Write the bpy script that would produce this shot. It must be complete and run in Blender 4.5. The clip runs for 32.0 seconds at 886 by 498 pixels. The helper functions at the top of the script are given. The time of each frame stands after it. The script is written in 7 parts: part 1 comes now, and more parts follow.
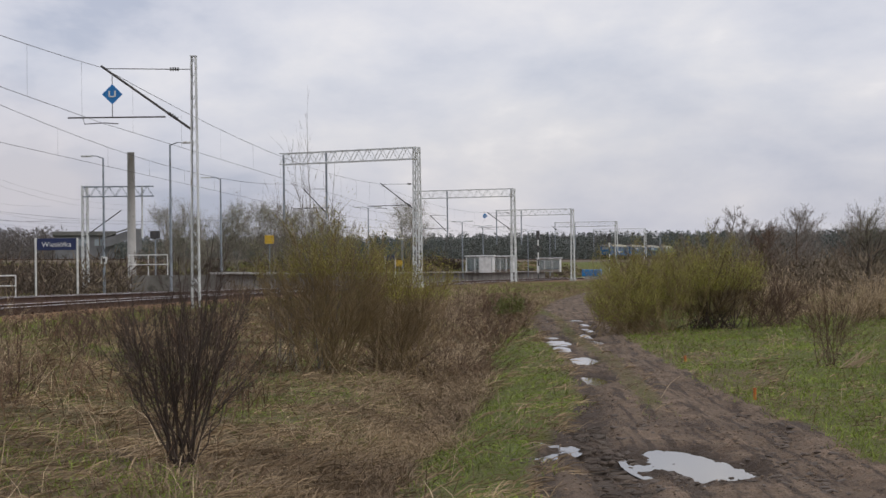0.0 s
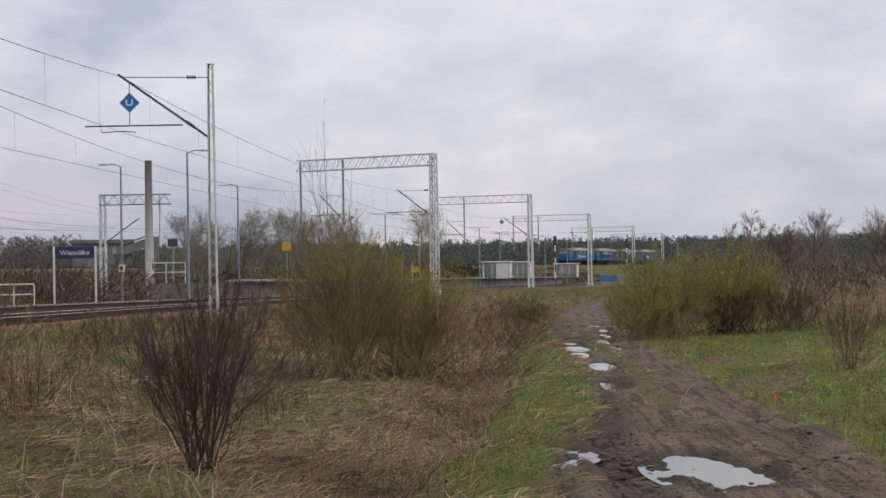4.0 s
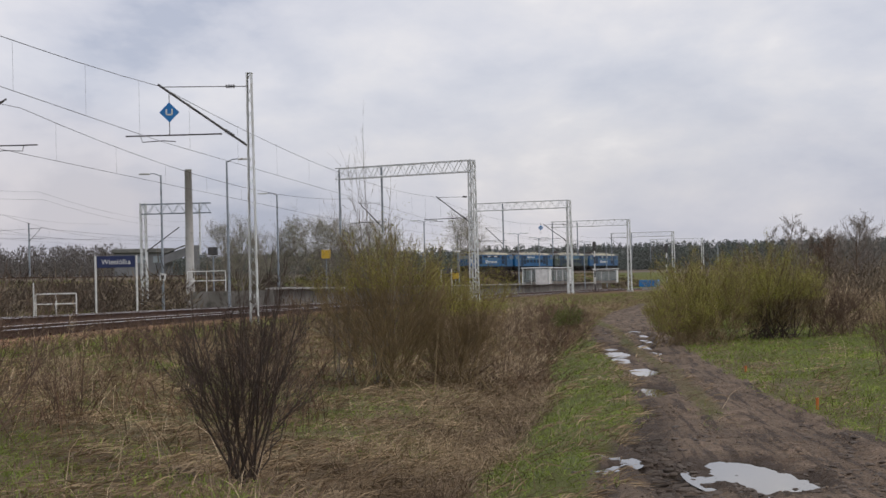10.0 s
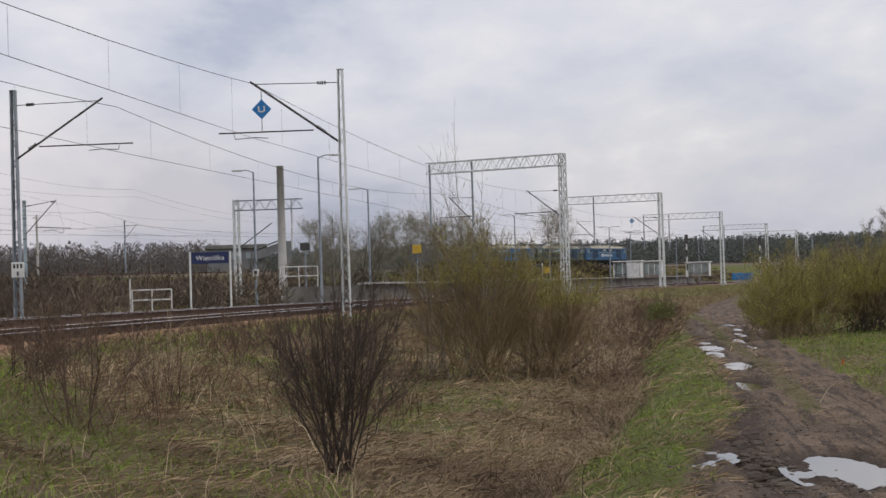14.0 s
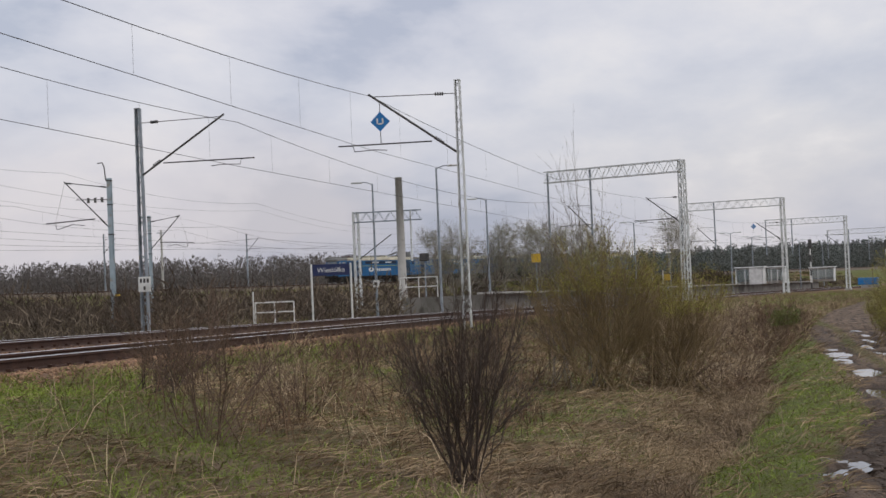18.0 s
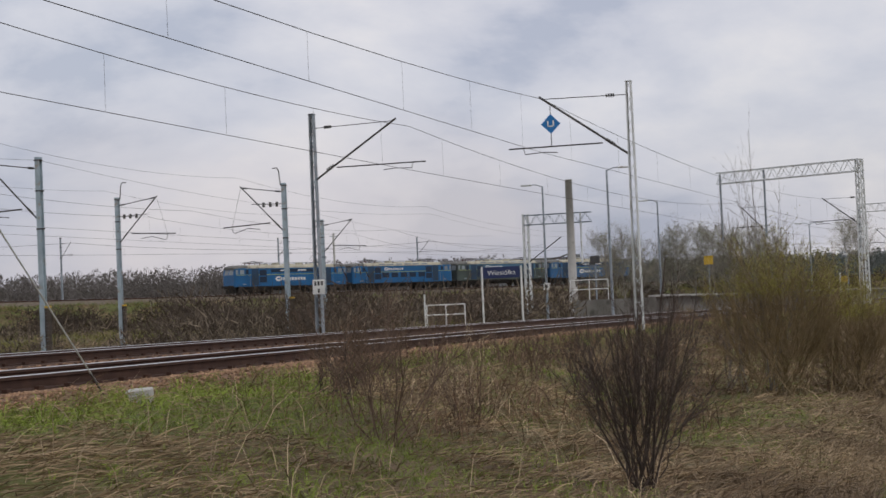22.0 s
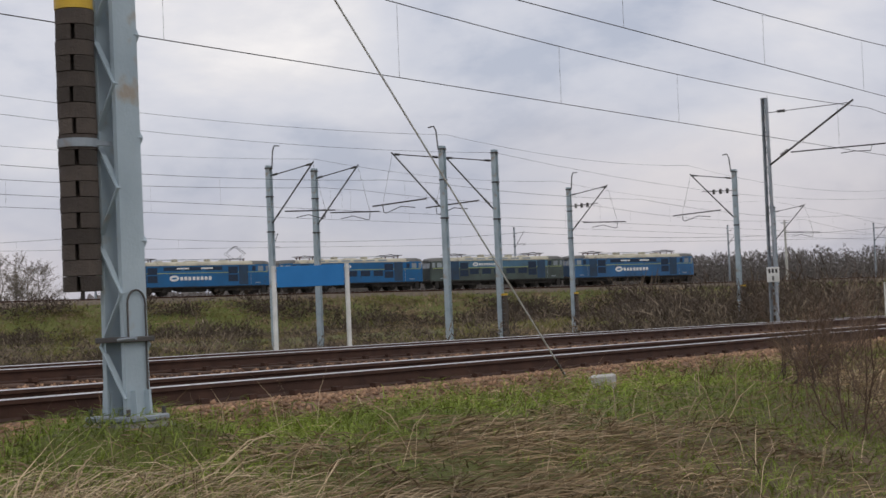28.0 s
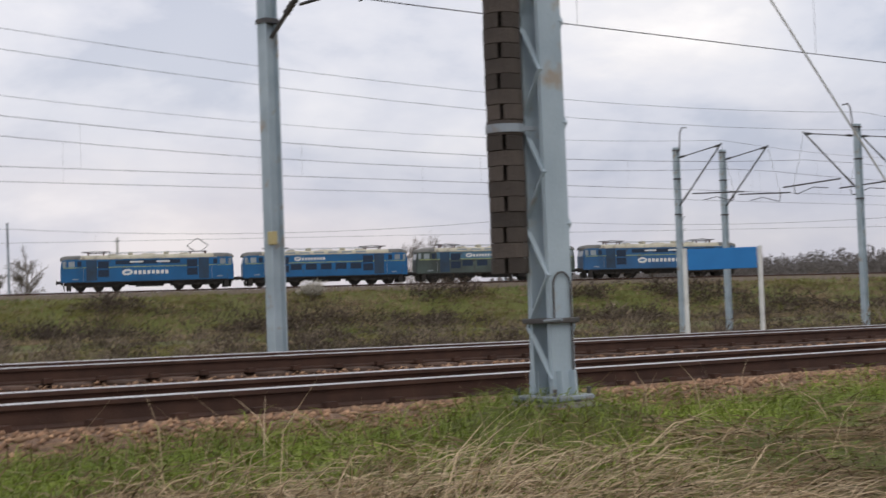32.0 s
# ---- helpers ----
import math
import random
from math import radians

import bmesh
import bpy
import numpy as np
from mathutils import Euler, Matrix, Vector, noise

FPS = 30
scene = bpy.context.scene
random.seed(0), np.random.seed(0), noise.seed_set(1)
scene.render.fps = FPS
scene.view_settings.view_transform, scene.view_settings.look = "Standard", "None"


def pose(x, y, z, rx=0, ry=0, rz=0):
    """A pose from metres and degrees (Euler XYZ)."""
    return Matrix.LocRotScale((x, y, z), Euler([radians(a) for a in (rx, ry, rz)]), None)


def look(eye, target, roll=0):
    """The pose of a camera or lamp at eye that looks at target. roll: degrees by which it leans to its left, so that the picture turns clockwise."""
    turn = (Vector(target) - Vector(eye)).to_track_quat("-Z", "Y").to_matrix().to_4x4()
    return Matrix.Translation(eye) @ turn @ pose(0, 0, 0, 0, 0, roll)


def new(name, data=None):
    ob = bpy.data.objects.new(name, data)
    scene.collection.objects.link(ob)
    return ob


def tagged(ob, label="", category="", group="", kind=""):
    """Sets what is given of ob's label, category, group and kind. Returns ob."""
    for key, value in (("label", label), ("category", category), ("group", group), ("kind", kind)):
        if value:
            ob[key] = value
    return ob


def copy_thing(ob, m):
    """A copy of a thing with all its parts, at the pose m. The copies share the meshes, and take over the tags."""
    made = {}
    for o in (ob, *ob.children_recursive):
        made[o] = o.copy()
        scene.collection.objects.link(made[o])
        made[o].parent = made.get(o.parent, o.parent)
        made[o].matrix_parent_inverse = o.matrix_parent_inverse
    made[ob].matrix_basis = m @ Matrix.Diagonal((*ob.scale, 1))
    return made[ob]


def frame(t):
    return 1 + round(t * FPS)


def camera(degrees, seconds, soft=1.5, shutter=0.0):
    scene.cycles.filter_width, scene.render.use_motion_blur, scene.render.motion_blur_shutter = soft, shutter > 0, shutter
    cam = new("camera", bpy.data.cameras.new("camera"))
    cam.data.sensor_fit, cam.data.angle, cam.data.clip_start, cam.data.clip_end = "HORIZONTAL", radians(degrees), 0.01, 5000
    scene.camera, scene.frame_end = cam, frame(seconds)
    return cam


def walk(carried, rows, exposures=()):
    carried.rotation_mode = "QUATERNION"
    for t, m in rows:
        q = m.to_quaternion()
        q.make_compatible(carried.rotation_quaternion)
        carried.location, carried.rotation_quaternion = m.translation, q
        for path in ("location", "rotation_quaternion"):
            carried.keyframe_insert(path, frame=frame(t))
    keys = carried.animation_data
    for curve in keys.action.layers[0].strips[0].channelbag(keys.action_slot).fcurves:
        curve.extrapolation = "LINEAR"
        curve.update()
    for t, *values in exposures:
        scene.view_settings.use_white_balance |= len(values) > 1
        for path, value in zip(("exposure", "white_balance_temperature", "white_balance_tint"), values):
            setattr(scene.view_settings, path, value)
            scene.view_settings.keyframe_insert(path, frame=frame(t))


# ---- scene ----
cam = camera(32.72, 32.0, 1.5, 0.4)
PATH = [
    (0.0, 0.0, 0.0, 1.75, 90.475, 0.669, 0.006),
    (0.5, -0.001, 0.0, 1.749, 90.385, 0.625, 0.141),
    (1.0, -0.002, 0.0, 1.749, 90.308, 0.695, 0.225),
    (1.5, -0.003, -0.0, 1.749, 90.366, 0.823, 0.35),
    (2.0, -0.003, -0.0, 1.75, 90.457, 0.805, 0.444),
    (2.5, -0.004, -0.0, 1.75, 90.489, 0.84, 0.483),
    (4.5, -0.006, -0.0, 1.753, 90.83, 1.053, 0.741),
    (5.0, -0.006, -0.0, 1.754, 90.94, 1.099, 0.839),
    (5.5, -0.007, -0.0, 1.754, 91.026, 1.09, 0.899),
    (6.0, -0.008, -0.0, 1.755, 91.1, 1.119, 0.992),
    (6.5, -0.008, -0.0, 1.755, 91.139, 1.113, 1.089),
    (7.0, -0.009, -0.0, 1.755, 91.14, 1.106, 1.171),
    (7.5, -0.009, -0.0, 1.755, 91.145, 1.141, 1.233),
    (8.0, -0.01, -0.0, 1.755, 91.13, 1.124, 1.316),
    (8.5, -0.011, -0.0, 1.755, 91.079, 1.152, 1.424),
    (9.0, -0.013, -0.0, 1.754, 91.043, 1.285, 1.679),
    (9.5, -0.015, -0.0, 1.754, 91.027, 1.34, 1.919),
    (10.0, -0.017, -0.0, 1.754, 90.996, 1.405, 2.14),
    (10.5, -0.018, -0.0, 1.754, 91.023, 1.41, 2.304),
    (11.0, -0.02, -0.001, 1.755, 91.077, 1.415, 2.603),
    (11.5, -0.023, -0.001, 1.755, 91.14, 1.506, 2.966),
    (12.0, -0.025, -0.001, 1.756, 91.207, 1.614, 3.283),
    (12.5, -0.029, -0.001, 1.756, 91.228, 1.635, 3.704),
    (13.0, -0.033, -0.001, 1.755, 91.068, 1.568, 4.223),
    (13.5, -0.038, -0.002, 1.753, 90.906, 1.658, 4.922),
    (14.0, -0.044, -0.002, 1.753, 90.874, 1.73, 5.575),
    (14.5, -0.048, -0.003, 1.753, 90.921, 1.711, 6.126),
    (16.5, -0.066, -0.005, 1.755, 91.07, 2.026, 8.42),
    (17.0, -0.07, -0.006, 1.756, 91.184, 2.198, 9.009),
    (17.5, -0.074, -0.006, 1.756, 91.302, 2.367, 9.52),
    (18.0, -0.078, -0.007, 1.757, 91.401, 2.489, 10.091),
    (18.5, -0.083, -0.008, 1.758, 91.468, 2.462, 10.636),
    (19.0, -0.088, -0.009, 1.758, 91.481, 2.621, 11.318),
    (19.5, -0.094, -0.01, 1.758, 91.469, 2.667, 12.141),
    (19.8, -0.097, -0.011, 1.758, 91.503, 2.512, 12.562),
    (20.0, -0.099, -0.011, 1.758, 91.501, 2.394, 12.812),
    (20.5, -0.104, -0.012, 1.759, 91.567, 2.262, 13.431),
    (21.0, -0.112, -0.014, 1.759, 91.607, 2.402, 14.422),
    (21.5, -0.118, -0.016, 1.759, 91.676, 2.494, 15.324),
    (21.6, -0.12, -0.017, 1.76, 91.732, 2.404, 15.572),
    (22.0, -0.127, -0.019, 1.76, 91.777, 2.493, 16.521),
    (22.3, -0.132, -0.02, 1.76, 91.799, 2.359, 17.145),
    (22.5, -0.136, -0.021, 1.761, 91.828, 2.49, 17.664),
    (23.0, -0.145, -0.024, 1.76, 91.814, 2.358, 18.889),
    (23.5, -0.153, -0.027, 1.76, 91.807, 2.367, 19.966),
    (24.0, -0.165, -0.031, 1.76, 91.755, 2.446, 21.575),
    (24.5, -0.174, -0.035, 1.76, 91.796, 2.506, 22.847),
    (24.8, -0.182, -0.039, 1.762, 91.951, 2.403, 24.012),
    (25.0, -0.188, -0.042, 1.761, 91.901, 2.644, 24.835),
    (25.5, -0.199, -0.047, 1.762, 91.948, 2.657, 26.398),
    (27.5, -0.238, -0.068, 1.762, 91.955, 2.491, 31.99),
    (27.8, -0.244, -0.072, 1.762, 91.975, 2.629, 32.909),
    (28.0, -0.247, -0.074, 1.762, 92.046, 2.4, 33.431),
    (28.5, -0.253, -0.078, 1.762, 91.984, 2.327, 34.368),
    (29.0, -0.262, -0.084, 1.761, 91.845, 2.417, 35.701),
    (29.5, -0.272, -0.092, 1.76, 91.775, 2.293, 37.32),
    (29.7, -0.278, -0.097, 1.761, 91.937, 2.73, 38.302),
    (30.0, -0.287, -0.104, 1.759, 91.677, 2.168, 39.788),
    (30.5, -0.298, -0.113, 1.76, 91.734, 2.067, 41.616),
    (31.0, -0.309, -0.123, 1.76, 91.806, 1.99, 43.46),
    (31.5, -0.322, -0.136, 1.761, 91.861, 1.935, 45.835),
    (31.8, -0.332, -0.146, 1.764, 92.239, 2.987, 47.631),
    (32.0, -0.338, -0.153, 1.762, 91.997, 2.077, 48.73),
]
walk(cam, [(t, pose(x, y, z, rx, ry, rz)) for t, x, y, z, rx, ry, rz in PATH], [(0, 0.08), (14, 0.05), (20, 0.0), (24, -0.05), (27, -0.04), (29, 0.03), (31, 0.16), (32, 0.17)])

# ---- world and sun ----
def make_world():
    w = bpy.data.worlds.new("overcast")
    scene.world = w
    w.use_nodes = True
    nt = w.node_tree
    nt.nodes.clear()
    out = nt.nodes.new("ShaderNodeOutputWorld")
    bg = nt.nodes.new("ShaderNodeBackground")
    sky = nt.nodes.new("ShaderNodeTexSky")
    sky.sky_type, sky.sun_disc = "NISHITA", False
    sky.sun_elevation, sky.sun_rotation = radians(38), radians(-60)
    sky.air_density, sky.dust_density = 1.0, 2.0
    dim = nt.nodes.new("ShaderNodeMix")
    dim.data_type, dim.blend_type = "RGBA", "MULTIPLY"
    dim.inputs[0].default_value = 1.0
    dim.inputs[7].default_value = (0.10, 0.10, 0.10, 1)
    tc = nt.nodes.new("ShaderNodeTexCoord")
    mp = nt.nodes.new("ShaderNodeMapping")
    mp.inputs["Scale"].default_value = (1.0, 1.0, 2.2)
    n1 = nt.nodes.new("ShaderNodeTexNoise")
    n1.inputs["Scale"].default_value, n1.inputs["Detail"].default_value = 4.6, 8.0
    n1.inputs["Roughness"].default_value = 0.55
    n1.inputs["Distortion"].default_value = 0.15
    ramp = nt.nodes.new("ShaderNodeValToRGB")
    el = ramp.color_ramp.elements
    el[0].position, el[0].color = 0.36, (0.50, 0.54, 0.66, 1)
    el[1].position, el[1].color = 0.67, (1.0, 0.965, 0.965, 1)
    for q, c in ((0.43, (0.645, 0.665, 0.76)), (0.52, (0.75, 0.755, 0.825)), (0.60, (0.85, 0.835, 0.87))):
        el.new(q).color = (*c, 1)
    n2 = nt.nodes.new("ShaderNodeTexNoise")
    n2.inputs["Scale"].default_value, n2.inputs["Detail"].default_value = 2.0, 4.0
    r2 = nt.nodes.new("ShaderNodeMapRange")
    r2.inputs[1].default_value, r2.inputs[2].default_value = 0.35, 0.7
    r2.inputs[3].default_value, r2.inputs[4].default_value = 0.82, 0.98
    mix = nt.nodes.new("ShaderNodeMix")
    mix.data_type = "RGBA"
    ln = nt.links.new
    ln(tc.outputs["Generated"], mp.inputs["Vector"])
    ln(mp.outputs[0], n1.inputs["Vector"])
    ln(mp.outputs[0], n2.inputs["Vector"])
    ln(n1.outputs[0], ramp.inputs[0])
    ln(n2.outputs[0], r2.inputs[0])
    ln(sky.outputs[0], dim.inputs[6])
    ln(r2.outputs[0], mix.inputs[0])
    ln(dim.outputs[2], mix.inputs[6])
    ln(ramp.outputs[0], mix.inputs[7])
    sep = nt.nodes.new("ShaderNodeSeparateXYZ")
    ln(tc.outputs["Generated"], sep.inputs[0])
    band = nt.nodes.new("ShaderNodeMapRange")
    band.interpolation_type = "SMOOTHSTEP"
    band.inputs[1].default_value, band.inputs[2].default_value = 0.16, 0.05
    ln(sep.outputs[2], band.inputs[0])
    n3 = nt.nodes.new("ShaderNodeTexNoise")
    n3.inputs["Scale"].default_value, n3.inputs["Detail"].default_value = 3.0, 5.0
    ln(mp.outputs[0], n3.inputs["Vector"])
    r3 = nt.nodes.new("ShaderNodeMapRange")
    r3.inputs[1].default_value, r3.inputs[2].default_value = 0.52, 0.64
    r3.inputs[4].default_value = 0.32
    ln(n3.outputs[0], r3.inputs[0])
    both = nt.nodes.new("ShaderNodeMath")
    both.operation = "MULTIPLY"
    ln(band.outputs[0], both.inputs[0])
    ln(r3.outputs[0], both.inputs[1])
    warm = nt.nodes.new("ShaderNodeMix")
    warm.data_type = "RGBA"
    warm.inputs[7].default_value = (0.95, 0.84, 0.79, 1)
    ln(both.outputs[0], warm.inputs[0])
    # greyer bank of cloud towards the horizon
    grey = nt.nodes.new("ShaderNodeMix")
    grey.data_type, grey.blend_type = "RGBA", "MULTIPLY"
    grey.inputs[7].default_value = (0.90, 0.895, 0.915, 1)
    low = nt.nodes.new("ShaderNodeMapRange")
    low.interpolation_type = "SMOOTHSTEP"
    low.inputs[1].default_value, low.inputs[2].default_value = 0.15, 0.03
    ln(sep.outputs[2], low.inputs[0])
    ln(low.outputs[0], grey.inputs[0])
    ln(mix.outputs[2], grey.inputs[6])
    # the overcast thickens to the west
    west = nt.nodes.new("ShaderNodeMapRange")
    west.interpolation_type = "SMOOTHSTEP"
    west.inputs[1].default_value, west.inputs[2].default_value = -0.12, -0.5
    ln(sep.outputs[0], west.inputs[0])
    deep = nt.nodes.new("ShaderNodeMath")
    deep.operation = "MULTIPLY"
    ln(low.outputs[0], deep.inputs[0])
    ln(west.outputs[0], deep.inputs[1])
    thick = nt.nodes.new("ShaderNodeMix")
    thick.data_type, thick.blend_type = "RGBA", "MULTIPLY"
    thick.inputs[7].default_value = (0.80, 0.83, 0.895, 1)
    ln(deep.outputs[0], thick.inputs[0])
    ln(grey.outputs[2], thick.inputs[6])
    ln(thick.outputs[2], warm.inputs[6])
    ln(warm.outputs[2], bg.inputs[0])
    bg.inputs[1].default_value = 0.92
    ln(bg.outputs[0], out.inputs[0])


make_world()
sun_data = bpy.data.lights.new("sun", "SUN")
sun_data.energy, sun_data.angle, sun_data.color = 0.8, radians(25), (1.0, 0.95, 0.88)
sun = new("sun", sun_data)
sun.matrix_world = look((60, -40, 80), (0, 0, 0))


# ---- materials ----
def material(name, base, other=None, rough=0.8, metal=0.0, scale=6.0, fine=60.0, bump=0.2, spots=None, spread=(0.35, 0.65), rand=0.0, island=False, depth=0.02):
    """Two-scale noise between two colours, with fine relief and optional stains."""
    m = bpy.data.materials.new(name)
    m.use_nodes = True
    nt = m.node_tree
    ln = nt.links.new
    b = nt.nodes["Principled BSDF"]
    b.inputs["Roughness"].default_value, b.inputs["Metallic"].default_value = rough, metal
    other = other or tuple(c * 0.7 for c in base)
    tc = nt.nodes.new("ShaderNodeTexCoord")
    n1 = nt.nodes.new("ShaderNodeTexNoise")
    n1.inputs["Scale"].default_value, n1.inputs["Detail"].default_value = scale, 5.0
    mr = nt.nodes.new("ShaderNodeMapRange")
    mr.inputs[1].default_value, mr.inputs[2].default_value = spread
    ln(tc.outputs["Object"], n1.inputs["Vector"])
    ln(n1.outputs[0], mr.inputs[0])
    mix = nt.nodes.new("ShaderNodeMix")
    mix.data_type = "RGBA"
    mix.inputs[6].default_value, mix.inputs[7].default_value = (*base, 1), (*other, 1)
    ln(mr.outputs[0], mix.inputs[0])
    col = mix.outputs[2]
    n2 = nt.nodes.new("ShaderNodeTexNoise")
    n2.inputs["Scale"].default_value, n2.inputs["Detail"].default_value = fine, 3.0
    ln(tc.outputs["Object"], n2.inputs["Vector"])
    if spots:
        m2 = nt.nodes.new("ShaderNodeMix")
        m2.data_type = "RGBA"
        r2 = nt.nodes.new("ShaderNodeMapRange")
        r2.inputs[1].default_value, r2.inputs[2].default_value = 0.58, 0.72
        n3 = nt.nodes.new("ShaderNodeTexNoise")
        n3.inputs["Scale"].default_value, n3.inputs["Detail"].default_value = scale * 2.7, 6.0
        ln(tc.outputs["Object"], n3.inputs["Vector"])
        ln(n3.outputs[0], r2.inputs[0])
        ln(r2.outputs[0], m2.inputs[0])
        ln(col, m2.inputs[6])
        m2.inputs[7].default_value = (*spots, 1)
        col = m2.outputs[2]
    if rand:
        hs = nt.nodes.new("ShaderNodeHueSaturation")
        if island:
            src = nt.nodes.new("ShaderNodeNewGeometry").outputs["Random Per Island"]
        else:
            src = nt.nodes.new("ShaderNodeObjectInfo").outputs["Random"]
        r3 = nt.nodes.new("ShaderNodeMapRange")
        r3.inputs[3].default_value, r3.inputs[4].default_value = 1 - rand, 1 + rand
        ln(src, r3.inputs[0])
        ln(r3.outputs[0], hs.inputs["Value"])
        ln(col, hs.inputs["Color"])
        col = hs.outputs[0]
    ln(col, b.inputs["Base Color"])
    if bump:
        bp = nt.nodes.new("ShaderNodeBump")
        bp.inputs["Strength"].default_value, bp.inputs["Distance"].default_value = bump, depth
        ln(n2.outputs[0], bp.inputs["Height"])
        ln(bp.outputs[0], b.inputs["Normal"])
    return m


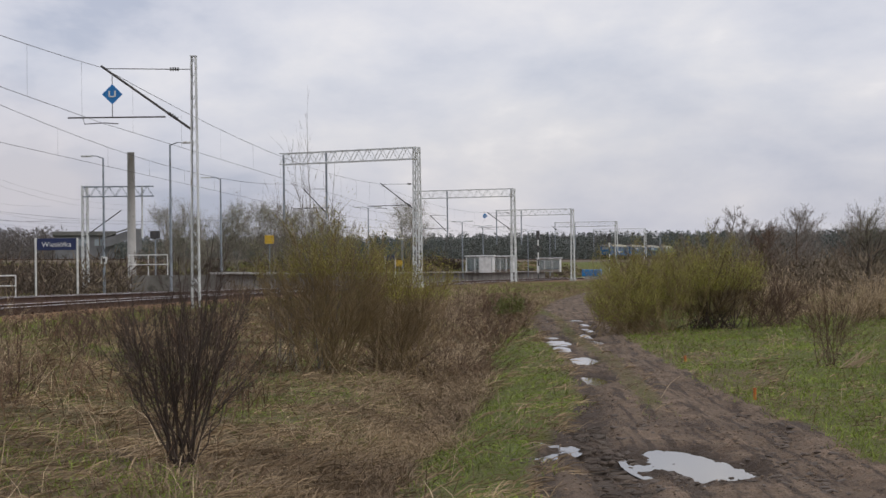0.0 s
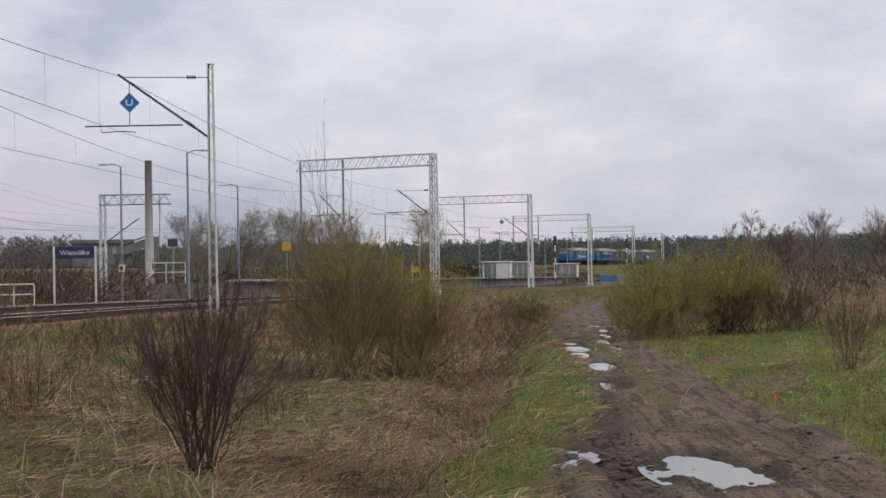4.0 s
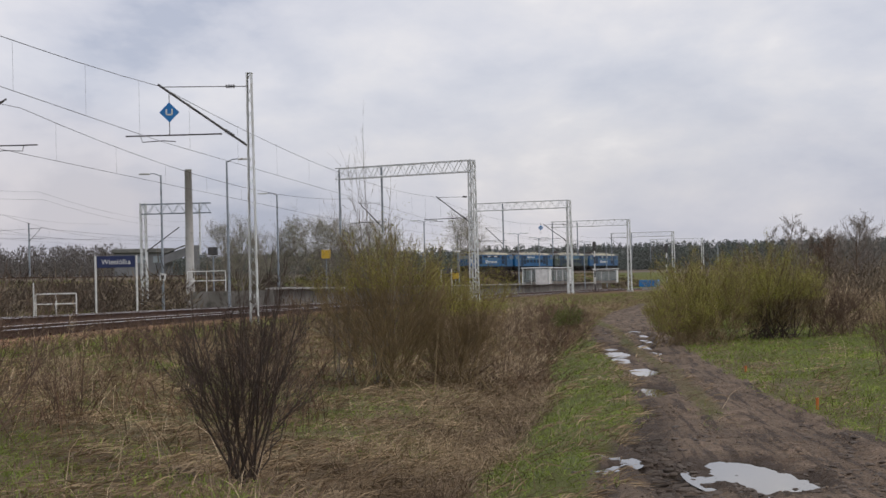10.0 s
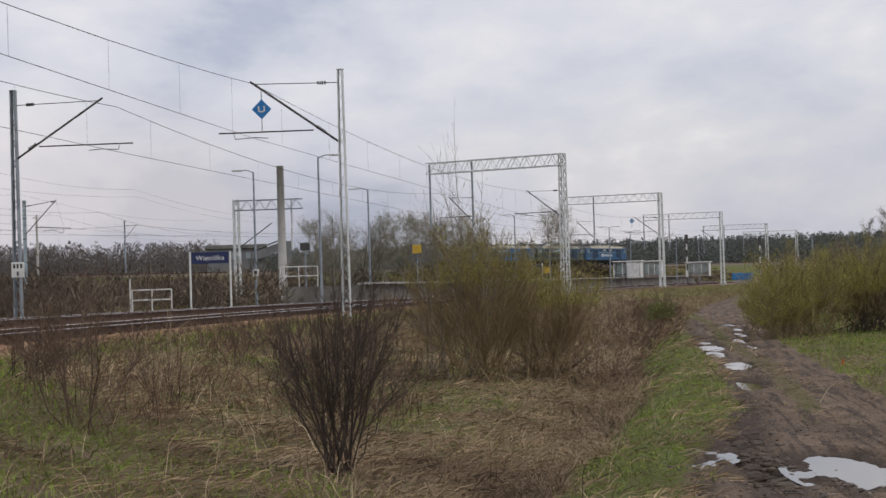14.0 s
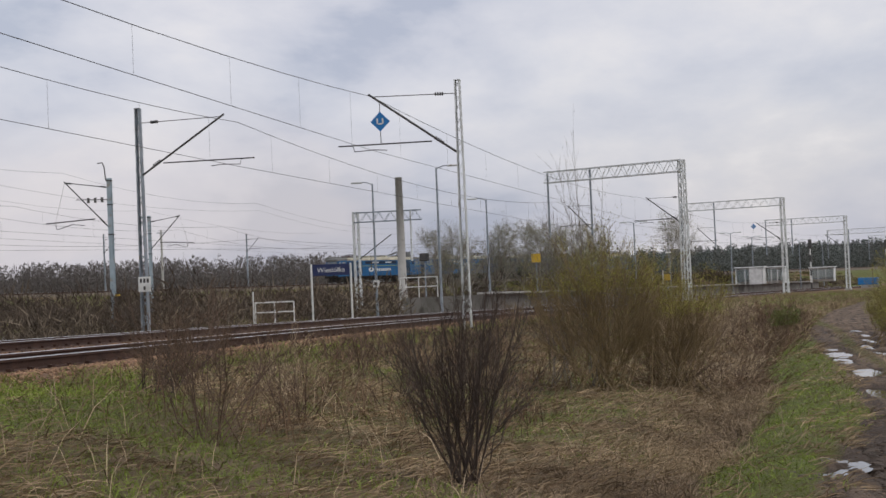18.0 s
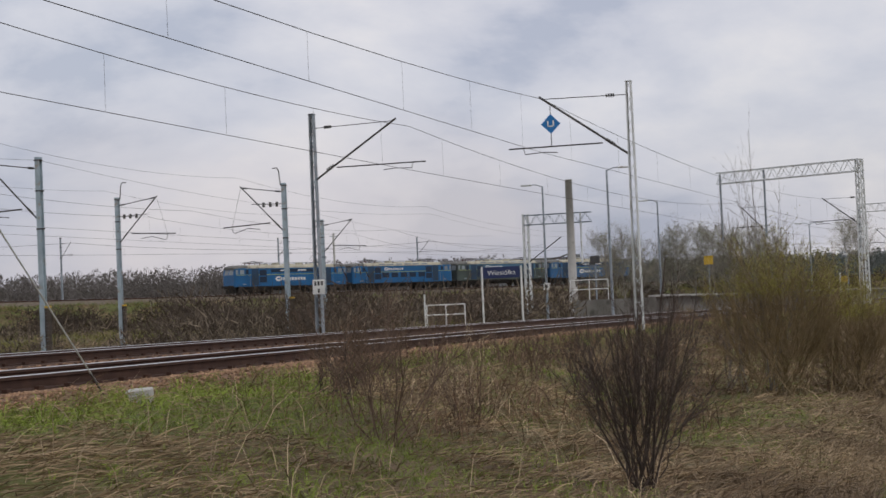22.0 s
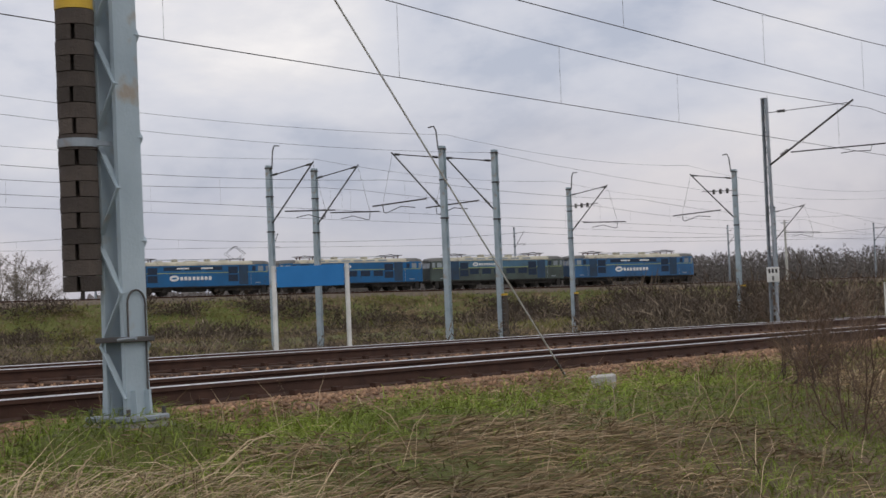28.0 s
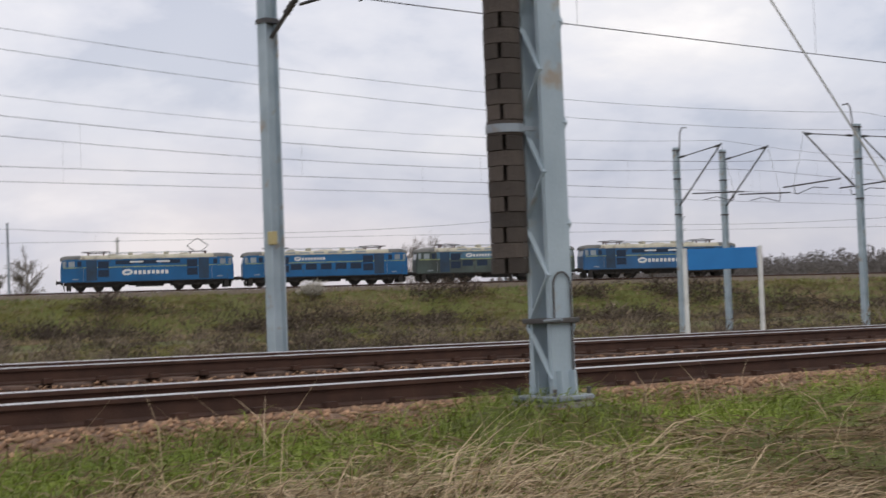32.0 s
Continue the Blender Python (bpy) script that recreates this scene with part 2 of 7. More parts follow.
MAT = {
    "mast_blue": material("weathered_pale_blue_paint", (0.42, 0.50, 0.55), (0.30, 0.37, 0.42), 0.55, 0.0, 1.5, 40, 0.15, spots=(0.33, 0.29, 0.24)),
    "mast_white": material("weathered_light_grey_paint", (0.74, 0.76, 0.76), (0.55, 0.56, 0.55), 0.6, 0.0, 1.5, 40, 0.15, spots=(0.36, 0.33, 0.28)),
    "mast_grey": material("galvanised_steel", (0.34, 0.38, 0.42), (0.22, 0.25, 0.28), 0.5, 0.3, 2.0, 40, 0.1, spots=(0.25, 0.22, 0.19)),
    "dark_steel": material("dark_oxidised_steel", (0.07, 0.07, 0.075), (0.12, 0.11, 0.10), 0.6, 0.5, 4, 60, 0.2),
    "wire": material("weathered_copper_wire", (0.055, 0.055, 0.06), (0.09, 0.085, 0.08), 0.6, 0.3, 3, 30, 0.0),
    "concrete": material("weathered_concrete", (0.50, 0.48, 0.45), (0.42, 0.405, 0.38), 0.9, 0, 1.2, 50, 0.4, spots=(0.35, 0.335, 0.31)),
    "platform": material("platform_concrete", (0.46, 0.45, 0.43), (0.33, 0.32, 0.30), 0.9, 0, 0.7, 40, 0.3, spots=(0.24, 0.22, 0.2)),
    # grime, plus the shadow under the slab edge painted in as darker concrete
    "platform_wall": material("dirty_shaded_platform_wall", (0.24, 0.225, 0.205), (0.15, 0.14, 0.125), 0.95, 0, 0.6, 40, 0.3, spots=(0.10, 0.095, 0.08)),
    "faded_yellow": material("faded_yellow_paint", (0.50, 0.42, 0.20), (0.40, 0.34, 0.18), 0.6, 0, 5, 60, 0.1),
    "white_paint": material("white_paint", (0.78, 0.78, 0.76), (0.62, 0.62, 0.60), 0.5, 0, 3, 60, 0.1),
    "navy": material("navy_sign_paint", (0.012, 0.022, 0.085), (0.016, 0.028, 0.10), 0.4, 0, 2, 30, 0.0),
    "sign_blue": material("bright_blue_sheet", (0.012, 0.17, 0.46), (0.016, 0.19, 0.50), 0.45, 0, 2, 30, 0.0),
    "yellow": material("yellow_paint", (0.62, 0.40, 0.03), (0.5, 0.32, 0.03), 0.5, 0, 5, 60, 0.1),
    "orange": material("orange_plastic", (0.55, 0.15, 0.03), (0.45, 0.12, 0.025), 0.5, 0, 5, 60, 0.1),
    "weights": material("rusty_cast_iron", (0.058, 0.046, 0.04), (0.085, 0.068, 0.056), 0.85, 0.1, 5, 70, 0.5, rand=0.35),
    "rail_side": material("rusty_rail", (0.048, 0.023, 0.015), (0.075, 0.036, 0.023), 0.92, 0.0, 4, 60, 0.3),
    "rail_top": material("polished_rail", (0.72, 0.71, 0.70), (0.62, 0.61, 0.60), 0.4, 1.0, 4, 60, 0.05),
    "sleeper": material("dark_tarred_sleeper", (0.075, 0.042, 0.028), (0.11, 0.065, 0.043), 0.9, 0, 3, 50, 0.5, rand=0.3),
    "ballast": material("rusty_ballast", (0.36, 0.20, 0.125), (0.22, 0.12, 0.075), 0.95, 0, 9, 45, 1.0, spots=(0.42, 0.31, 0.22)),
    "old_ballast": material("old_grey_ballast", (0.19, 0.15, 0.115), (0.125, 0.10, 0.075), 0.95, 0, 3, 30, 0.6, spots=(0.10, 0.10, 0.05)),
    "stone": material("ballast_stones", (0.40, 0.25, 0.15), (0.22, 0.125, 0.075), 0.95, 0, 5, 40, 0.3, rand=0.45, island=True),
    "bark": material("dark_bark", (0.055, 0.04, 0.032), (0.085, 0.06, 0.047), 0.9, 0, 8, 60, 0.4),
    "bark_brown": material("brown_twigs", (0.17, 0.112, 0.075), (0.11, 0.072, 0.05), 0.9, 0, 8, 60, 0.3),
    "bark_willow": material("ochre_willow_twigs", (0.29, 0.21, 0.105), (0.20, 0.145, 0.08), 0.85, 0, 8, 60, 0.3),
    "bark_grey": material("grey_twigs", (0.24, 0.205, 0.175), (0.16, 0.135, 0.115), 0.9, 0, 8, 60, 0.3),
    "leaf_willow": material("young_willow_leaves", (0.34, 0.31, 0.045), (0.24, 0.225, 0.04), 0.7, 0, 1.0, 20, 0, rand=0.35, island=True),
    "leaf_olive": material("olive_willow_leaves", (0.36, 0.35, 0.06), (0.26, 0.25, 0.05), 0.7, 0, 1.0, 20, 0, rand=0.35, island=True),
    "bud": material("grey_green_buds", (0.27, 0.27, 0.16), (0.20, 0.20, 0.12), 0.8, 0, 1.0, 20, 0, rand=0.3, island=True),
    "clod": material("mud_clods", (0.235, 0.17, 0.118), (0.14, 0.10, 0.07), 0.95, 0, 5, 40, 0.3, rand=0.5, island=True),
    "mud_wet": material("wet_dark_mud", (0.072, 0.052, 0.038), (0.11, 0.08, 0.058), 0.6, 0, 5, 60, 0.5, rand=0.2),
    # distant haze is painted in by greying this base colour
    "far_wood": material("haze_greyed_bare_woodland", (0.150, 0.133, 0.126), (0.12, 0.105, 0.098), 0.95, 0, 0.04, 2, 0, rand=0.12, island=True),
    "scrub_brown": material("dark_brown_scrub", (0.088, 0.064, 0.046), (0.065, 0.047, 0.035), 0.95, 0, 0.15, 20, 0, rand=0.22, island=True),
    "scrub_olive": material("olive_scrub", (0.205, 0.19, 0.055), (0.15, 0.14, 0.045), 0.9, 0, 0.15, 20, 0, rand=0.22, island=True),
    "bark_pale": material("pale_grey_twigs", (0.33, 0.29, 0.255), (0.24, 0.21, 0.18), 0.9, 0, 8, 60, 0.2),
    "leaf_green": material("fresh_green_leaves", (0.15, 0.18, 0.035), (0.10, 0.12, 0.03), 0.7, 0, 1.0, 20, 0, rand=0.35, island=True),
    "grass_green": material("fresh_grass", (0.25, 0.315, 0.04), (0.155, 0.20, 0.028), 0.7, 0, 0.5, 20, 0, rand=0.4, island=True),
    "grass_dead": material("dead_grass", (0.43, 0.315, 0.185), (0.195, 0.135, 0.076), 0.85, 0, 0.5, 20, 0, rand=0.5, island=True),
    "grass_ditch": material("brown_ditch_grass", (0.37, 0.275, 0.17), (0.17, 0.12, 0.078), 0.9, 0, 0.5, 20, 0, rand=0.4, island=True),
    "grass_bank": material("bank_grass", (0.16, 0.20, 0.05), (0.11, 0.145, 0.038), 0.9, 0, 0.2, 20, 0, rand=0.25, island=True),
    "blossom": material("white_blossom", (0.62, 0.58, 0.50), (0.45, 0.42, 0.35), 0.8, 0, 1, 20, 0, rand=0.2, island=True),
    "stalk": material("dry_stalks", (0.60, 0.47, 0.31), (0.40, 0.30, 0.19), 0.85, 0, 0.5, 20, 0, rand=0.5, island=True),
    "weed": material("brown_weeds", (0.20, 0.125, 0.075), (0.14, 0.085, 0.052), 0.9, 0, 0.4, 20, 0, rand=0.5, island=True),
    # conifer colour lifted and cooled to stand in for aerial haze
    "forest": material("haze_lightened_conifer_forest", (0.115, 0.13, 0.122), (0.145, 0.152, 0.14), 0.95, 0, 0.03, 2, 0, rand=0.08, island=True),
    "scrub": material("far_bare_scrub", (0.21, 0.165, 0.115), (0.15, 0.115, 0.082), 0.95, 0, 0.08, 2, 0, rand=0.3, island=True),
    "loco_blue": material("locomotive_blue_paint", (0.006, 0.115, 0.30), (0.006, 0.09, 0.23), 0.4, 0, 0.5, 20, 0.0, spots=(0.03, 0.08, 0.16)),
    "loco_blue_dull": material("faded_locomotive_blue_paint", (0.028, 0.12, 0.28), (0.025, 0.09, 0.20), 0.5, 0, 0.5, 20, 0.0, spots=(0.05, 0.07, 0.10)),
    "loco_green": material("grimy_green_locomotive_paint", (0.07, 0.095, 0.085), (0.045, 0.055, 0.05), 0.6, 0, 0.5, 20, 0.0, spots=(0.05, 0.045, 0.04)),
    "loco_steel_blue": material("dulled_steel_blue_paint", (0.07, 0.17, 0.27), (0.06, 0.12, 0.18), 0.55, 0, 0.5, 20, 0.0, spots=(0.06, 0.08, 0.09)),
    "loco_roof": material("dusty_cream_roof", (0.58, 0.54, 0.42), (0.40, 0.37, 0.29), 0.8, 0, 0.6, 20, 0.0, spots=(0.16, 0.14, 0.12)),
    "loco_cab_roof": material("sooty_grey_cab_roof", (0.11, 0.11, 0.105), (0.19, 0.185, 0.17), 0.7, 0, 0.8, 20, 0.0),
    "loco_dirty": material("soot_streaked_blue_panel", (0.02, 0.055, 0.11), (0.02, 0.035, 0.06), 0.6, 0, 0.8, 20, 0.0),
    "loco_dark": material("sooty_running_gear", (0.022, 0.02, 0.019), (0.04, 0.034, 0.03), 0.8, 0.2, 2, 30, 0.1),
    "loco_grille": material("dark_grille", (0.012, 0.03, 0.07), (0.01, 0.02, 0.04), 0.6, 0.1, 6, 60, 0.1),
    "loco_glass": material("pale_reflecting_cab_glass", (0.30, 0.34, 0.36), (0.22, 0.25, 0.28), 0.08, 0.0, 1, 10, 0.0),
    "stripe": material("yellow_green_stripe", (0.36, 0.42, 0.16), (0.28, 0.34, 0.14), 0.5, 0, 1, 10, 0.0),
    "panto": material("red_brown_insulators", (0.12, 0.04, 0.035), (0.08, 0.03, 0.03), 0.5, 0, 3, 20, 0.0),
    "shelter": material("pale_shelter_panel", (0.80, 0.81, 0.80), (0.68, 0.69, 0.68), 0.5, 0, 1, 20, 0.0),
    "brick": material("far_rendered_wall", (0.20, 0.20, 0.21), (0.15, 0.15, 0.155), 0.9, 0, 0.5, 10, 0.0),
}


def glass_material():
    m = bpy.data.materials.new("shelter_glass")
    m.use_nodes = True
    b = m.node_tree.nodes["Principled BSDF"]
    b.inputs["Base Color"].default_value = (0.8, 0.88, 0.88, 1)
    b.inputs["Roughness"].default_value = 0.08
    b.inputs["Transmission Weight"].default_value = 0.9
    return m


def water_material():
    m = bpy.data.materials.new("muddy_puddle_water")
    m.use_nodes = True
    nt = m.node_tree
    b = nt.nodes["Principled BSDF"]
    b.inputs["Base Color"].default_value = (0.06, 0.05, 0.04, 1)
    b.inputs["Roughness"].default_value = 0.02
    b.inputs["IOR"].default_value = 2.3
    n = nt.nodes.new("ShaderNodeTexNoise")
    n.inputs["Scale"].default_value = 14
    bp = nt.nodes.new("ShaderNodeBump")
    bp.inputs["Strength"].default_value, bp.inputs["Distance"].default_value = 0.05, 0.003
    nt.links.new(n.outputs[0], bp.inputs["Height"])
    nt.links.new(bp.outputs[0], b.inputs["Normal"])
    return m


def ground_material():
    """Soil, grass and gravel mixed by the cover masks of the sheet."""
    m = bpy.data.materials.new("field_ground")
    m.use_nodes = True
    nt = m.node_tree
    ln = nt.links.new
    b = nt.nodes["Principled BSDF"]
    b.inputs["Roughness"].default_value = 0.95
    tc = nt.nodes.new("ShaderNodeTexCoord")

    def noise_tex(scale, detail=6.0):
        n = nt.nodes.new("ShaderNodeTexNoise")
        n.inputs["Scale"].default_value, n.inputs["Detail"].default_value = scale, detail
        ln(tc.outputs["Object"], n.inputs["Vector"])
        return n.outputs[0]

    def mixed(f, a, c):
        x = nt.nodes.new("ShaderNodeMix")
        x.data_type = "RGBA"
        ln(f, x.inputs[0])
        for k, v in ((6, a), (7, c)):
            if isinstance(v, tuple):
                x.inputs[k].default_value = (*v, 1)
            else:
                ln(v, x.inputs[k])
        return x.outputs[2]

    def ranged(v, lo, hi):
        r = nt.nodes.new("ShaderNodeMapRange")
        r.inputs[1].default_value, r.inputs[2].default_value = lo, hi
        ln(v, r.inputs[0])
        return r.outputs[0]

    def plus(a, c, k):
        x = nt.nodes.new("ShaderNodeMath")
        x.operation = "MULTIPLY_ADD"
        ln(c, x.inputs[0])
        x.inputs[1].default_value = k
        ln(a, x.inputs[2])
        return x.outputs[0]

    at = nt.nodes.new("ShaderNodeAttribute")
    at.attribute_name = "cover"
    sp = nt.nodes.new("ShaderNodeSeparateColor")
    ln(at.outputs["Color"], sp.inputs[0])
    n_big, n_mid, n_fine = noise_tex(0.35), noise_tex(2.2), noise_tex(22.0)
    dead = mixed(ranged(n_mid, 0.3, 0.7), (0.19, 0.132, 0.076), (0.11, 0.075, 0.043))
    green = mixed(ranged(n_mid, 0.3, 0.7), (0.11, 0.14, 0.021), (0.12, 0.108, 0.029))
    turf = mixed(ranged(plus(sp.outputs[1], n_mid, 0.7), 0.6, 1.0), dead, green)
    mud = mixed(ranged(n_mid, 0.38, 0.62), (0.15, 0.102, 0.068), (0.29, 0.205, 0.14))
    mud = mixed(ranged(n_big, 0.5, 0.68), mud, (0.14, 0.098, 0.068))
    mud = mixed(ranged(n_fine, 0.52, 0.72), mud, (0.085, 0.064, 0.048))
    st = nt.nodes.new("ShaderNodeMapping")
    st.inputs["Scale"].default_value = (9.0, 0.55, 1.0)
    ln(tc.outputs["Object"], st.inputs["Vector"])
    ns = nt.nodes.new("ShaderNodeTexNoise")
    ns.inputs["Scale"].default_value, ns.inputs["Detail"].default_value = 1.0, 7.0
    ln(st.outputs[0], ns.inputs["Vector"])
    streak = ns.outputs[0]
    mud = mixed(ranged(streak, 0.50, 0.58), mud, (0.078, 0.054, 0.038))
    n_grit = noise_tex(75.0, 3.0)
    mud = mixed(ranged(n_grit, 0.60, 0.72), mud, (0.37, 0.275, 0.19))
    mud = mixed(ranged(n_grit, 0.42, 0.30), mud, (0.06, 0.044, 0.032))
    mud = mixed(ranged(plus(at.outputs["Alpha"], n_mid, 0.9), 0.62, 0.98), mud, (0.075, 0.052, 0.037))
    gravel = mixed(ranged(n_fine, 0.35, 0.65), (0.33, 0.205, 0.125), (0.16, 0.095, 0.06))
    c = mixed(ranged(plus(sp.outputs[0], n_mid, 0.5), 0.6, 0.85), turf, mud)
    c = mixed(ranged(plus(sp.outputs[2], n_fine, 0.4), 0.55, 0.85), c, gravel)
    ln(c, b.inputs["Base Color"])
    bp = nt.nodes.new("ShaderNodeBump")
    bp.inputs["Strength"].default_value, bp.inputs["Distance"].default_value = 1.0, 0.06
    ln(plus(plus(plus(n_fine, n_mid, 0.8), streak, 0.9), n_grit, 0.35), bp.inputs["Height"])
    ln(bp.outputs[0], b.inputs["Normal"])
    return m


MAT["glass"], MAT["water"], MAT["ground"] = glass_material(), water_material(), ground_material()


# ---- mesh helpers ----
class Shape:
    """Collects vertices and faces for one mesh."""

    def __init__(self):
        self.v, self.f, self.mi = [], [], []

    def face(self, pts, mi=0):
        n = len(self.v)
        self.v += [tuple(p) for p in pts]
        self.f.append(tuple(range(n, n + len(pts))))
        self.mi.append(mi)

    def box(self, c, s, m=None, bevel=0.0, mi=0):
        """A box of size s round c, with chamfered edges where bevel is set."""
        n = len(self.v)
        h = [a / 2 for a in s]
        pts, faces = [], []
        if bevel <= 0:
            pts = [(x * h[0], y * h[1], z * h[2]) for x in (-1, 1) for y in (-1, 1) for z in (-1, 1)]
            faces = [(0, 1, 3, 2), (4, 6, 7, 5), (0, 4, 5, 1), (2, 3, 7, 6), (0, 2, 6, 4), (1, 5, 7, 3)]
        else:
            b = min(bevel, min(h) * 0.9)
            for z, q in ((-h[2], b), (-h[2] + b, 0), (h[2] - b, 0), (h[2], b)):
                x, y = h[0] - q, h[1] - q
                pts += [(x, y - b, z), (x - b, y, z), (-x + b, y, z), (-x, y - b, z), (-x, -y + b, z), (-x + b, -y, z), (x - b, -y, z), (x, -y + b, z)]
            for r in range(3):
                for k in range(8):
                    faces.append((r * 8 + k, r * 8 + (k + 1) % 8, r * 8 + 8 + (k + 1) % 8, r * 8 + 8 + k))
            faces.append(tuple(range(7, -1, -1)))
            faces.append(tuple(range(24, 32)))
        for p in pts:
            q = Vector(p)
            if m is not None:
                q = m @ q
            self.v.append((q[0] + c[0], q[1] + c[1], q[2] + c[2]))
        self.f += [tuple(n + i for i in fc) for fc in faces]
        self.mi += [mi] * len(faces)
        return self

    def tube(self, pts, r, sides=6, r2=None, mi=0, cap=True):
        """A round bar along pts, tapering from r to r2."""
        pts = [Vector(p) for p in pts]
        r2 = r if r2 is None else r2
        n = len(self.v)
        k = len(pts)
        up0 = None
        for i, p in enumerate(pts):
            d = (pts[min(i + 1, k - 1)] - pts[max(i - 1, 0)]).normalized()
            a = d.cross(Vector((0, 0, 1)))
            if a.length < 0.05:
                a = d.cross(Vector((0, 1, 0)))
            a.normalize()
            if up0 is not None and a.dot(up0) < 0:
                a = -a
            up0 = a
            b = d.cross(a)
            rr = r + (r2 - r) * i / max(1, k - 1)
            for s in range(sides):
                t = 2 * math.pi * s / sides
                q = p + a * (math.cos(t) * rr) + b * (math.sin(t) * rr)
                self.v.append(tuple(q))
        for i in range(k - 1):
            for s in range(sides):
                self.f.append((n + i * sides + s, n + i * sides + (s + 1) % sides, n + (i + 1) * sides + (s + 1) % sides, n + (i + 1) * sides + s))
                self.mi.append(mi)
        if cap:
            self.f += [tuple(n + s for s in range(sides)), tuple(n + (k - 1) * sides + s for s in reversed(range(sides)))]
            self.mi += [mi, mi]
        return self

    def bar(self, a, b, w, h, mi=0):
        """A flat bar w by h from a to b."""
        a, b = Vector(a), Vector(b)
        d = b - a
        q = d.to_track_quat("Z", "Y").to_matrix()
        return self.box((a + b) / 2, (w, h, d.length), q, 0.0, mi)

    def sweep(self, profile, pts, closed=True, mis=None):
        """A profile (x, z) swept along pts in the ground plane, with z up."""
        n = len(self.v)
        k, m = len(pts), len(profile)
        for i, p in enumerate(pts):
            a, b = pts[max(i - 1, 0)], pts[min(i + 1, k - 1)]
            dx, dy = b[0] - a[0], b[1] - a[1]
            l = math.hypot(dx, dy)
            nx, ny = dy / l, -dx / l
            for x, z in profile:
                self.v.append((p[0] + nx * x, p[1] + ny * x, p[2] + z))
        for i in range(k - 1):
            for j in range(m if closed else m - 1):
                self.f.append((n + i * m + j, n + (i + 1) * m + j, n + (i + 1) * m + (j + 1) % m, n + i * m + (j + 1) % m))
                self.mi.append(mis[j] if mis else 0)
        if closed:
            self.f += [tuple(n + j for j in range(m)), tuple(n + (k - 1) * m + j for j in reversed(range(m)))]
            self.mi += [0, 0]
        return self

    def mesh(self, name, mats, smooth=False):
        me = bpy.data.meshes.new(name)
        me.from_pydata(self.v, [], self.f)
        for m in (mats if isinstance(mats, (list, tuple)) else [mats]):
            me.materials.append(MAT[m] if isinstance(m, str) else m)
        if any(self.mi):
            me.polygons.foreach_set("material_index", self.mi)
        if smooth:
            me.polygons.foreach_set("use_smooth", [True] * len(me.polygons))
        me.validate()
        return me


def thing(name, label, category, m=None, group="", kind=""):
    """An Empty at the base of a thing."""
    ob = new(name)
    ob.empty_display_size = 0.2
    if m is not None:
        ob.matrix_world = m
    return tagged(ob, label, category, group, kind)


def part(name, shape, mats, parent, label="", m=None, smooth=False):
    """One mesh object under a thing or a part."""
    ob = new(name, shape if isinstance(shape, bpy.types.Mesh) else shape.mesh(name, mats, smooth))
    ob.parent = parent
    if m is not None:
        ob.matrix_basis = m
    return tagged(ob, label)


def solo(name, shape, mats, label, category, group="", kind="", m=None, smooth=False):
    ob = new(name, shape.mesh(name, mats, smooth))
    if m is not None:
        ob.matrix_world = m
    return tagged(ob, label, category, group, kind)


def raw_mesh(name, v, f, mat):
    """A mesh from arrays of vertices and equal-sided faces."""
    me = bpy.data.meshes.new(name)
    v, f = np.asarray(v, np.float32), np.asarray(f, np.int32)
    k = f.shape[1]
    me.vertices.add(len(v))
    me.vertices.foreach_set("co", v.ravel())
    me.loops.add(f.size)
    me.loops.foreach_set("vertex_index", f.ravel())
    me.polygons.add(len(f))
    me.polygons.foreach_set("loop_start", np.arange(0, f.size, k, dtype=np.int32))
    me.polygons.foreach_set("loop_total", np.full(len(f), k, np.int32))
    me.update(calc_edges=True)
    me.materials.append(MAT[mat])
    return me


# ---- plan of the place ----
BEND_Y = np.arange(30.0, 700.0, 1.0)
BEND_X = np.concatenate([[0.0], np.cumsum(np.interp(BEND_Y[:-1] + 0.5, [30, 101, 150, 200, 260, 700], [0.0, 0.152, 0.198, 0.208, 0.23, 0.23]))])


def bend(y):
    """How far the line has swung to the east at northing y."""
    return np.interp(np.asarray(y, float), BEND_Y, BEND_X)


def drop(y):
    """Fall of the whole site beyond the first gantry."""
    return -0.008 * np.clip(np.asarray(y, float) - 100, 0, 180)


def rail_z(y):
    """Height of the rail heads."""
    y = np.asarray(y, float)
    return 1.28 - 0.0122 * np.clip(y, -20, 100) + drop(y)


NEAR_X, FAR_X = -9.85, -15.45


def lane_x(y):
    """Centre of the dirt track."""
    y = np.asarray(y, float)
    return 2.2 + 0.03 * y + 0.012 * np.maximum(y - 42, 0) ** 1.6


def lane_edges(y):
    """Left and right border of the bare mud, which widens towards the passing place."""
    y = np.asarray(y, float)
    left = np.interp(y, [4, 12.3, 15.5, 19.5, 26, 34, 44], [0.0, 0.72, 1.15, 1.82, 2.12, 2.25, 2.6])
    right = np.interp(y, [4, 13, 16, 21, 31, 44], [3.7, 3.68, 3.62, 3.58, 3.88, 4.7])
    far = y > 44
    return np.where(far, lane_x(y) - 1.1, left), np.where(far, lane_x(y) + 1.1, right)


def lane_u(x, y):
    """-1 and 1 on the lane's borders."""
    l, r = lane_edges(y)
    return (x - (l + r) / 2) / ((r - l) / 2)


def rut_x(y):
    y = np.asarray(y, float)
    return (np.interp(y, [5, 13, 16, 20, 26, 35, 44], [1.2, 1.38, 1.47, 1.95, 2.4, 2.5, 2.9]), np.interp(y, [5, 13, 20, 26, 35, 44], [3.0, 3.1, 3.3, 3.35, 3.4, 3.9]))


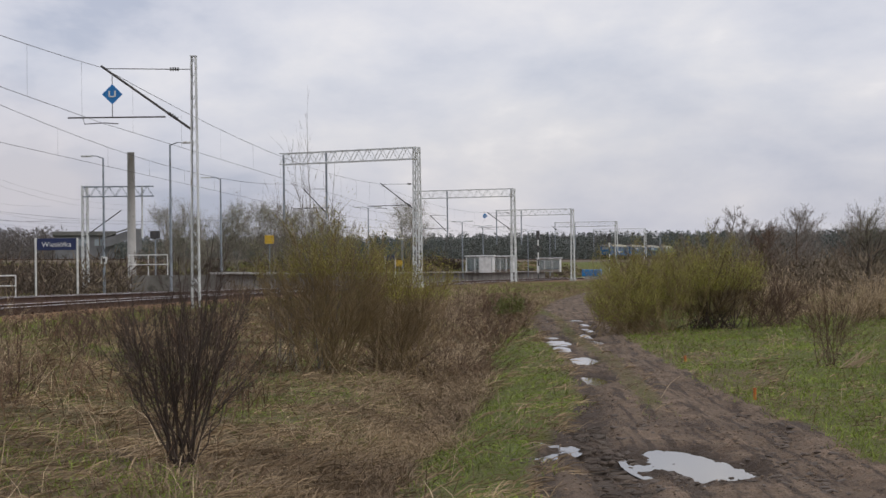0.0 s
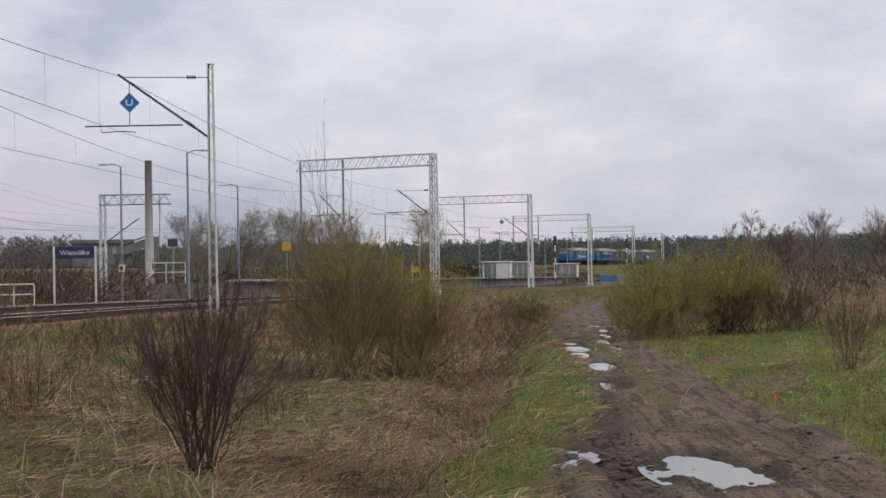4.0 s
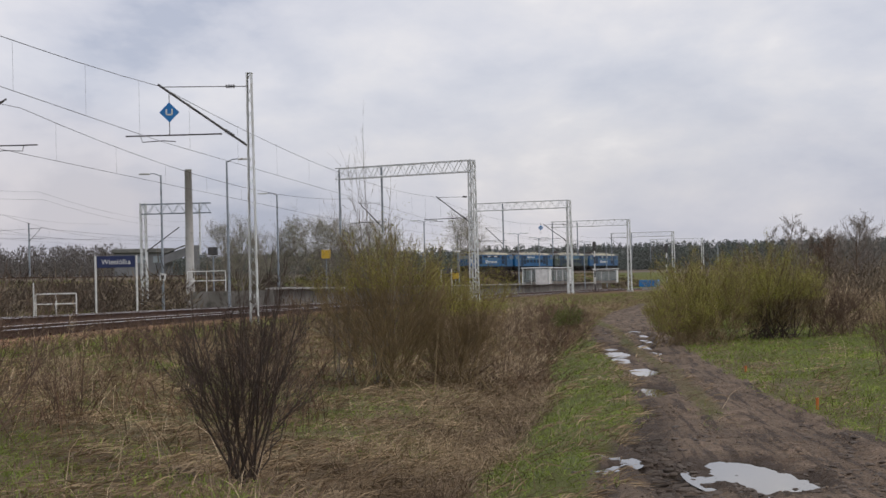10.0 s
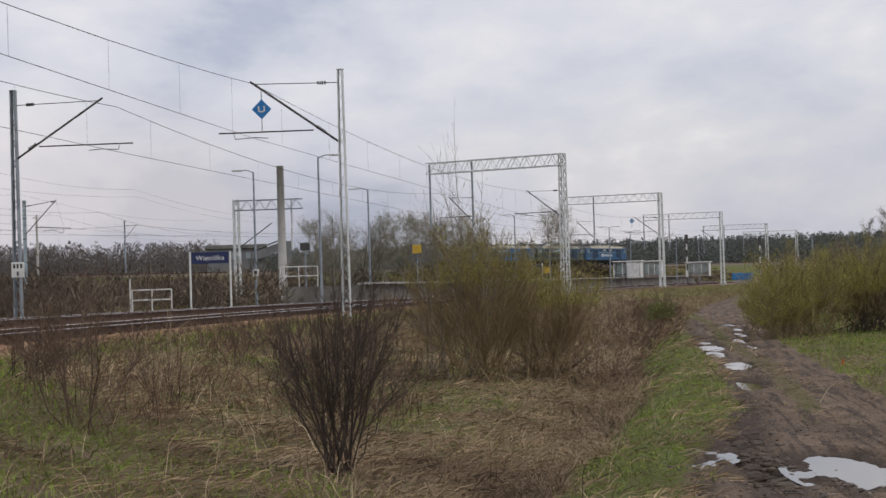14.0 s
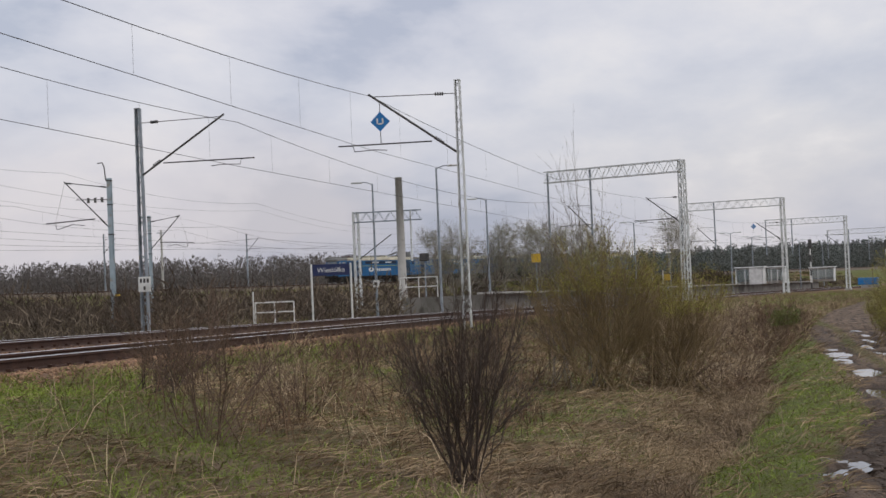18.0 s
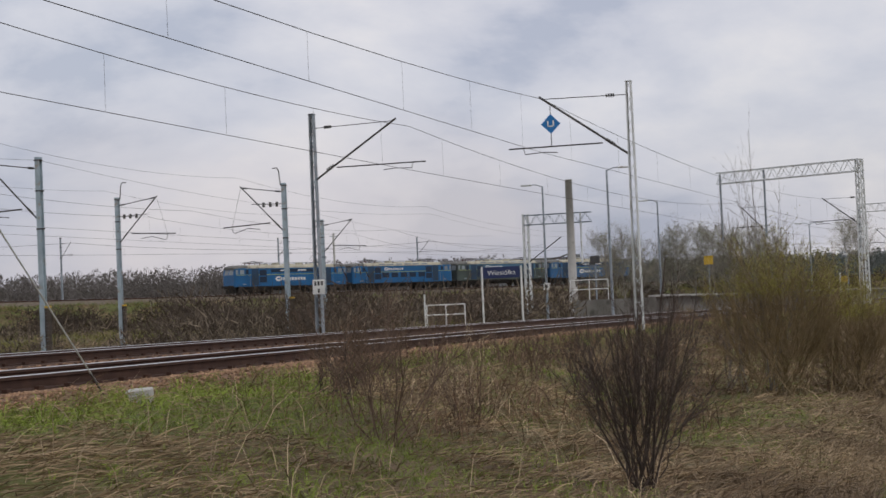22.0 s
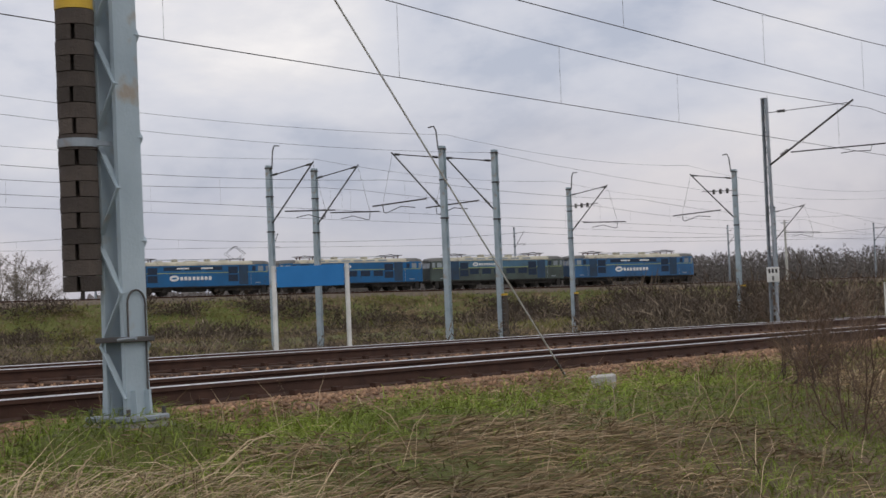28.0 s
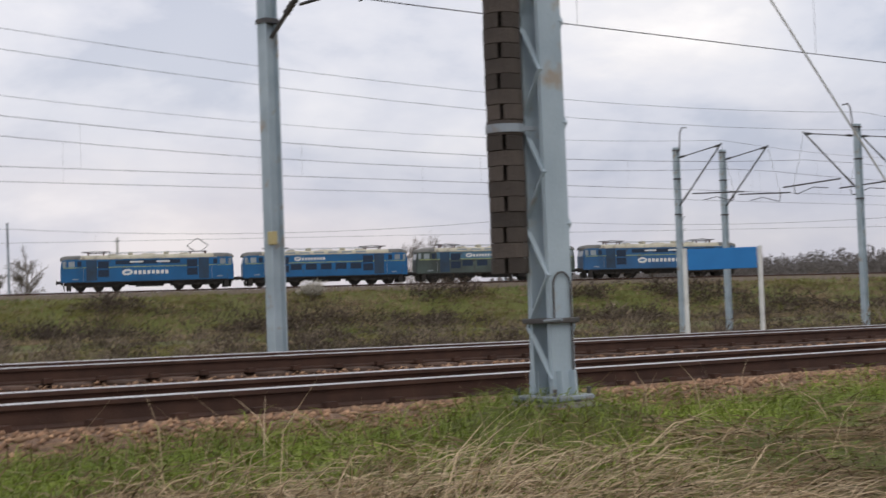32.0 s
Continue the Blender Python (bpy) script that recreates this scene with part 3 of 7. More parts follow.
FAR_SCALE = 0.948
LOCO_PATH = (46.1224, 429.0235, 0.406, 0.2586, 0.1024, -0.1924)


def loco_line():
    """The far line on its bank: distance along it, x, y, z, heading."""
    x0, y0, h0, k1, k2, k3 = LOCO_PATH
    s = np.linspace(-260, 640, 1801)
    q = np.clip(s, -100, 480) / 300
    h = h0 + k1 * q + k2 * q ** 2 + k3 * q ** 3
    ds = s[1] - s[0]
    x, y = np.cumsum(-np.sin(h)) * ds, np.cumsum(-np.cos(h)) * ds
    i = int(np.argmin(abs(s)))
    x, y = (x - x[i] + x0) * FAR_SCALE, (y - y[i] + y0) * FAR_SCALE
    z = np.interp(s, [-260, -30, 40, 130, 224, 280, 342, 396, 500], [1.6, 1.8, 2.05, 2.4, 2.9, 3.15, 3.9, 4.3, 4.6])
    z = np.convolve(np.pad(z, 60, mode="edge"), np.ones(121) / 121, mode="valid")
    return s, x, y, 1.755 + (z - 1.755) * FAR_SCALE, h


LS, LX, LY, LZ, LH = loco_line()


def on_line(s):
    return [float(np.interp(s, LS, a)) for a in (LX, LY, LZ, LH)]


PUDDLES = [  # centre x, y, half width, half length, depth
    (2.0, 13.15, 0.36, 1.05, 0.085), (2.52, 12.85, 0.14, 0.42, 0.062), (0.90, 13.5, 0.12, 0.32, 0.07), (1.10, 14.1, 0.13, 0.36, 0.07), (0.98, 14.75, 0.12, 0.32, 0.07), (1.22, 13.65, 0.07, 0.25, 0.06), (1.42, 13.5, 0.075, 0.6, 0.06),
    (2.27, 22.6, 0.19, 0.85, 0.09), (2.5, 26.4, 0.25, 0.8, 0.08), (2.36, 30.3, 0.17, 0.8, 0.08), (2.48, 32.6, 0.25, 0.9, 0.08), (2.45, 35.0, 0.22, 0.8, 0.08), (2.7, 37.0, 0.14, 0.5, 0.08),
    (3.3, 32.7, 0.12, 0.8, 0.08), (3.28, 35.3, 0.14, 0.9, 0.08), (3.7, 38.6, 0.14, 1.2, 0.08), (3.95, 41.5, 0.15, 0.8, 0.08), (3.4, 44.0, 0.3, 0.5, 0.08), (4.3, 44.7, 0.4, 0.6, 0.08),
]


def smooth(a, b, x):
    u = np.clip((x - a) / (b - a), 0, 1)
    return u * u * (3 - 2 * u)


def wave(x, y, seed, size):
    """Cheap smooth unevenness from summed sines."""
    g = np.random.default_rng(seed)
    z = 0
    for k in range(9):
        a, p = g.uniform(0, 6.28, 2)
        q = (0.6 + 0.35 * k) / size
        z = z + np.sin((x * math.cos(a) + y * math.sin(a)) * q * 2 + p) / (1 + 0.35 * k)
    return z / 4


def ground_z(x, y):
    x, y = np.asarray(x, float), np.asarray(y, float)
    c = bend(y)
    u = x - c
    zr = rail_z(y)
    z = 0.05 * wave(x, y, 3, 3.0) + 0.055 * wave(x, y, 5, 0.7) + drop(y)
    z = z * (1 - 0.7 * np.exp(-((x - lane_x(y)) / 1.4) ** 4))
    # ditch between the lane and the bank
    dx = x - (-0.85 + 0.075 * (y - 11))
    z = z - 0.38 * np.exp(-(dx / 0.75) ** 2) * smooth(4, 9, y) * (1 - smooth(45, 60, y))
    # railway bank
    top = zr - 0.30
    f = smooth(-2.6, -7.4, u)
    z = z * (1 - f) + (top - 0.05 + 0.5 * z) * f
    f = smooth(-7.8, -8.3, u)
    z = z * (1 - f) + (zr - 0.17) * f
    f = smooth(-17.2, -19.2, u)
    z = z * (1 - f) + (zr - 0.55) * f
    f = smooth(-21.5, -27, u)
    low = -0.9 + 0.25 * wave(x, y, 7, 12)
    z = z * (1 - f) + np.minimum(low, z) * f
    # soil heaped round the tension mast's foot
    z = z + 0.21 * np.exp(-((x + 7.42) / 0.55) ** 4 - ((y - 7.01) / 0.7) ** 4)
    # wheel ruts
    for rx in rut_x(y):
        q = np.abs(x - rx)
        z = z - (0.05 * np.exp(-(q / 0.24) ** 4) - 0.022 * np.exp(-((q - 0.36) / 0.1) ** 2)) * (y > -8) * (1 - 0.6 * smooth(18, 24, y))
    on = np.exp(-((x - lane_x(y)) / 1.5) ** 6)
    z = z + on * (0.016 * wave(x, y, 61, 0.25) + 0.02 * wave(x, y, 63, 0.6) + 0.022 * wave(x, y, 67, 0.12) * (y < 21))
    wet = np.zeros(x.shape)
    for px, py, w, l, dep in PUDDLES:
        q = np.exp(-(((x - px) / (w * 1.15)) ** 4 + ((y - py) / (l * 1.15)) ** 4))
        z = z - dep * q
        wet = np.maximum(wet, np.exp(-(((x - px) / (w * 1.8)) ** 4 + ((y - py) / (l * 1.5)) ** 4)))
    z = z + wet * (0.032 * wave(x, y, 95, 0.15) + 0.030 * wave(x, y, 97, 0.065))
    # churned mud standing out of the largest puddle
    z = z + 0.075 * np.exp(-((x - 1.86) / 0.12) ** 4 - ((y - 12.45) / 0.36) ** 4)
    # far line's bank
    far = (x < -25) | (y > 170)
    if np.any(far):
        d, zz = np.full(x.shape, 1e9), np.zeros(x.shape)
        for s in range(-250, 640, 10):
            bx, by, bz, bh = on_line(s)
            q = np.hypot(x - bx, y - by)
            m = q < d
            d, zz = np.where(m, q, d), np.where(m, bz, zz)
        f = smooth(20, 4.5, d)
        z = np.where(far, z * (1 - f) + (zz - 0.75) * f, z)
    return z


# ---- ground sheet ----
def build_ground():
    xs = np.concatenate([-np.geomspace(40, 2200, 26)[::-1], np.arange(-38, -19, 1.0), np.arange(-19, -8.6, 0.3), np.arange(-8.6, 6, 0.11), np.arange(6, 16, 0.4), np.arange(16, 40, 1.5), np.geomspace(40, 1800, 22)])
    ys = np.concatenate([-np.geomspace(6, 1800, 18)[::-1], np.arange(-5, 4, 0.5), np.arange(4, 30, 0.13), np.arange(30, 60, 0.4), np.arange(60, 130, 1.5), np.arange(130, 480, 7.0), np.geomspace(490, 2500, 16)])
    xs = np.unique(np.concatenate([xs, np.arange(-190, -38, 4.0), np.arange(0.5, 3.8, 0.05), np.arange(3.8, 4.8, 0.1)]))
    ys = np.unique(np.concatenate([ys, np.arange(10.5, 16, 0.05), np.arange(16, 21, 0.08), np.arange(30, 46, 0.2)]))
    X, Y = np.meshgrid(xs, ys)
    Z = ground_z(X, Y)
    nx, ny = len(xs), len(ys)
    i = np.arange(nx * ny).reshape(ny, nx)
    f = np.stack([i[:-1, :-1], i[:-1, 1:], i[1:, 1:], i[1:, :-1]], -1).reshape(-1, 4)
    me = raw_mesh("ground", np.stack([X, Y, Z], -1).reshape(-1, 3), f, "ground")
    u = X - bend(Y)
    lu = lane_u(X, Y)
    ra, rb = rut_x(Y)
    road = np.exp(-(np.abs(lu + 0.12 * wave(X, Y, 25, 1.1)) / 1.12) ** 8) * (1 - 0.7 * np.exp(-((X - (ra + rb) / 2) / 0.26) ** 2) * smooth(15, 19, Y))
    wet = (0.45 * np.exp(-((X - ra) / 0.3) ** 4) + 0.22 * np.exp(-((X - rb) / 0.28) ** 4) + 0.35 * np.exp(-((lu + 0.95) / 0.2) ** 2)) * (1 - 0.45 * smooth(16, 21, Y))
    for px, py, w, l, dep in PUDDLES:
        wet = np.maximum(wet, 0.6 * np.exp(-(((X - px) / (w * 1.7)) ** 4 + ((Y - py) / (l * 1.35)) ** 4)))
    green = 0.45 + 0.35 * wave(X, Y, 11, 4.0) + 0.5 * np.exp(-((X - lane_x(Y) + 1.9) / 0.7) ** 2) + 0.55 * smooth(3.6, 4.6, X - lane_x(Y) + 1.8)
    green = green + 0.45 * np.exp(-((u + 6.8) / 0.9) ** 2)
    green = np.where(u < -19, 0.75 + 0.5 * wave(X, Y, 13, 9), green)
    gravel = smooth(-7.85, -8.2, u) * smooth(-19.5, -18.5, u)
    for s in range(-250, 640, 12):
        bx, by, bz, bh = on_line(s)
        gravel = np.maximum(gravel, 0.25 * smooth(4.5, 3.0, np.hypot(X - bx, (Y - by) * 0.8)))
    col = np.stack([road, np.clip(green, 0, 1), gravel, np.clip(wet, 0, 1)], -1).reshape(-1, 4).astype(np.float32)
    at = me.color_attributes.new("cover", "FLOAT_COLOR", "POINT")
    at.data.foreach_set("color", col.ravel())
    me.polygons.foreach_set("use_smooth", np.ones(len(me.polygons), bool))
    tagged(new("ground", me), "rough spring ground of dead grass, mud and gravel", "ground", kind="structure")


build_ground()


def build_puddles():
    """Level sheets of water; the uneven ground cuts their shores."""
    for px, py, w, l, dep in PUDDLES:
        s = Shape()
        s.face([(1.32 * w * math.cos(2 * math.pi * k / 40), 1.35 * l * math.sin(2 * math.pi * k / 40), 0) for k in range(40)])
        gx, gy = np.meshgrid(np.linspace(-0.6, 0.6, 7) * w + px, np.linspace(-0.6, 0.6, 9) * l + py)
        z = float(np.mean(ground_z(gx, gy))) + (0.28 if py < 20 else 0.55) * dep
        solo("puddle", s, "water", "shallow muddy rain puddle reflecting the sky", "puddle", "puddles on the lane", "", pose(px, py, z))


build_puddles()


# ---- railway tracks ----
RAIL = [(-0.029, 0), (-0.036, -0.008), (-0.036, -0.04), (-0.010, -0.052), (-0.010, -0.14), (-0.075, -0.158), (-0.075, -0.172), (0.075, -0.172), (0.075, -0.158), (0.010, -0.14), (0.010, -0.052), (0.036, -0.04), (0.036, -0.008), (0.029, 0)]
RAIL_TOP = [1] + [0] * 11 + [1, 1]


def line_points(x0, off, y0, y1, step):
    """Points along one of the main tracks, off metres to the east of its centre."""
    out = []
    for y in np.arange(y0, y1 + step / 2, step):
        c0, c1 = float(bend(y - 0.5)), float(bend(y + 0.5))
        l = math.hypot(1, c1 - c0)
        out.append((x0 + float(bend(y)) + off / l, y - off * (c1 - c0) / l, float(rail_z(y))))
    return out


def sleeper_mesh():
    return Shape().box((0, 0, -0.255), (2.6, 0.26, 0.16), None, 0.02).mesh("sleeper", "sleeper")


SLEEPER = sleeper_mesh()


def build_main_track(x0, label, dz=0.0):
    tr = thing("railway_track", label, "railway track", None, "main line tracks", "structure")
    for off in (-0.7535, 0.7535):
        pts = [(px, py, pz + dz) for px, py, pz in line_points(x0, off, -60, 250, 2.0)]
        part("rail", Shape().sweep(RAIL, pts, True, RAIL_TOP), ["rail_side", "rail_top"], tr)
    rest = Shape()
    for k, y in enumerate(np.arange(-40, 130, 0.62)):
        dy = float(bend(y + 0.5) - bend(y - 0.5))
        m = pose(x0 + float(bend(y)), y, float(rail_z(y)) + dz, 0, 0, -math.degrees(math.atan(dy)))
        if -2 < y < 62:
            part("sleeper", SLEEPER, None, tr, "", m)
        else:
            rest.box((m @ Vector((0, 0, -0.255))), (2.6, 0.26, 0.16), m.to_3x3())
    tagged(part("distant_sleepers", rest, "sleeper", tr), kind="stuff")
    # clips that hold the rails to the nearer sleepers
    clips = Shape()
    for y in np.arange(-2.34, 40, 0.62):
        for off in (-0.7535, 0.7535):
            for e in (-0.1, 0.1):
                clips.box((x0 + float(bend(y)) + off + e, y, float(rail_z(y)) - 0.15 + dz), (0.07, 0.1, 0.05))
    tagged(part("rail_clips", clips, "rail_side", tr), kind="stuff")
    return tr


build_main_track(NEAR_X, "straight main line track on dark sleepers with polished rails")
build_main_track(FAR_X, "second main line track running parallel on dark sleepers", 0.055)


def build_stones():
    g = np.random.default_rng(8)
    n = 52000
    y = g.uniform(-3, 70, n)
    band = g.random(n)
    u = np.where(band < 0.3, g.uniform(-8.7, -7.92, n) + g.normal(0, 0.1, n), np.where(band < 0.45, g.uniform(-14.6, -10.7, n), np.where(band < 0.75, g.uniform(-10.5, -9.2, n), g.uniform(-16.1, -14.8, n))))
    x = u + bend(y)
    z = np.maximum(ground_z(x, y), rail_z(y) - 0.19 - 0.35 * np.clip(u + 8.3, 0, 1)) + 0.005 + np.where(u < -14.7, 0.075, np.where(u < -9.1, 0.022, 0))
    s = g.uniform(0.016, 0.038, n)
    base = np.array([(1, 0, 0), (-1, 0, 0), (0, 1, 0), (0, -1, 0), (0, 0, 1), (0, 0, -1)], float)
    v = base[None] * s[:, None, None] * g.uniform(0.6, 1.25, (n, 6, 1))
    a = g.uniform(0, 6.28, n)
    c, sn = np.cos(a)[:, None], np.sin(a)[:, None]
    v = np.stack([v[..., 0] * c - v[..., 1] * sn + v[..., 2] * 0.4, v[..., 0] * sn + v[..., 1] * c, v[..., 2] * 0.8 + v[..., 0] * 0.2], -1)
    v = v + np.stack([x, y, z], -1)[:, None]
    fc = np.array([(0, 2, 4), (2, 1, 4), (1, 3, 4), (3, 0, 4), (2, 0, 5), (1, 2, 5), (3, 1, 5), (0, 3, 5)])
    f = (fc[None] + 6 * np.arange(n)[:, None, None]).reshape(-1, 3)
    tagged(new("ballast_stones", raw_mesh("ballast_stones", v.reshape(-1, 3), f, "stone")), "loose rusty brown ballast stones along the rails", "ballast", kind="stuff")


build_stones()

# ---- the lower line between the main tracks and the far bank ----
LOW = [(-42.5, -0.5), (-47.2, -0.5)]


def build_low_track(x0, z0):
    tr = thing("railway_track", "overgrown siding track in the low ground", "railway track", None, "low line tracks", "structure")
    bed = Shape().sweep([(-2.6, -0.9), (-1.7, -0.2), (1.7, -0.2), (2.6, -0.9)], [(x0, -120, z0), (x0, 40, z0), (x0, 160, z0)])
    part("track_bed", bed, "ballast", tr)
    for off in (-0.7535, 0.7535):
        part("rail", Shape().sweep(RAIL, [(x0 + off, -120, z0 - 0.02), (x0 + off, 160, z0 - 0.02)], True, RAIL_TOP), ["rail_side", "rail_top"], tr)


for lx, lz in LOW:
    build_low_track(lx, lz)


def build_far_track():
    tr = thing("railway_track", "single track along the top of a high bank", "railway track", None, "", "structure")
    pts = [on_line(s)[:3] for s in range(-240, 620, 6)]
    part("track_bed", Shape().sweep([(-2.9, -0.95), (-1.8, -0.22), (1.8, -0.22), (2.9, -0.95)], pts), "old_ballast", tr)
    for off in (-0.7535, 0.7535):
        part("rail", Shape().sweep([(x + off, z) for x, z in RAIL], pts, True, RAIL_TOP), ["rail_side", "rail_top"], tr)


build_far_track()


# ---- masts, gantries and overhead wires ----
def lattice_mast(name, label, x, y, z, h, mat, turn=0.0, wide=0.26, deep=0.24, fine=False, foot=0.0):
    """Two channel chords with zigzag lacing on both open sides."""
    t = thing(name, label, "railway mast", pose(x, y, z, 0, 0, turn), "catenary masts")
    k = 0.62
    for sx in (-1, 1):
        s = Shape()
        a, b = (sx * wide / 2, 0, -foot), (sx * wide / 2 * k, 0, h)
        e, fl = 0.012, 0.034
        prof = [(0, -deep / 2), (0, deep / 2), (-sx * fl, deep / 2), (-sx * fl, deep / 2 - e), (-sx * e, deep / 2 - e), (-sx * e, -deep / 2 + e), (-sx * fl, -deep / 2 + e), (-sx * fl, -deep / 2)]
        for q in (a, b):
            s.v += [(q[0] + c, q[1] + d, q[2]) for c, d in prof]
        s.f = [(n, (n + 1) % 8, 8 + (n + 1) % 8, 8 + n) for n in range(8)] + [tuple(range(8)), tuple(range(15, 7, -1))]
        s.mi = [0] * 10
        part("chord", s, mat, t)
    step = 0.34
    n = int(h / step)
    for side in (-1, 1):
        for i in range(n):
            z0, z1 = i * step + 0.15, (i + 1) * step + 0.15
            w0, w1 = wide / 2 * (1 - (1 - k) * z0 / h), wide / 2 * (1 - (1 - k) * z1 / h)
            sg = 1 if (i + (side > 0)) % 2 else -1
            part("lacing_bar", Shape().bar((-sg * w0, side * deep / 2, z0), (sg * w1, side * deep / 2, z1), 0.045, 0.008), mat, t)
    part("cap", Shape().box((0, 0, h + 0.006), (wide * k + 0.03, deep + 0.02, 0.012)), mat, t)
    return t


def pole_mast(name, label, x, y, z, h, r, mat, group="catenary masts"):
    t = thing(name, label, "railway mast", pose(x, y, z), group)
    part("shaft", Shape().tube([(0, 0, -0.6), (0, 0, h)], r, 10, r * 0.72), mat, t, smooth=False)
    for q in (0.99, 0.86, 0.70):
        part("band", Shape().tube([(0, 0, h * q - 0.05), (0, 0, h * q + 0.05)], r * 1.12 * (1 - 0.28 * q), 10), "dark_steel", t)
    return t


def beam_mast(name, label, x, y, z, h, w, mat, turn=0, group="catenary masts"):
    """A rolled H-section post with clamps."""
    t = thing(name, label, "railway mast", pose(x, y, z, 0, 0, turn), group)
    q, e = w / 2, 0.016
    prof = [(-q, -q), (q, -q), (q, -q + e), (e / 2, -q + e), (e / 2, q - e), (q, q - e), (q, q), (-q, q), (-q, q - e), (-e / 2, q - e), (-e / 2, -q + e), (-q, -q + e)]
    s = Shape()
    m = len(prof)
    for zz in (-0.6, h):
        s.v += [(a, c, zz) for a, c in prof]
    s.f = [(j, (j + 1) % m, m + (j + 1) % m, m + j) for j in range(m)] + [tuple(range(m, 2 * m))]
    s.mi = [0] * len(s.f)
    part("shaft", s, mat, t)
    for k in (0.985, 0.84, 0.66):
        part("band", Shape().box((0, 0, h * k), (w * 1.15, w * 1.15, 0.07)), "dark_steel", t)
    return t


def cantilever(t, reach, zr, mast_w=0.1, bar=1.0):
    """Cantilever on mast t: strut, tie, bar, insulators; reach is signed, zr the rail head above the mast's foot."""
    d = 1 if reach > 0 else -1
    a = abs(reach)
    P = lambda q, z: (d * q, 0, zr + z)
    part("strut", Shape().tube([P(mast_w, 5.15), P(a, 7.05)], 0.035, 7), "dark_steel", t)
    part("tie", Shape().tube([P(mast_w, 6.92), P(a - 0.12, 6.97)], 0.014, 6), "dark_steel", t)
    part("registration_bar", Shape().tube([P(0.85, 5.52), P(a + bar, 5.52)], 0.024, 6), "dark_steel", t)
    part("steady_arm", Shape().tube([P(a + bar * 0.55, 5.52), P(a + bar * 0.5, 5.33), P(a - 0.1, 5.36), P(a - 0.5, 5.33)], 0.014, 5), "dark_steel", t)
    for q, z, sl in ((0.45, 6.93, 0.02), (0.5, 5.45, 1.9 / a)):
        ins = Shape()
        for i in range(4):
            ins.tube([P(q + i * 0.07, z + i * 0.07 * sl), P(q + i * 0.07 + 0.035, z + (i * 0.07 + 0.035) * sl)], 0.055, 8)
        part("insulator", ins, "dark_steel", t)


def lattice_beam(t, name, x0, x1, z, hgt, dep, mat):
    """A four-chord box girder along x."""
    for zz in (z, z + hgt):
        for yy in (-dep / 2, dep / 2):
            part("beam_chord", Shape().bar((x0, yy, zz), (x1, yy, zz), 0.075, 0.075), mat, t)
    n = int(abs(x1 - x0) / 0.45)
    for yy in (-dep / 2, dep / 2):
        for i in range(n):
            a, b = x0 + (x1 - x0) * i / n, x0 + (x1 - x0) * (i + 1) / n
            part("lacing_bar", Shape().bar((a, yy, z if i % 2 else z + hgt), (b, yy, z + hgt if i % 2 else z), 0.055, 0.02), mat, t)


def gantry(label, x, y, z, h, span, zr, turn):
    t = thing("catenary_gantry", label, "gantry", pose(x, y, z, 0, 0, turn), "station gantries")
    w = 0.46
    for sx in (-1, 1):
        for sy in (-1, 1):
            part("leg_chord", Shape().bar((sx * w / 2, sy * w / 2, -0.2), (sx * w * 0.36, sy * w * 0.36, h), 0.085, 0.085), "mast_white", t)
    n = int(h / 0.46)
    for k in range(4):
        rot = Matrix.Rotation(k * math.pi / 2, 3, "Z")
        for i in range(n):
            a, b = i * h / n, (i + 1) * h / n
            wa, wb = w / 2 * (1 - 0.28 * a / h), w / 2 * (1 - 0.28 * b / h)
            sg = 1 if i % 2 else -1
            p, q = (-sg * wa, wa, a), (sg * wb, wb, b)
            part("lacing_bar", Shape().bar(rot @ Vector(p), rot @ Vector(q), 0.06, 0.02), "mast_white", t)
    part("footing", Shape().box((0, 0, -0.25), (0.8, 0.8, 0.6), None, 0.05), "concrete", t)
    lattice_beam(t, "beam", 0.1, -span, h - 0.78, 0.76, 0.5, "mast_white")
    for q in (0.66, 0.985):
        part("hanging_post", Shape().tube([(-span * q, 0, h - 0.1), (-span * q, 0, zr + 4.7)], 0.075, 8), "mast_grey", t)
    cantilever(t, -2.75, zr, 0.15)
    # second cantilever from the hanging post
    d = -span * 0.66
    part("strut", Shape().tube([(d, 0, zr + 5.1), (d - 1.9, 0, zr + 6.9)], 0.035, 6), "dark_steel", t)
    part("tie", Shape().tube([(d, 0, zr + 6.8), (d - 1.85, 0, zr + 6.85)], 0.014, 6), "dark_steel", t)
    part("registration_bar", Shape().tube([(d + 0.3, 0, zr + 5.5), (d - 2.6, 0, zr + 5.5)], 0.024, 6), "dark_steel", t)
    return t


MAST_A = lattice_mast("catenary_mast", "light grey lattice catenary mast beside the near track", -7.33, 44.7, 0.3, 7.62, "mast_white")
cantilever(MAST_A, -2.75, float(rail_z(44.7)) - 0.42)
MAST_B = lattice_mast("catenary_mast", "grey lattice catenary mast behind the far track", -19.0, 48.6, 0.2, 8.02, "mast_grey", 30)
MAST_B.matrix_world = pose(-19.0, 48.6, 0.2)
cantilever(MAST_B, 3.05, float(rail_z(48.6)) - 0.08)
MAST_J = beam_mast("catenary_mast", "smooth grey steel catenary mast behind the far track", -19.0, 12.9, 0.6, 8.3, 0.22, "mast_blue")
cantilever(MAST_J, 2.75, float(rail_z(12.9)) - 1.05)
part("number_plate_band", Shape().box((0.10, -0.1, 2.2), (0.13, 0.10, 0.2), None, 0.01), "faded_yellow", MAST_J, "faded yellow band")
MAST_L = lattice_mast("catenary_mast", "grey lattice catenary mast farther along the far track", -19.0, -34.0, 0.6, 8.3, "mast_blue")
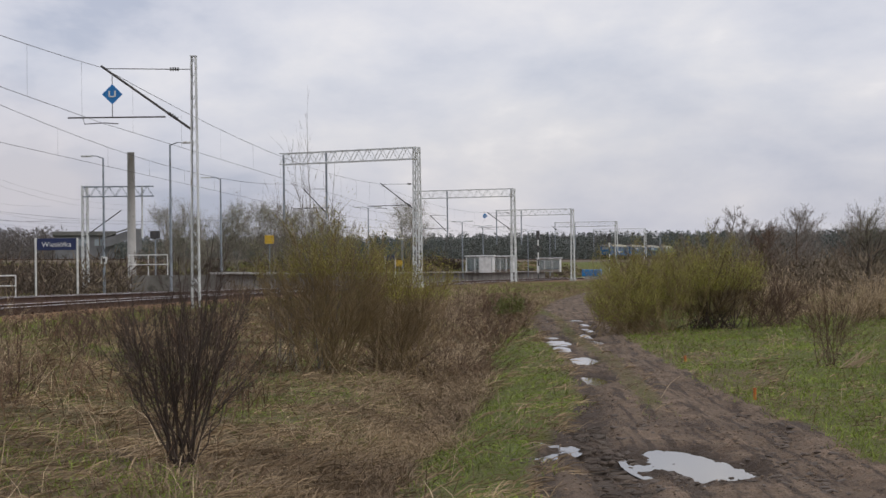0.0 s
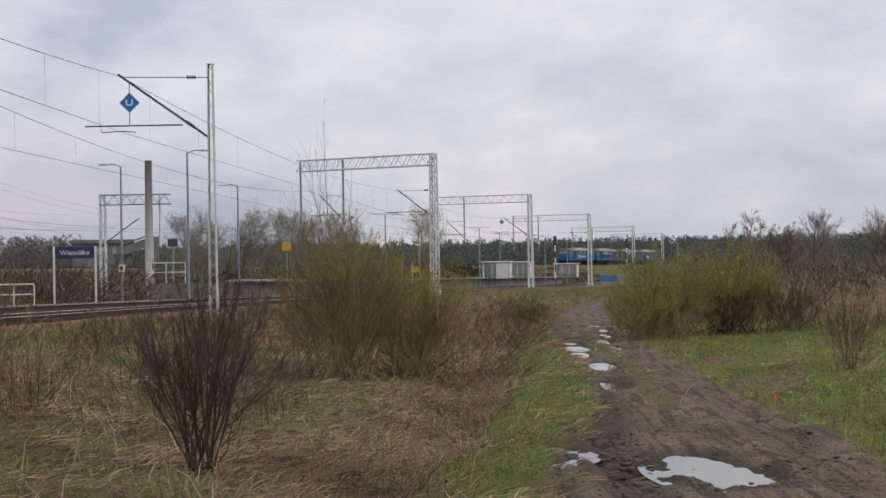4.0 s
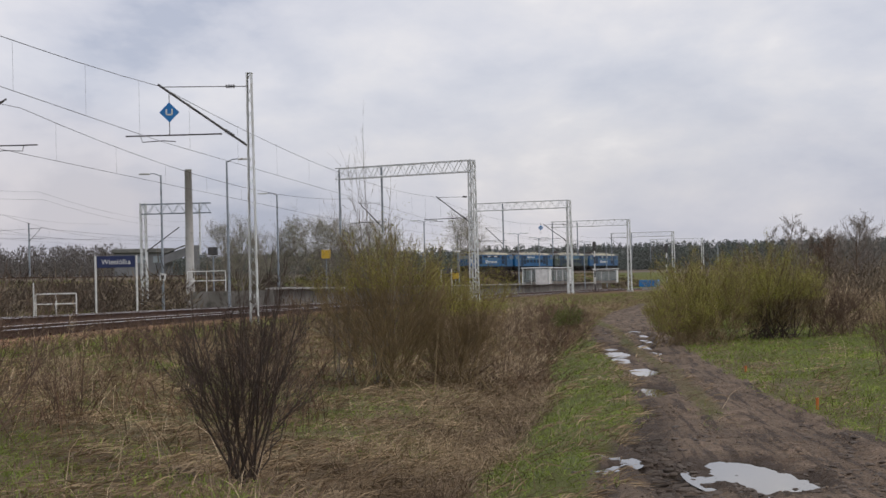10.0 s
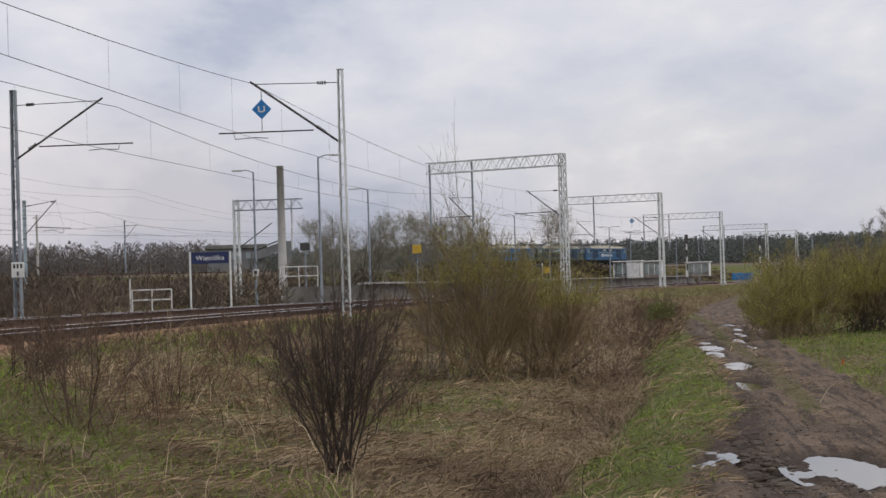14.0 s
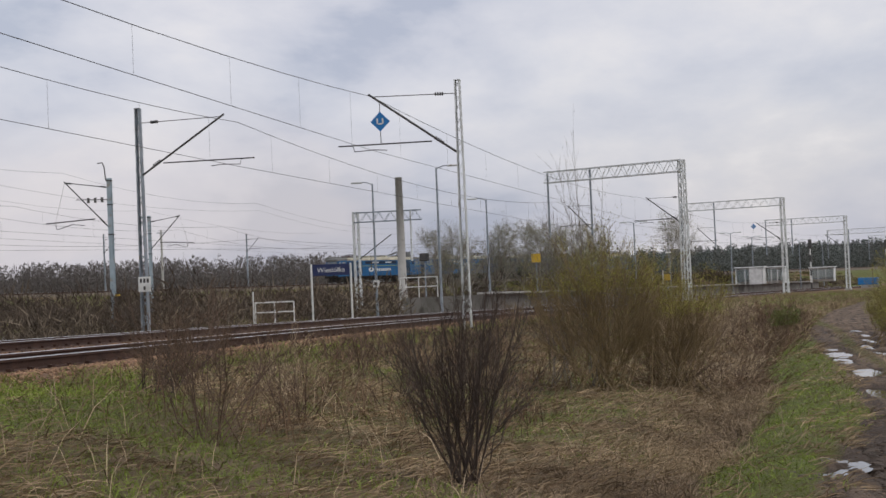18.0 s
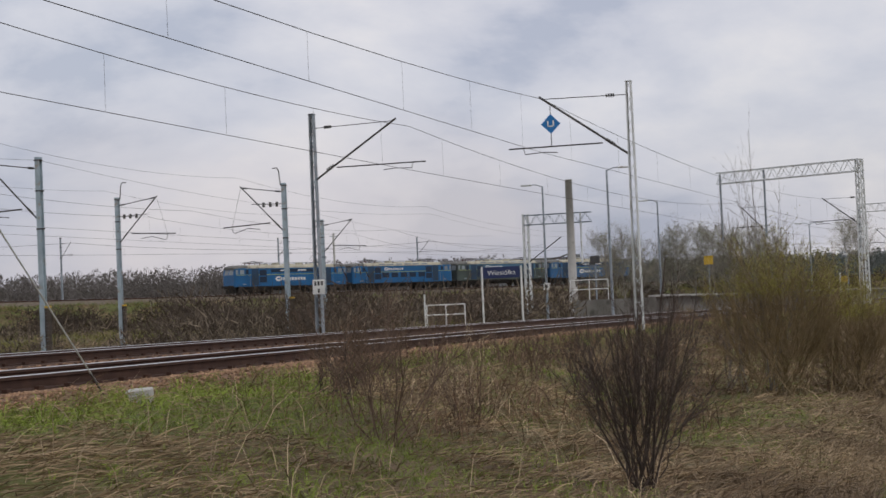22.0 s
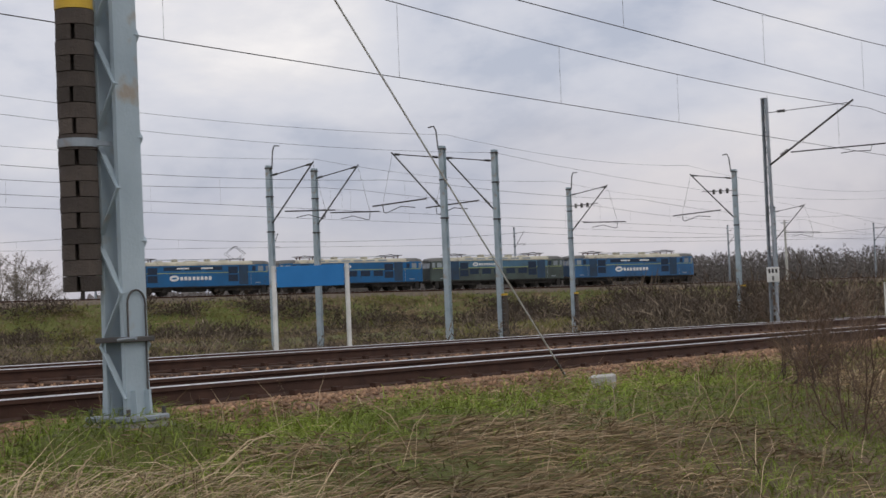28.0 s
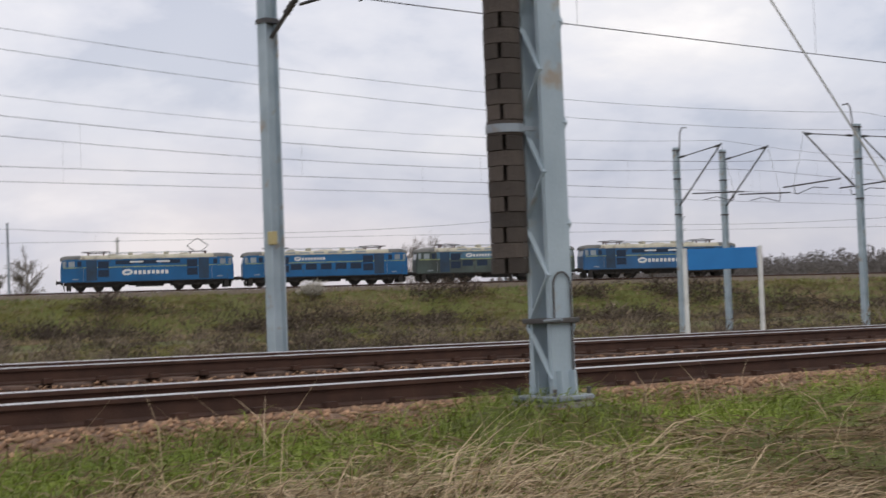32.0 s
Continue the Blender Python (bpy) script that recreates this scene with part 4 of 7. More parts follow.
cantilever(MAST_L, 2.75, float(rail_z(-34)) - 0.6)

GANTRIES = []
for gx, gy, turn in ((-1.70, 101.0, -26), (7.1, 152.0, -19), (17.35, 202.0, -16), (29.3, 255.0, -14), (41.0, 306.0, -13)):
    zr = float(rail_z(gy))
    z0 = zr - 0.08
    GANTRIES.append(gantry("white lattice gantry spanning the station tracks", gx, gy, z0, 9.46, 10.6, zr - z0, turn))

# other line's gantry beside the station
G0 = thing("catenary_gantry", "slim lattice gantry behind the station sign", "gantry", pose(-25.6, 108.0, -0.92))
for sx in (-1, 1):
    for sy in (-1, 1):
        part("leg_chord", Shape().bar((sx * 0.2, sy * 0.2, 0), (sx * 0.17, sy * 0.17, 8.4), 0.085, 0.085), "mast_white", G0)
for i in range(16):
    for sy in (-1, 1):
        sg = 1 if i % 2 else -1
        part("lacing_bar", Shape().bar((-sg * 0.19, sy * 0.19, i * 0.52), (sg * 0.19, sy * 0.19, i * 0.52 + 0.52), 0.06, 0.02), "mast_white", G0)
lattice_beam(G0, "beam", -0.1, 4.9, 7.6, 0.7, 0.4, "mast_grey")
part("hanging_post", Shape().tube([(4.1, 0, 8.3), (4.1, 0, 4.6)], 0.07, 8), "mast_white", G0)
part("strut", Shape().tube([(0.2, 0, 4.9), (2.6, 0, 6.6)], 0.04, 6), "dark_steel", G0)

# tensioning mast close to the lane, with its weights
def tension_mast():
    z = 1.08
    t = lattice_mast("tension_mast", "pale blue lattice mast on a concrete foot, paint peeling", -7.42, 7.01, z, 8.6, "mast_blue", 0, 0.21, 0.21, True)
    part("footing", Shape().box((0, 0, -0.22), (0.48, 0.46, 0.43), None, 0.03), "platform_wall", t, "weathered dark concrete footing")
    part("base_plate", Shape().box((0, 0, 0.02), (0.40, 0.38, 0.04), None, 0.01), "mast_grey", t)
    for sx in (-1, 1):
        for sy in (-1, 1):
            part("gusset", Shape().bar((sx * 0.12, sy * 0.06, 0.03), (sx * 0.108, sy * 0.06, 0.2), 0.02, 0.08), "mast_blue", t)
            part("anchor_bolt", Shape().tube([(sx * 0.17, sy * 0.16, 0.03), (sx * 0.17, sy * 0.16, 0.085)], 0.014, 8), "dark_steel", t)
    part("clamp_ring", Shape().box((0, 0, 0.53), (0.28, 0.27, 0.035), None, 0.005), "dark_steel", t)
    part("clamp_bolt", Shape().tube([(0.08, -0.14, 0.53), (0.24, -0.14, 0.54)], 0.012, 6), "mast_grey", t)
    part("earth_cable", Shape().tube([(0.118, 0.075, 0.04), (0.118, 0.075, 0.70)] + [(0.118, -0.005 + 0.08 * math.cos(a * 0.314), 0.76 + 0.09 * math.sin(a * 0.314)) for a in range(0, 11)] + [(0.118, -0.085, 0.66), (0.118, -0.085, 0.53)], 0.007, 6), "dark_steel", t)
    part("weight_guide", Shape().tube([(-0.07, -0.15, 0.9), (-0.07, -0.15, 4.6)], 0.012, 6), "white_paint", t, "white guide rod")
    return t


tension_mast()


def weight_stack():
    x, y, z0, n, h, r = -7.54, 6.77, 1.93, 18, 0.1013, 0.124
    t = thing("tension_weights", "stack of rusty slotted weights with a yellow top", "weights", pose(x, y, z0))
    ring = []
    for k in range(20):
        a = 2 * math.pi * (k + 0.9) / 21.0
        ring.append((r * math.cos(a), r * math.sin(a)))
    ring += [(r * 0.99, -0.013), (0.04, -0.013), (0.04, 0.013), (r * 0.99, 0.013)]
    def disc(hh):
        s = Shape()
        m = len(ring)
        s.v = [(px, py, 0.002) for px, py in ring] + [(px, py, hh - 0.003) for px, py in ring]
        for j in range(m):
            s.f.append((j, (j + 1) % m, m + (j + 1) % m, m + j))
        s.f += [tuple(reversed(range(m))), tuple(range(m, 2 * m))]
        s.mi = [0] * len(s.f)
        return s
    me = disc(h).mesh("weight", "weights")
    g = random.Random(3)
    for i in range(n):
        part("weight", me, None, t, "", pose(g.uniform(-0.004, 0.004), g.uniform(-0.004, 0.004), i * h, 0, 0, (-52 if i % 2 == 0 else 120) + g.uniform(-8, 8)))
    part("yellow_weight", disc(h), "yellow", t, "top weight painted yellow", pose(0, 0, n * h, 0, 0, 120))
    part("rod", Shape().tube([(0, 0, -0.05), (0, 0, 5.0)], 0.014, 6), "dark_steel", t)
    part("guide_clamp", Shape().tube([(0, 0, 0.93), (0, 0, 0.985)], r + 0.008, 18), "mast_grey", t, "pale steel guide clamp")
    part("clamp_arm", Shape().bar((0.1, 0.03, 0.957), (0.12, 0.17, 0.957), 0.03, 0.03), "mast_grey", t)


weight_stack()
GUY = thing("guy_wire", "taut steel guy wire anchored in the ballast", "guy wire", pose(-8.1, 14.14, 0.93))
part("wire", Shape().tube([(0, 0, 0), (0.65, -7.08, 5.47)], 0.009, 6), "mast_white", GUY)
part("anchor_rod", Shape().tube([(0, 0.1, -0.1), (0.02, -0.25, 0.19)], 0.012, 6), "dark_steel", GUY)
solo("concrete_block", Shape().box((0, 0, 0.06), (0.26, 0.28, 0.16), None, 0.012), "concrete", "small weathered concrete marker block in the grass", "block", "", "", pose(-7.84, 14.5, 0.77, 2, -3, 20))

# masts of the low line
LOW_MASTS = [(-36.2, 87.6, 1), (-49.3, 90.3, -1), (-39.0, 63.8, -1), (-39.6, 60.0, -1), (-50.2, 63.6, 1), (-50.5, 60.2, 1), (-50.0, 130.0, 1)]
LOW_WEIGHT = Shape().tube([(0, 0, 0), (0, 0, 0.165)], 0.16, 10).mesh("weight", "weights")
for i, (mx, my, d) in enumerate(LOW_MASTS):
    h = 10.15
    t = beam_mast("catenary_mast", "grey steel catenary mast of the low line", mx, my, -0.9, h, 0.26, "mast_blue")
    dd = 1 if mx < -45 else -1
    P = lambda q, z: (dd * q, 0, h + z)
    part("strut", Shape().tube([P(0.12, -3.0), P(2.95, -0.05)], 0.04, 7), "dark_steel", t)
    part("tie", Shape().tube([P(0.12, -0.55), P(2.85, -0.14)], 0.03, 6), "dark_steel", t)
    part("registration_bar", Shape().tube([P(1.0, -2.45), P(4.2, -2.6)], 0.04, 6), "dark_steel", t)
    part("steady_arm", Shape().tube([P(3.6, -2.58), P(3.55, -2.95), P(3.4, -2.98), P(2.5, -2.72), P(1.7, -2.82)], 0.022, 5), "dark_steel", t)
    part("hanger", Shape().tube([P(2.9, -0.1), P(3.6, -2.55)], 0.008, 4), "dark_steel", t)
    for q, z, sl in ((0.28, -0.52, 0.15), (0.4, -2.7, 1.04), (2.5, -0.2, 0.15)):
        ins = Shape()
        for k in range(4):
            ins.tube([P(q + k * 0.08, z + k * 0.08 * sl), P(q + k * 0.08 + 0.04, z + (k * 0.08 + 0.04) * sl)], 0.06, 8)
        part("insulator", ins, "dark_steel", t)
    if i in (0, 1, 3, 5):
        part("top_bracket", Shape().tube([(0, 0, h - 0.3), (dd * 0.22, 0, h - 0.1), (dd * 0.3, 0, h + 0.75), (dd * 0.42, 0, h + 0.98), (dd * 0.72, 0, h + 0.95)], 0.035, 6), "dark_steel", t)
    if i in (0, 1):
        for k in range(3):
            part("pulley", Shape().tube([P(0.5 + 0.45 * k, -1.45), P(0.5 + 0.45 * k, -1.15)], 0.09, 8), "dark_steel", t)
        part("tension_link", Shape().tube([P(0.1, -1.3), P(2.2, -1.22)], 0.025, 5), "dark_steel", t)
    if i in (0, 1, 2):
        for k in range(12):
            part("weight", LOW_WEIGHT, None, t, "", pose(0.3, -0.1, 0.8 + 0.175 * k))
        part("weight_cap", Shape().tube([(0.3, -0.1, 2.9), (0.3, -0.1, 3.0)], 0.165, 10), "yellow", t, "yellow cap")

# masts along the far bank
for s0 in (60, 118, 176, 236, 262, 296, 330, 352, 410, 470):
    bx, by, bz, bh = on_line(s0)
    ox, oy = math.cos(bh), -math.sin(bh)
    t = pole_mast("catenary_mast", "distant catenary mast on the far bank", bx - 2.9 * ox, by - 2.9 * oy, bz - 0.7, 8.4, 0.15, "mast_grey", "far bank masts")
    t.matrix_world = pose(bx - 2.9 * ox, by - 2.9 * oy, bz - 0.7, 0, 0, -math.degrees(bh))
    cantilever(t, 2.75, 0.7, 0.12, 0.4)


def catenary(name, label, supports, drop=5.5, r=0.009, sag=0.00032):
    """Messenger, contact wire and droppers over supports given as (x, y, contact height, messenger height)."""
    t = thing(name, label, "overhead wire", None, "overhead wires")
    cont, mess, drops = [], [], []
    for a, b in zip(supports, supports[1:]):
        L = math.hypot(b[0] - a[0], b[1] - a[1])
        q = min(1.15, L * L * sag)
        at = lambda u: [a[i] + (b[i] - a[i]) * u for i in range(4)]
        for i in range(14):
            x, y, zc, zm = at(i / 14)
            cont.append((x, y, zc))
            mess.append((x, y, zm - 4 * q * (i / 14) * (1 - i / 14)))
        k = max(2, int(L / drop))
        for i in range(k):
            u = (i + 0.5) / k
            x, y, zc, zm = at(u)
            drops.append(((x, y, zc), (x, y, zm - 4 * q * u * (1 - u))))
    x, y, zc, zm = supports[-1]
    cont.append((x, y, zc))
    mess.append((x, y, zm))
    part("contact_wire", Shape().tube(cont, r, 5), "wire", t)
    part("messenger_wire", Shape().tube(mess, r * 1.15, 5), "wire", t)
    for a, b in drops:
        part("dropper", Shape().tube([a, b], r * 0.4, 3, cap=False), "wire", t)
    return t


def sup(x0, ys):
    return [(x0 + float(bend(y)), y, float(rail_z(y)) + 5.4, float(rail_z(y)) + 7.0) for y in ys]


catenary("overhead_wire", "copper contact and carrier wires over the near track", [(-9.85, -90, 5.0, 6.6), (-9.85, -22, 5.15, 6.75), (-10.0, 44.7, 5.95, 7.6)] + sup(NEAR_X, [101, 152, 202, 255, 306]), r=0.0075, sag=0.00020)
catenary("overhead_wire", "copper contact and carrier wires over the far track", [(-15.45, -90, 5.5, 7.2), (-15.45, -34, 5.6, 7.3), (-15.4, 12.9, 5.69, 7.38), (-15.5, 48.6, 6.06, 7.55)] + sup(FAR_X, [101, 152, 202, 255, 306]), r=0.0085)
catenary("overhead_wire", "dark overhead wires of the low line", [(-42.5, y, 6.25, 7.85) for y in (-60, 18, 60.0, 63.8, 87.6, 128, 190)], r=0.0085, drop=8)
catenary("overhead_wire", "dark overhead wires of the low line", [(-47.2, y, 6.25, 7.85) for y in (-60, 20, 60.2, 63.6, 90.3, 130, 190)], r=0.0085, drop=8)
catenary("overhead_wire", "thin overhead wires above the far bank", [(on_line(q)[0], on_line(q)[1], on_line(q)[2] + 5.4, on_line(q)[2] + 6.9) for q in (-200, -130, -60, 0, 60, 118, 176, 236, 296, 352, 410, 470, 560)], r=0.016, drop=14)
feed = thing("feeder_wires", "thin feeder lines strung between mast tops", "overhead wire", None, "overhead wires")
for x, z, ys in ((-39.3, 9.75, (-60, 18, 60, 87.6, 128, 200)), (-50.2, 9.75, (-60, 20, 63.6, 90.3, 130, 200)), (-39.0, 9.1, (-60, 18, 63.8, 128, 200))):
    pts = []
    for y0, y1 in zip(ys, ys[1:]):
        for i in range(10):
            u = i / 10
            pts.append((x, y0 + (y1 - y0) * u, z - 0.9 * 4 * u * (1 - u) * min(1, (y1 - y0) / 60)))
    part("wire", Shape().tube(pts, 0.0075, 5), "wire", feed)

# ---- signs, rails and lamps ----
def text_mesh(body, size, mat):
    cu = bpy.data.curves.new("lettering", "FONT")
    cu.body, cu.size, cu.align_x, cu.align_y, cu.extrude = body, size, "CENTER", "CENTER", 0.004
    ob = bpy.data.objects.new("lettering", cu)
    scene.collection.objects.link(ob)
    me = bpy.data.meshes.new_from_object(ob.evaluated_get(bpy.context.evaluated_depsgraph_get()))
    bpy.data.objects.remove(ob)
    me.materials.clear()
    me.materials.append(MAT[mat])
    return me


def name_sign(x, y, z, turn, w, h, top, text=None, mat="navy", label=""):
    t = thing("station_sign", label, "sign", pose(x, y, z, 0, 0, turn), "station signs")
    part("board", Shape().box((0, 0, top - h / 2), (w, 0.04, h), None, 0.006), mat, t)
    for sx in (-1, 1):
        part("post", Shape().tube([(sx * (w / 2 + 0.06), 0, -0.3), (sx * (w / 2 + 0.06), 0, top + 0.02)], 0.05, 10), "white_paint", t, "white tubular post")
        for q in (0.18, 0.82):
            part("bracket", Shape().box((sx * (w / 2 + 0.01), 0, top - h * q), (0.05, 0.05, 0.03)), "mast_grey", t)
    if text:
        me = text_mesh(text, h * 0.62, "white_paint")
        part("lettering", me, None, t, "white lettering", pose(0, -0.024, top - h * 0.53, 90, 0, 0))
    return t


name_sign(-18.9, 73.8, 0.5, 15, 1.86, 0.57, 2.60, "Wiesi\u00f3\u0142ka", "navy", "navy station name board on two white posts")
name_sign(-5.0, 142.0, 0.55, 0, 0.85, 0.4, 1.75, None, "navy", "small navy board on white posts on the platform")
name_sign(-20.6, 25.6, 0.35, 38, 1.46, 0.45, 2.34, None, "sign_blue", "plain blue back of a board on two white posts")


def railing(x, y, z, turn, w, h, n):
    t = thing("railing", "white tubular handrail beside the track", "railing", pose(x, y, z, 0, 0, turn), "handrails")
    for i in range(n + 1):
        part("post", Shape().tube([(w * i / n, 0, -0.2), (w * i / n, 0, h)], 0.03, 8), "white_paint", t)
    for q in (1.0, 0.5):
        part("rail", Shape().tube([(0, 0, h * q), (w, 0, h * q)], 0.03, 8), "white_paint", t)


railing(-19.4, 62.4, 0.52, 18, 1.65, 0.85, 2)
railing(-18.95, 91.0, 1.2, 8, 2.3, 1.15, 2)
tall = thing("marker_post", "thin white marker post beside the handrail", "post", pose(-19.45, 62.3, 0.5))
part("shaft", Shape().tube([(0, 0, -0.2), (0, 0, 1.35)], 0.035, 8), "white_paint", tall)


def lamp(x, y, z, h, double=False, turn=0):
    t = thing("platform_lamp", "tall grey lamp post with a flat lantern", "lamp post", pose(x, y, z + float(drop(y)), 0, 0, turn), "platform lamps")
    part("post", Shape().tube([(0, 0, -0.3), (0, 0, h)], 0.085, 8, 0.05), "mast_grey", t)
    for d in ((-1, 1) if double else (-1,)):
        part("arm", Shape().tube([(0, 0, h - 0.05), (d * 0.35, 0, h + 0.1), (d * 0.7, 0, h + 0.12)], 0.03, 6), "mast_grey", t)
        part("lantern", Shape().box((d * 0.95, 0, h + 0.1), (0.65, 0.22, 0.1), None, 0.03), "mast_white", t)


for x, y, z, h, dbl, turn in ((-19.5, 86.8, 0.2, 7.75, 0, 0), (-14.6, 81, 0.4, 7.8, 0, 180), (-14.7, 100, 0.7, 6.7, 0, 0), (-7.0, 142, 0.6, 6.6, 1, 0), (2.3, 178, 0.6, 6.4, 1, 0), (5.2, 196, 0.6, 6.4, 1, 0), (12.5, 222, 0.6, 6.4, 1, 0), (28.9, 201, 0.0, 6.0, 0, 0), (33.5, 232, 0.0, 6.0, 0, 0), (17, 240, 0.6, 6.4, 1, 0)):
    lamp(x, y, z, h, dbl, turn)
plate = thing("notice_plate", "white notice plate on a lamp post", "sign", pose(-19.42, 86.5, 1.6))
part("plate", Shape().box((0, -0.1, 0.45), (0.36, 0.03, 0.42), Matrix.Rotation(0.15, 3, "Y"), 0.01), "white_paint", plate)
part("pictogram", Shape().box((0.0, -0.118, 0.45), (0.16, 0.01, 0.2)), "dark_steel", plate)
low_lamp = thing("platform_lamp", "short platform lamp with a small head", "lamp post", pose(-3.9, 146, 0.6))
part("post", Shape().tube([(0, 0, -0.2), (0, 0, 3.4)], 0.05, 8), "mast_grey", low_lamp)
part("lantern", Shape().box((-0.15, 0, 3.42), (0.5, 0.25, 0.12), None, 0.03), "white_paint", low_lamp)
for x, y, z, w in ((-4.2, 144, 1.35, 0.62), (-12.65, 110, 3.2, 0.66)):
    t = thing("yellow_board", "yellow information board on a post", "sign", pose(x, y, z))
    part("board", Shape().box((0, 0, 0.3), (w, 0.05, w * 0.95), None, 0.01), "yellow", t)
    part("post", Shape().tube([(0, 0.06, -z + 0.3), (0, 0.06, 0.5)], 0.04, 8), "mast_grey", t)
t = thing("concrete_pole", "tapered round concrete pole behind the platform end", "pole", pose(-20.83, 101, -0.3))
part("shaft", Shape().tube([(0, 0, -0.5), (0, 0, 9.6)], 0.32, 14, 0.24), "concrete", t, smooth=True)

for b0, d0, h0 in ((60.9, 262, 13.5), (61.6, 255, 9.5), (20.6, 300, 14.0)):
    t = thing("utility_pole", "distant concrete utility pole", "pole", pose(-d0 * math.sin(radians(b0)), d0 * math.cos(radians(b0)), -0.9), "utility poles")
    part("shaft", Shape().tube([(0, 0, 0), (0, 0, h0 + 2)], 0.3, 8, 0.2), "concrete", t)
    part("crossarm", Shape().box((0, 0, h0 + 1.4), (1.6, 0.15, 0.15)), "mast_grey", t)

# low works building far behind the sign
wb = thing("works_building", "long grey works building with a slanting conveyor roof", "building", pose(-330 * math.sin(radians(13.0)), 330 * math.cos(radians(13.0)), -1.0, 0, 0, 13))
part("wall", Shape().box((-2.0, 0, 4.5), (12.0, 9.0, 9.0)), "brick", wb)
part("roof", Shape().box((-2.0, 0, 9.5), (13.0, 10.0, 0.9), None, 0.1), "loco_cab_roof", wb, "dark slate roof")
part("conveyor", Shape().bar((2.0, -4.8, 7.4), (8.4, -4.8, 9.6), 2.0, 1.8), "brick", wb)
part("conveyor_roof", Shape().bar((1.8, -4.8, 8.7), (8.3, -4.8, 10.95), 2.2, 0.3), "loco_cab_roof", wb)
part("tower", Shape().box((8.4, -4.0, 5.2), (2.6, 4.0, 10.4)), "brick", wb)
for i in range(3):
    part("window", Shape().box((-6.0 + i * 3.6, -4.52, 7.6), (2.4, 0.08, 1.4)), "loco_glass", wb)
sb = thing("signal", "small dark signal head on a slim post", "signal", pose(-18.1, 95.0, 1.1))
part("post", Shape().tube([(0, 0, -0.3), (0, 0, 2.2)], 0.05, 8), "mast_grey", sb)
part("head", Shape().box((0, -0.08, 2.55), (0.62, 0.22, 0.5), None, 0.05), "dark_steel", sb)

# blue diamond sign hung from the first cantilever
dm = thing("diamond_sign", "blue diamond sign with a white pantograph mark", "sign", pose(-9.73, 44.6, 6.81))
r = 0.30
s = Shape()
s.v = [(0, -0.015, r), (r, -0.015, 0), (0, -0.015, -r), (-r, -0.015, 0), (0, 0.015, r), (r, 0.015, 0), (0, 0.015, -r), (-r, 0.015, 0)]
s.f = [(0, 3, 2, 1), (4, 5, 6, 7), (0, 1, 5, 4), (1, 2, 6, 5), (2, 3, 7, 6), (3, 0, 4, 7)]
s.mi = [0] * 6
part("panel", s, "sign_blue", dm)
mk = Shape()
mk.box((-0.085, -0.02, 0.015), (0.045, 0.008, 0.17)).box((0.085, -0.02, 0.015), (0.045, 0.008, 0.17)).box((0, -0.02, -0.07), (0.125, 0.008, 0.045))
part("mark", mk, "white_paint", dm, "white open-topped mark")
part("hanger", Shape().tube([(0, 0, -0.68), (0, 0, 0.55)], 0.012, 6), "dark_steel", dm)
dm2 = copy_thing(dm, pose(4.92, 176, 7.0))
MARK_B = thing("post_marker", "white kilometre plate with dark figures", "sign", pose(-18.85, 48.4, 2.0))
part("plate", Shape().box((0, -0.16, 0.25), (0.44, 0.02, 0.5), None, 0.006), "white_paint", MARK_B)
for i, (bx, bz) in enumerate(((-0.12, 0.37), (0, 0.37), (0.12, 0.37), (0, 0.12))):
    part("figure_bar", Shape().box((bx, -0.175, bz), (0.07, 0.008, 0.14)), "dark_steel", MARK_B)

# orange stake and blue sheet
st = thing("stake", "short orange marker stake in the grass", "stake", pose(3.84, 18.7, 0.0))
part("shaft", Shape().tube([(0, 0, -0.1), (0, 0, 0.13)], 0.02, 8), "orange", st)
part("cap", Shape().tube([(0, 0, 0.13), (0, 0, 0.14)], 0.024, 8), "orange", st)
copy_thing(st, pose(4.1, 25.7, -0.04))
bl = thing("blue_container", "low blue container beside the line", "container", pose(16.75, 170, -0.42, 0, 0, -12))
part("body", Shape().box((0, 0, 0.7), (2.1, 1.6, 0.75), None, 0.04), "sign_blue", bl)
part("base", Shape().box((0.2, 0, 0.16), (1.9, 1.4, 0.32), None, 0.03), "concrete", bl)

# ---- platform ----
def build_platform():
    t = thing("platform", "low concrete platform with a pale slab edge", "platform", None, "", "structure")
    pts = line_points(FAR_X, -1.75, 90, 246, 3.0)
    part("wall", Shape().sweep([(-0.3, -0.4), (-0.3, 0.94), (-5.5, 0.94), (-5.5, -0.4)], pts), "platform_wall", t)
    for a, b in zip(pts, pts[1:]):
        d = Vector(b) - Vector(a)
        m = Matrix.Translation(Vector(a)) @ Matrix.Rotation(math.atan2(d.y, d.x) - math.pi / 2, 4, "Z")
        part("edge_slab", Shape().box((-0.3, d.length / 2, 1.02), (0.95, d.length - 0.02, 0.12), None, 0.012), "platform", t, "", m)
    return t


build_platform()


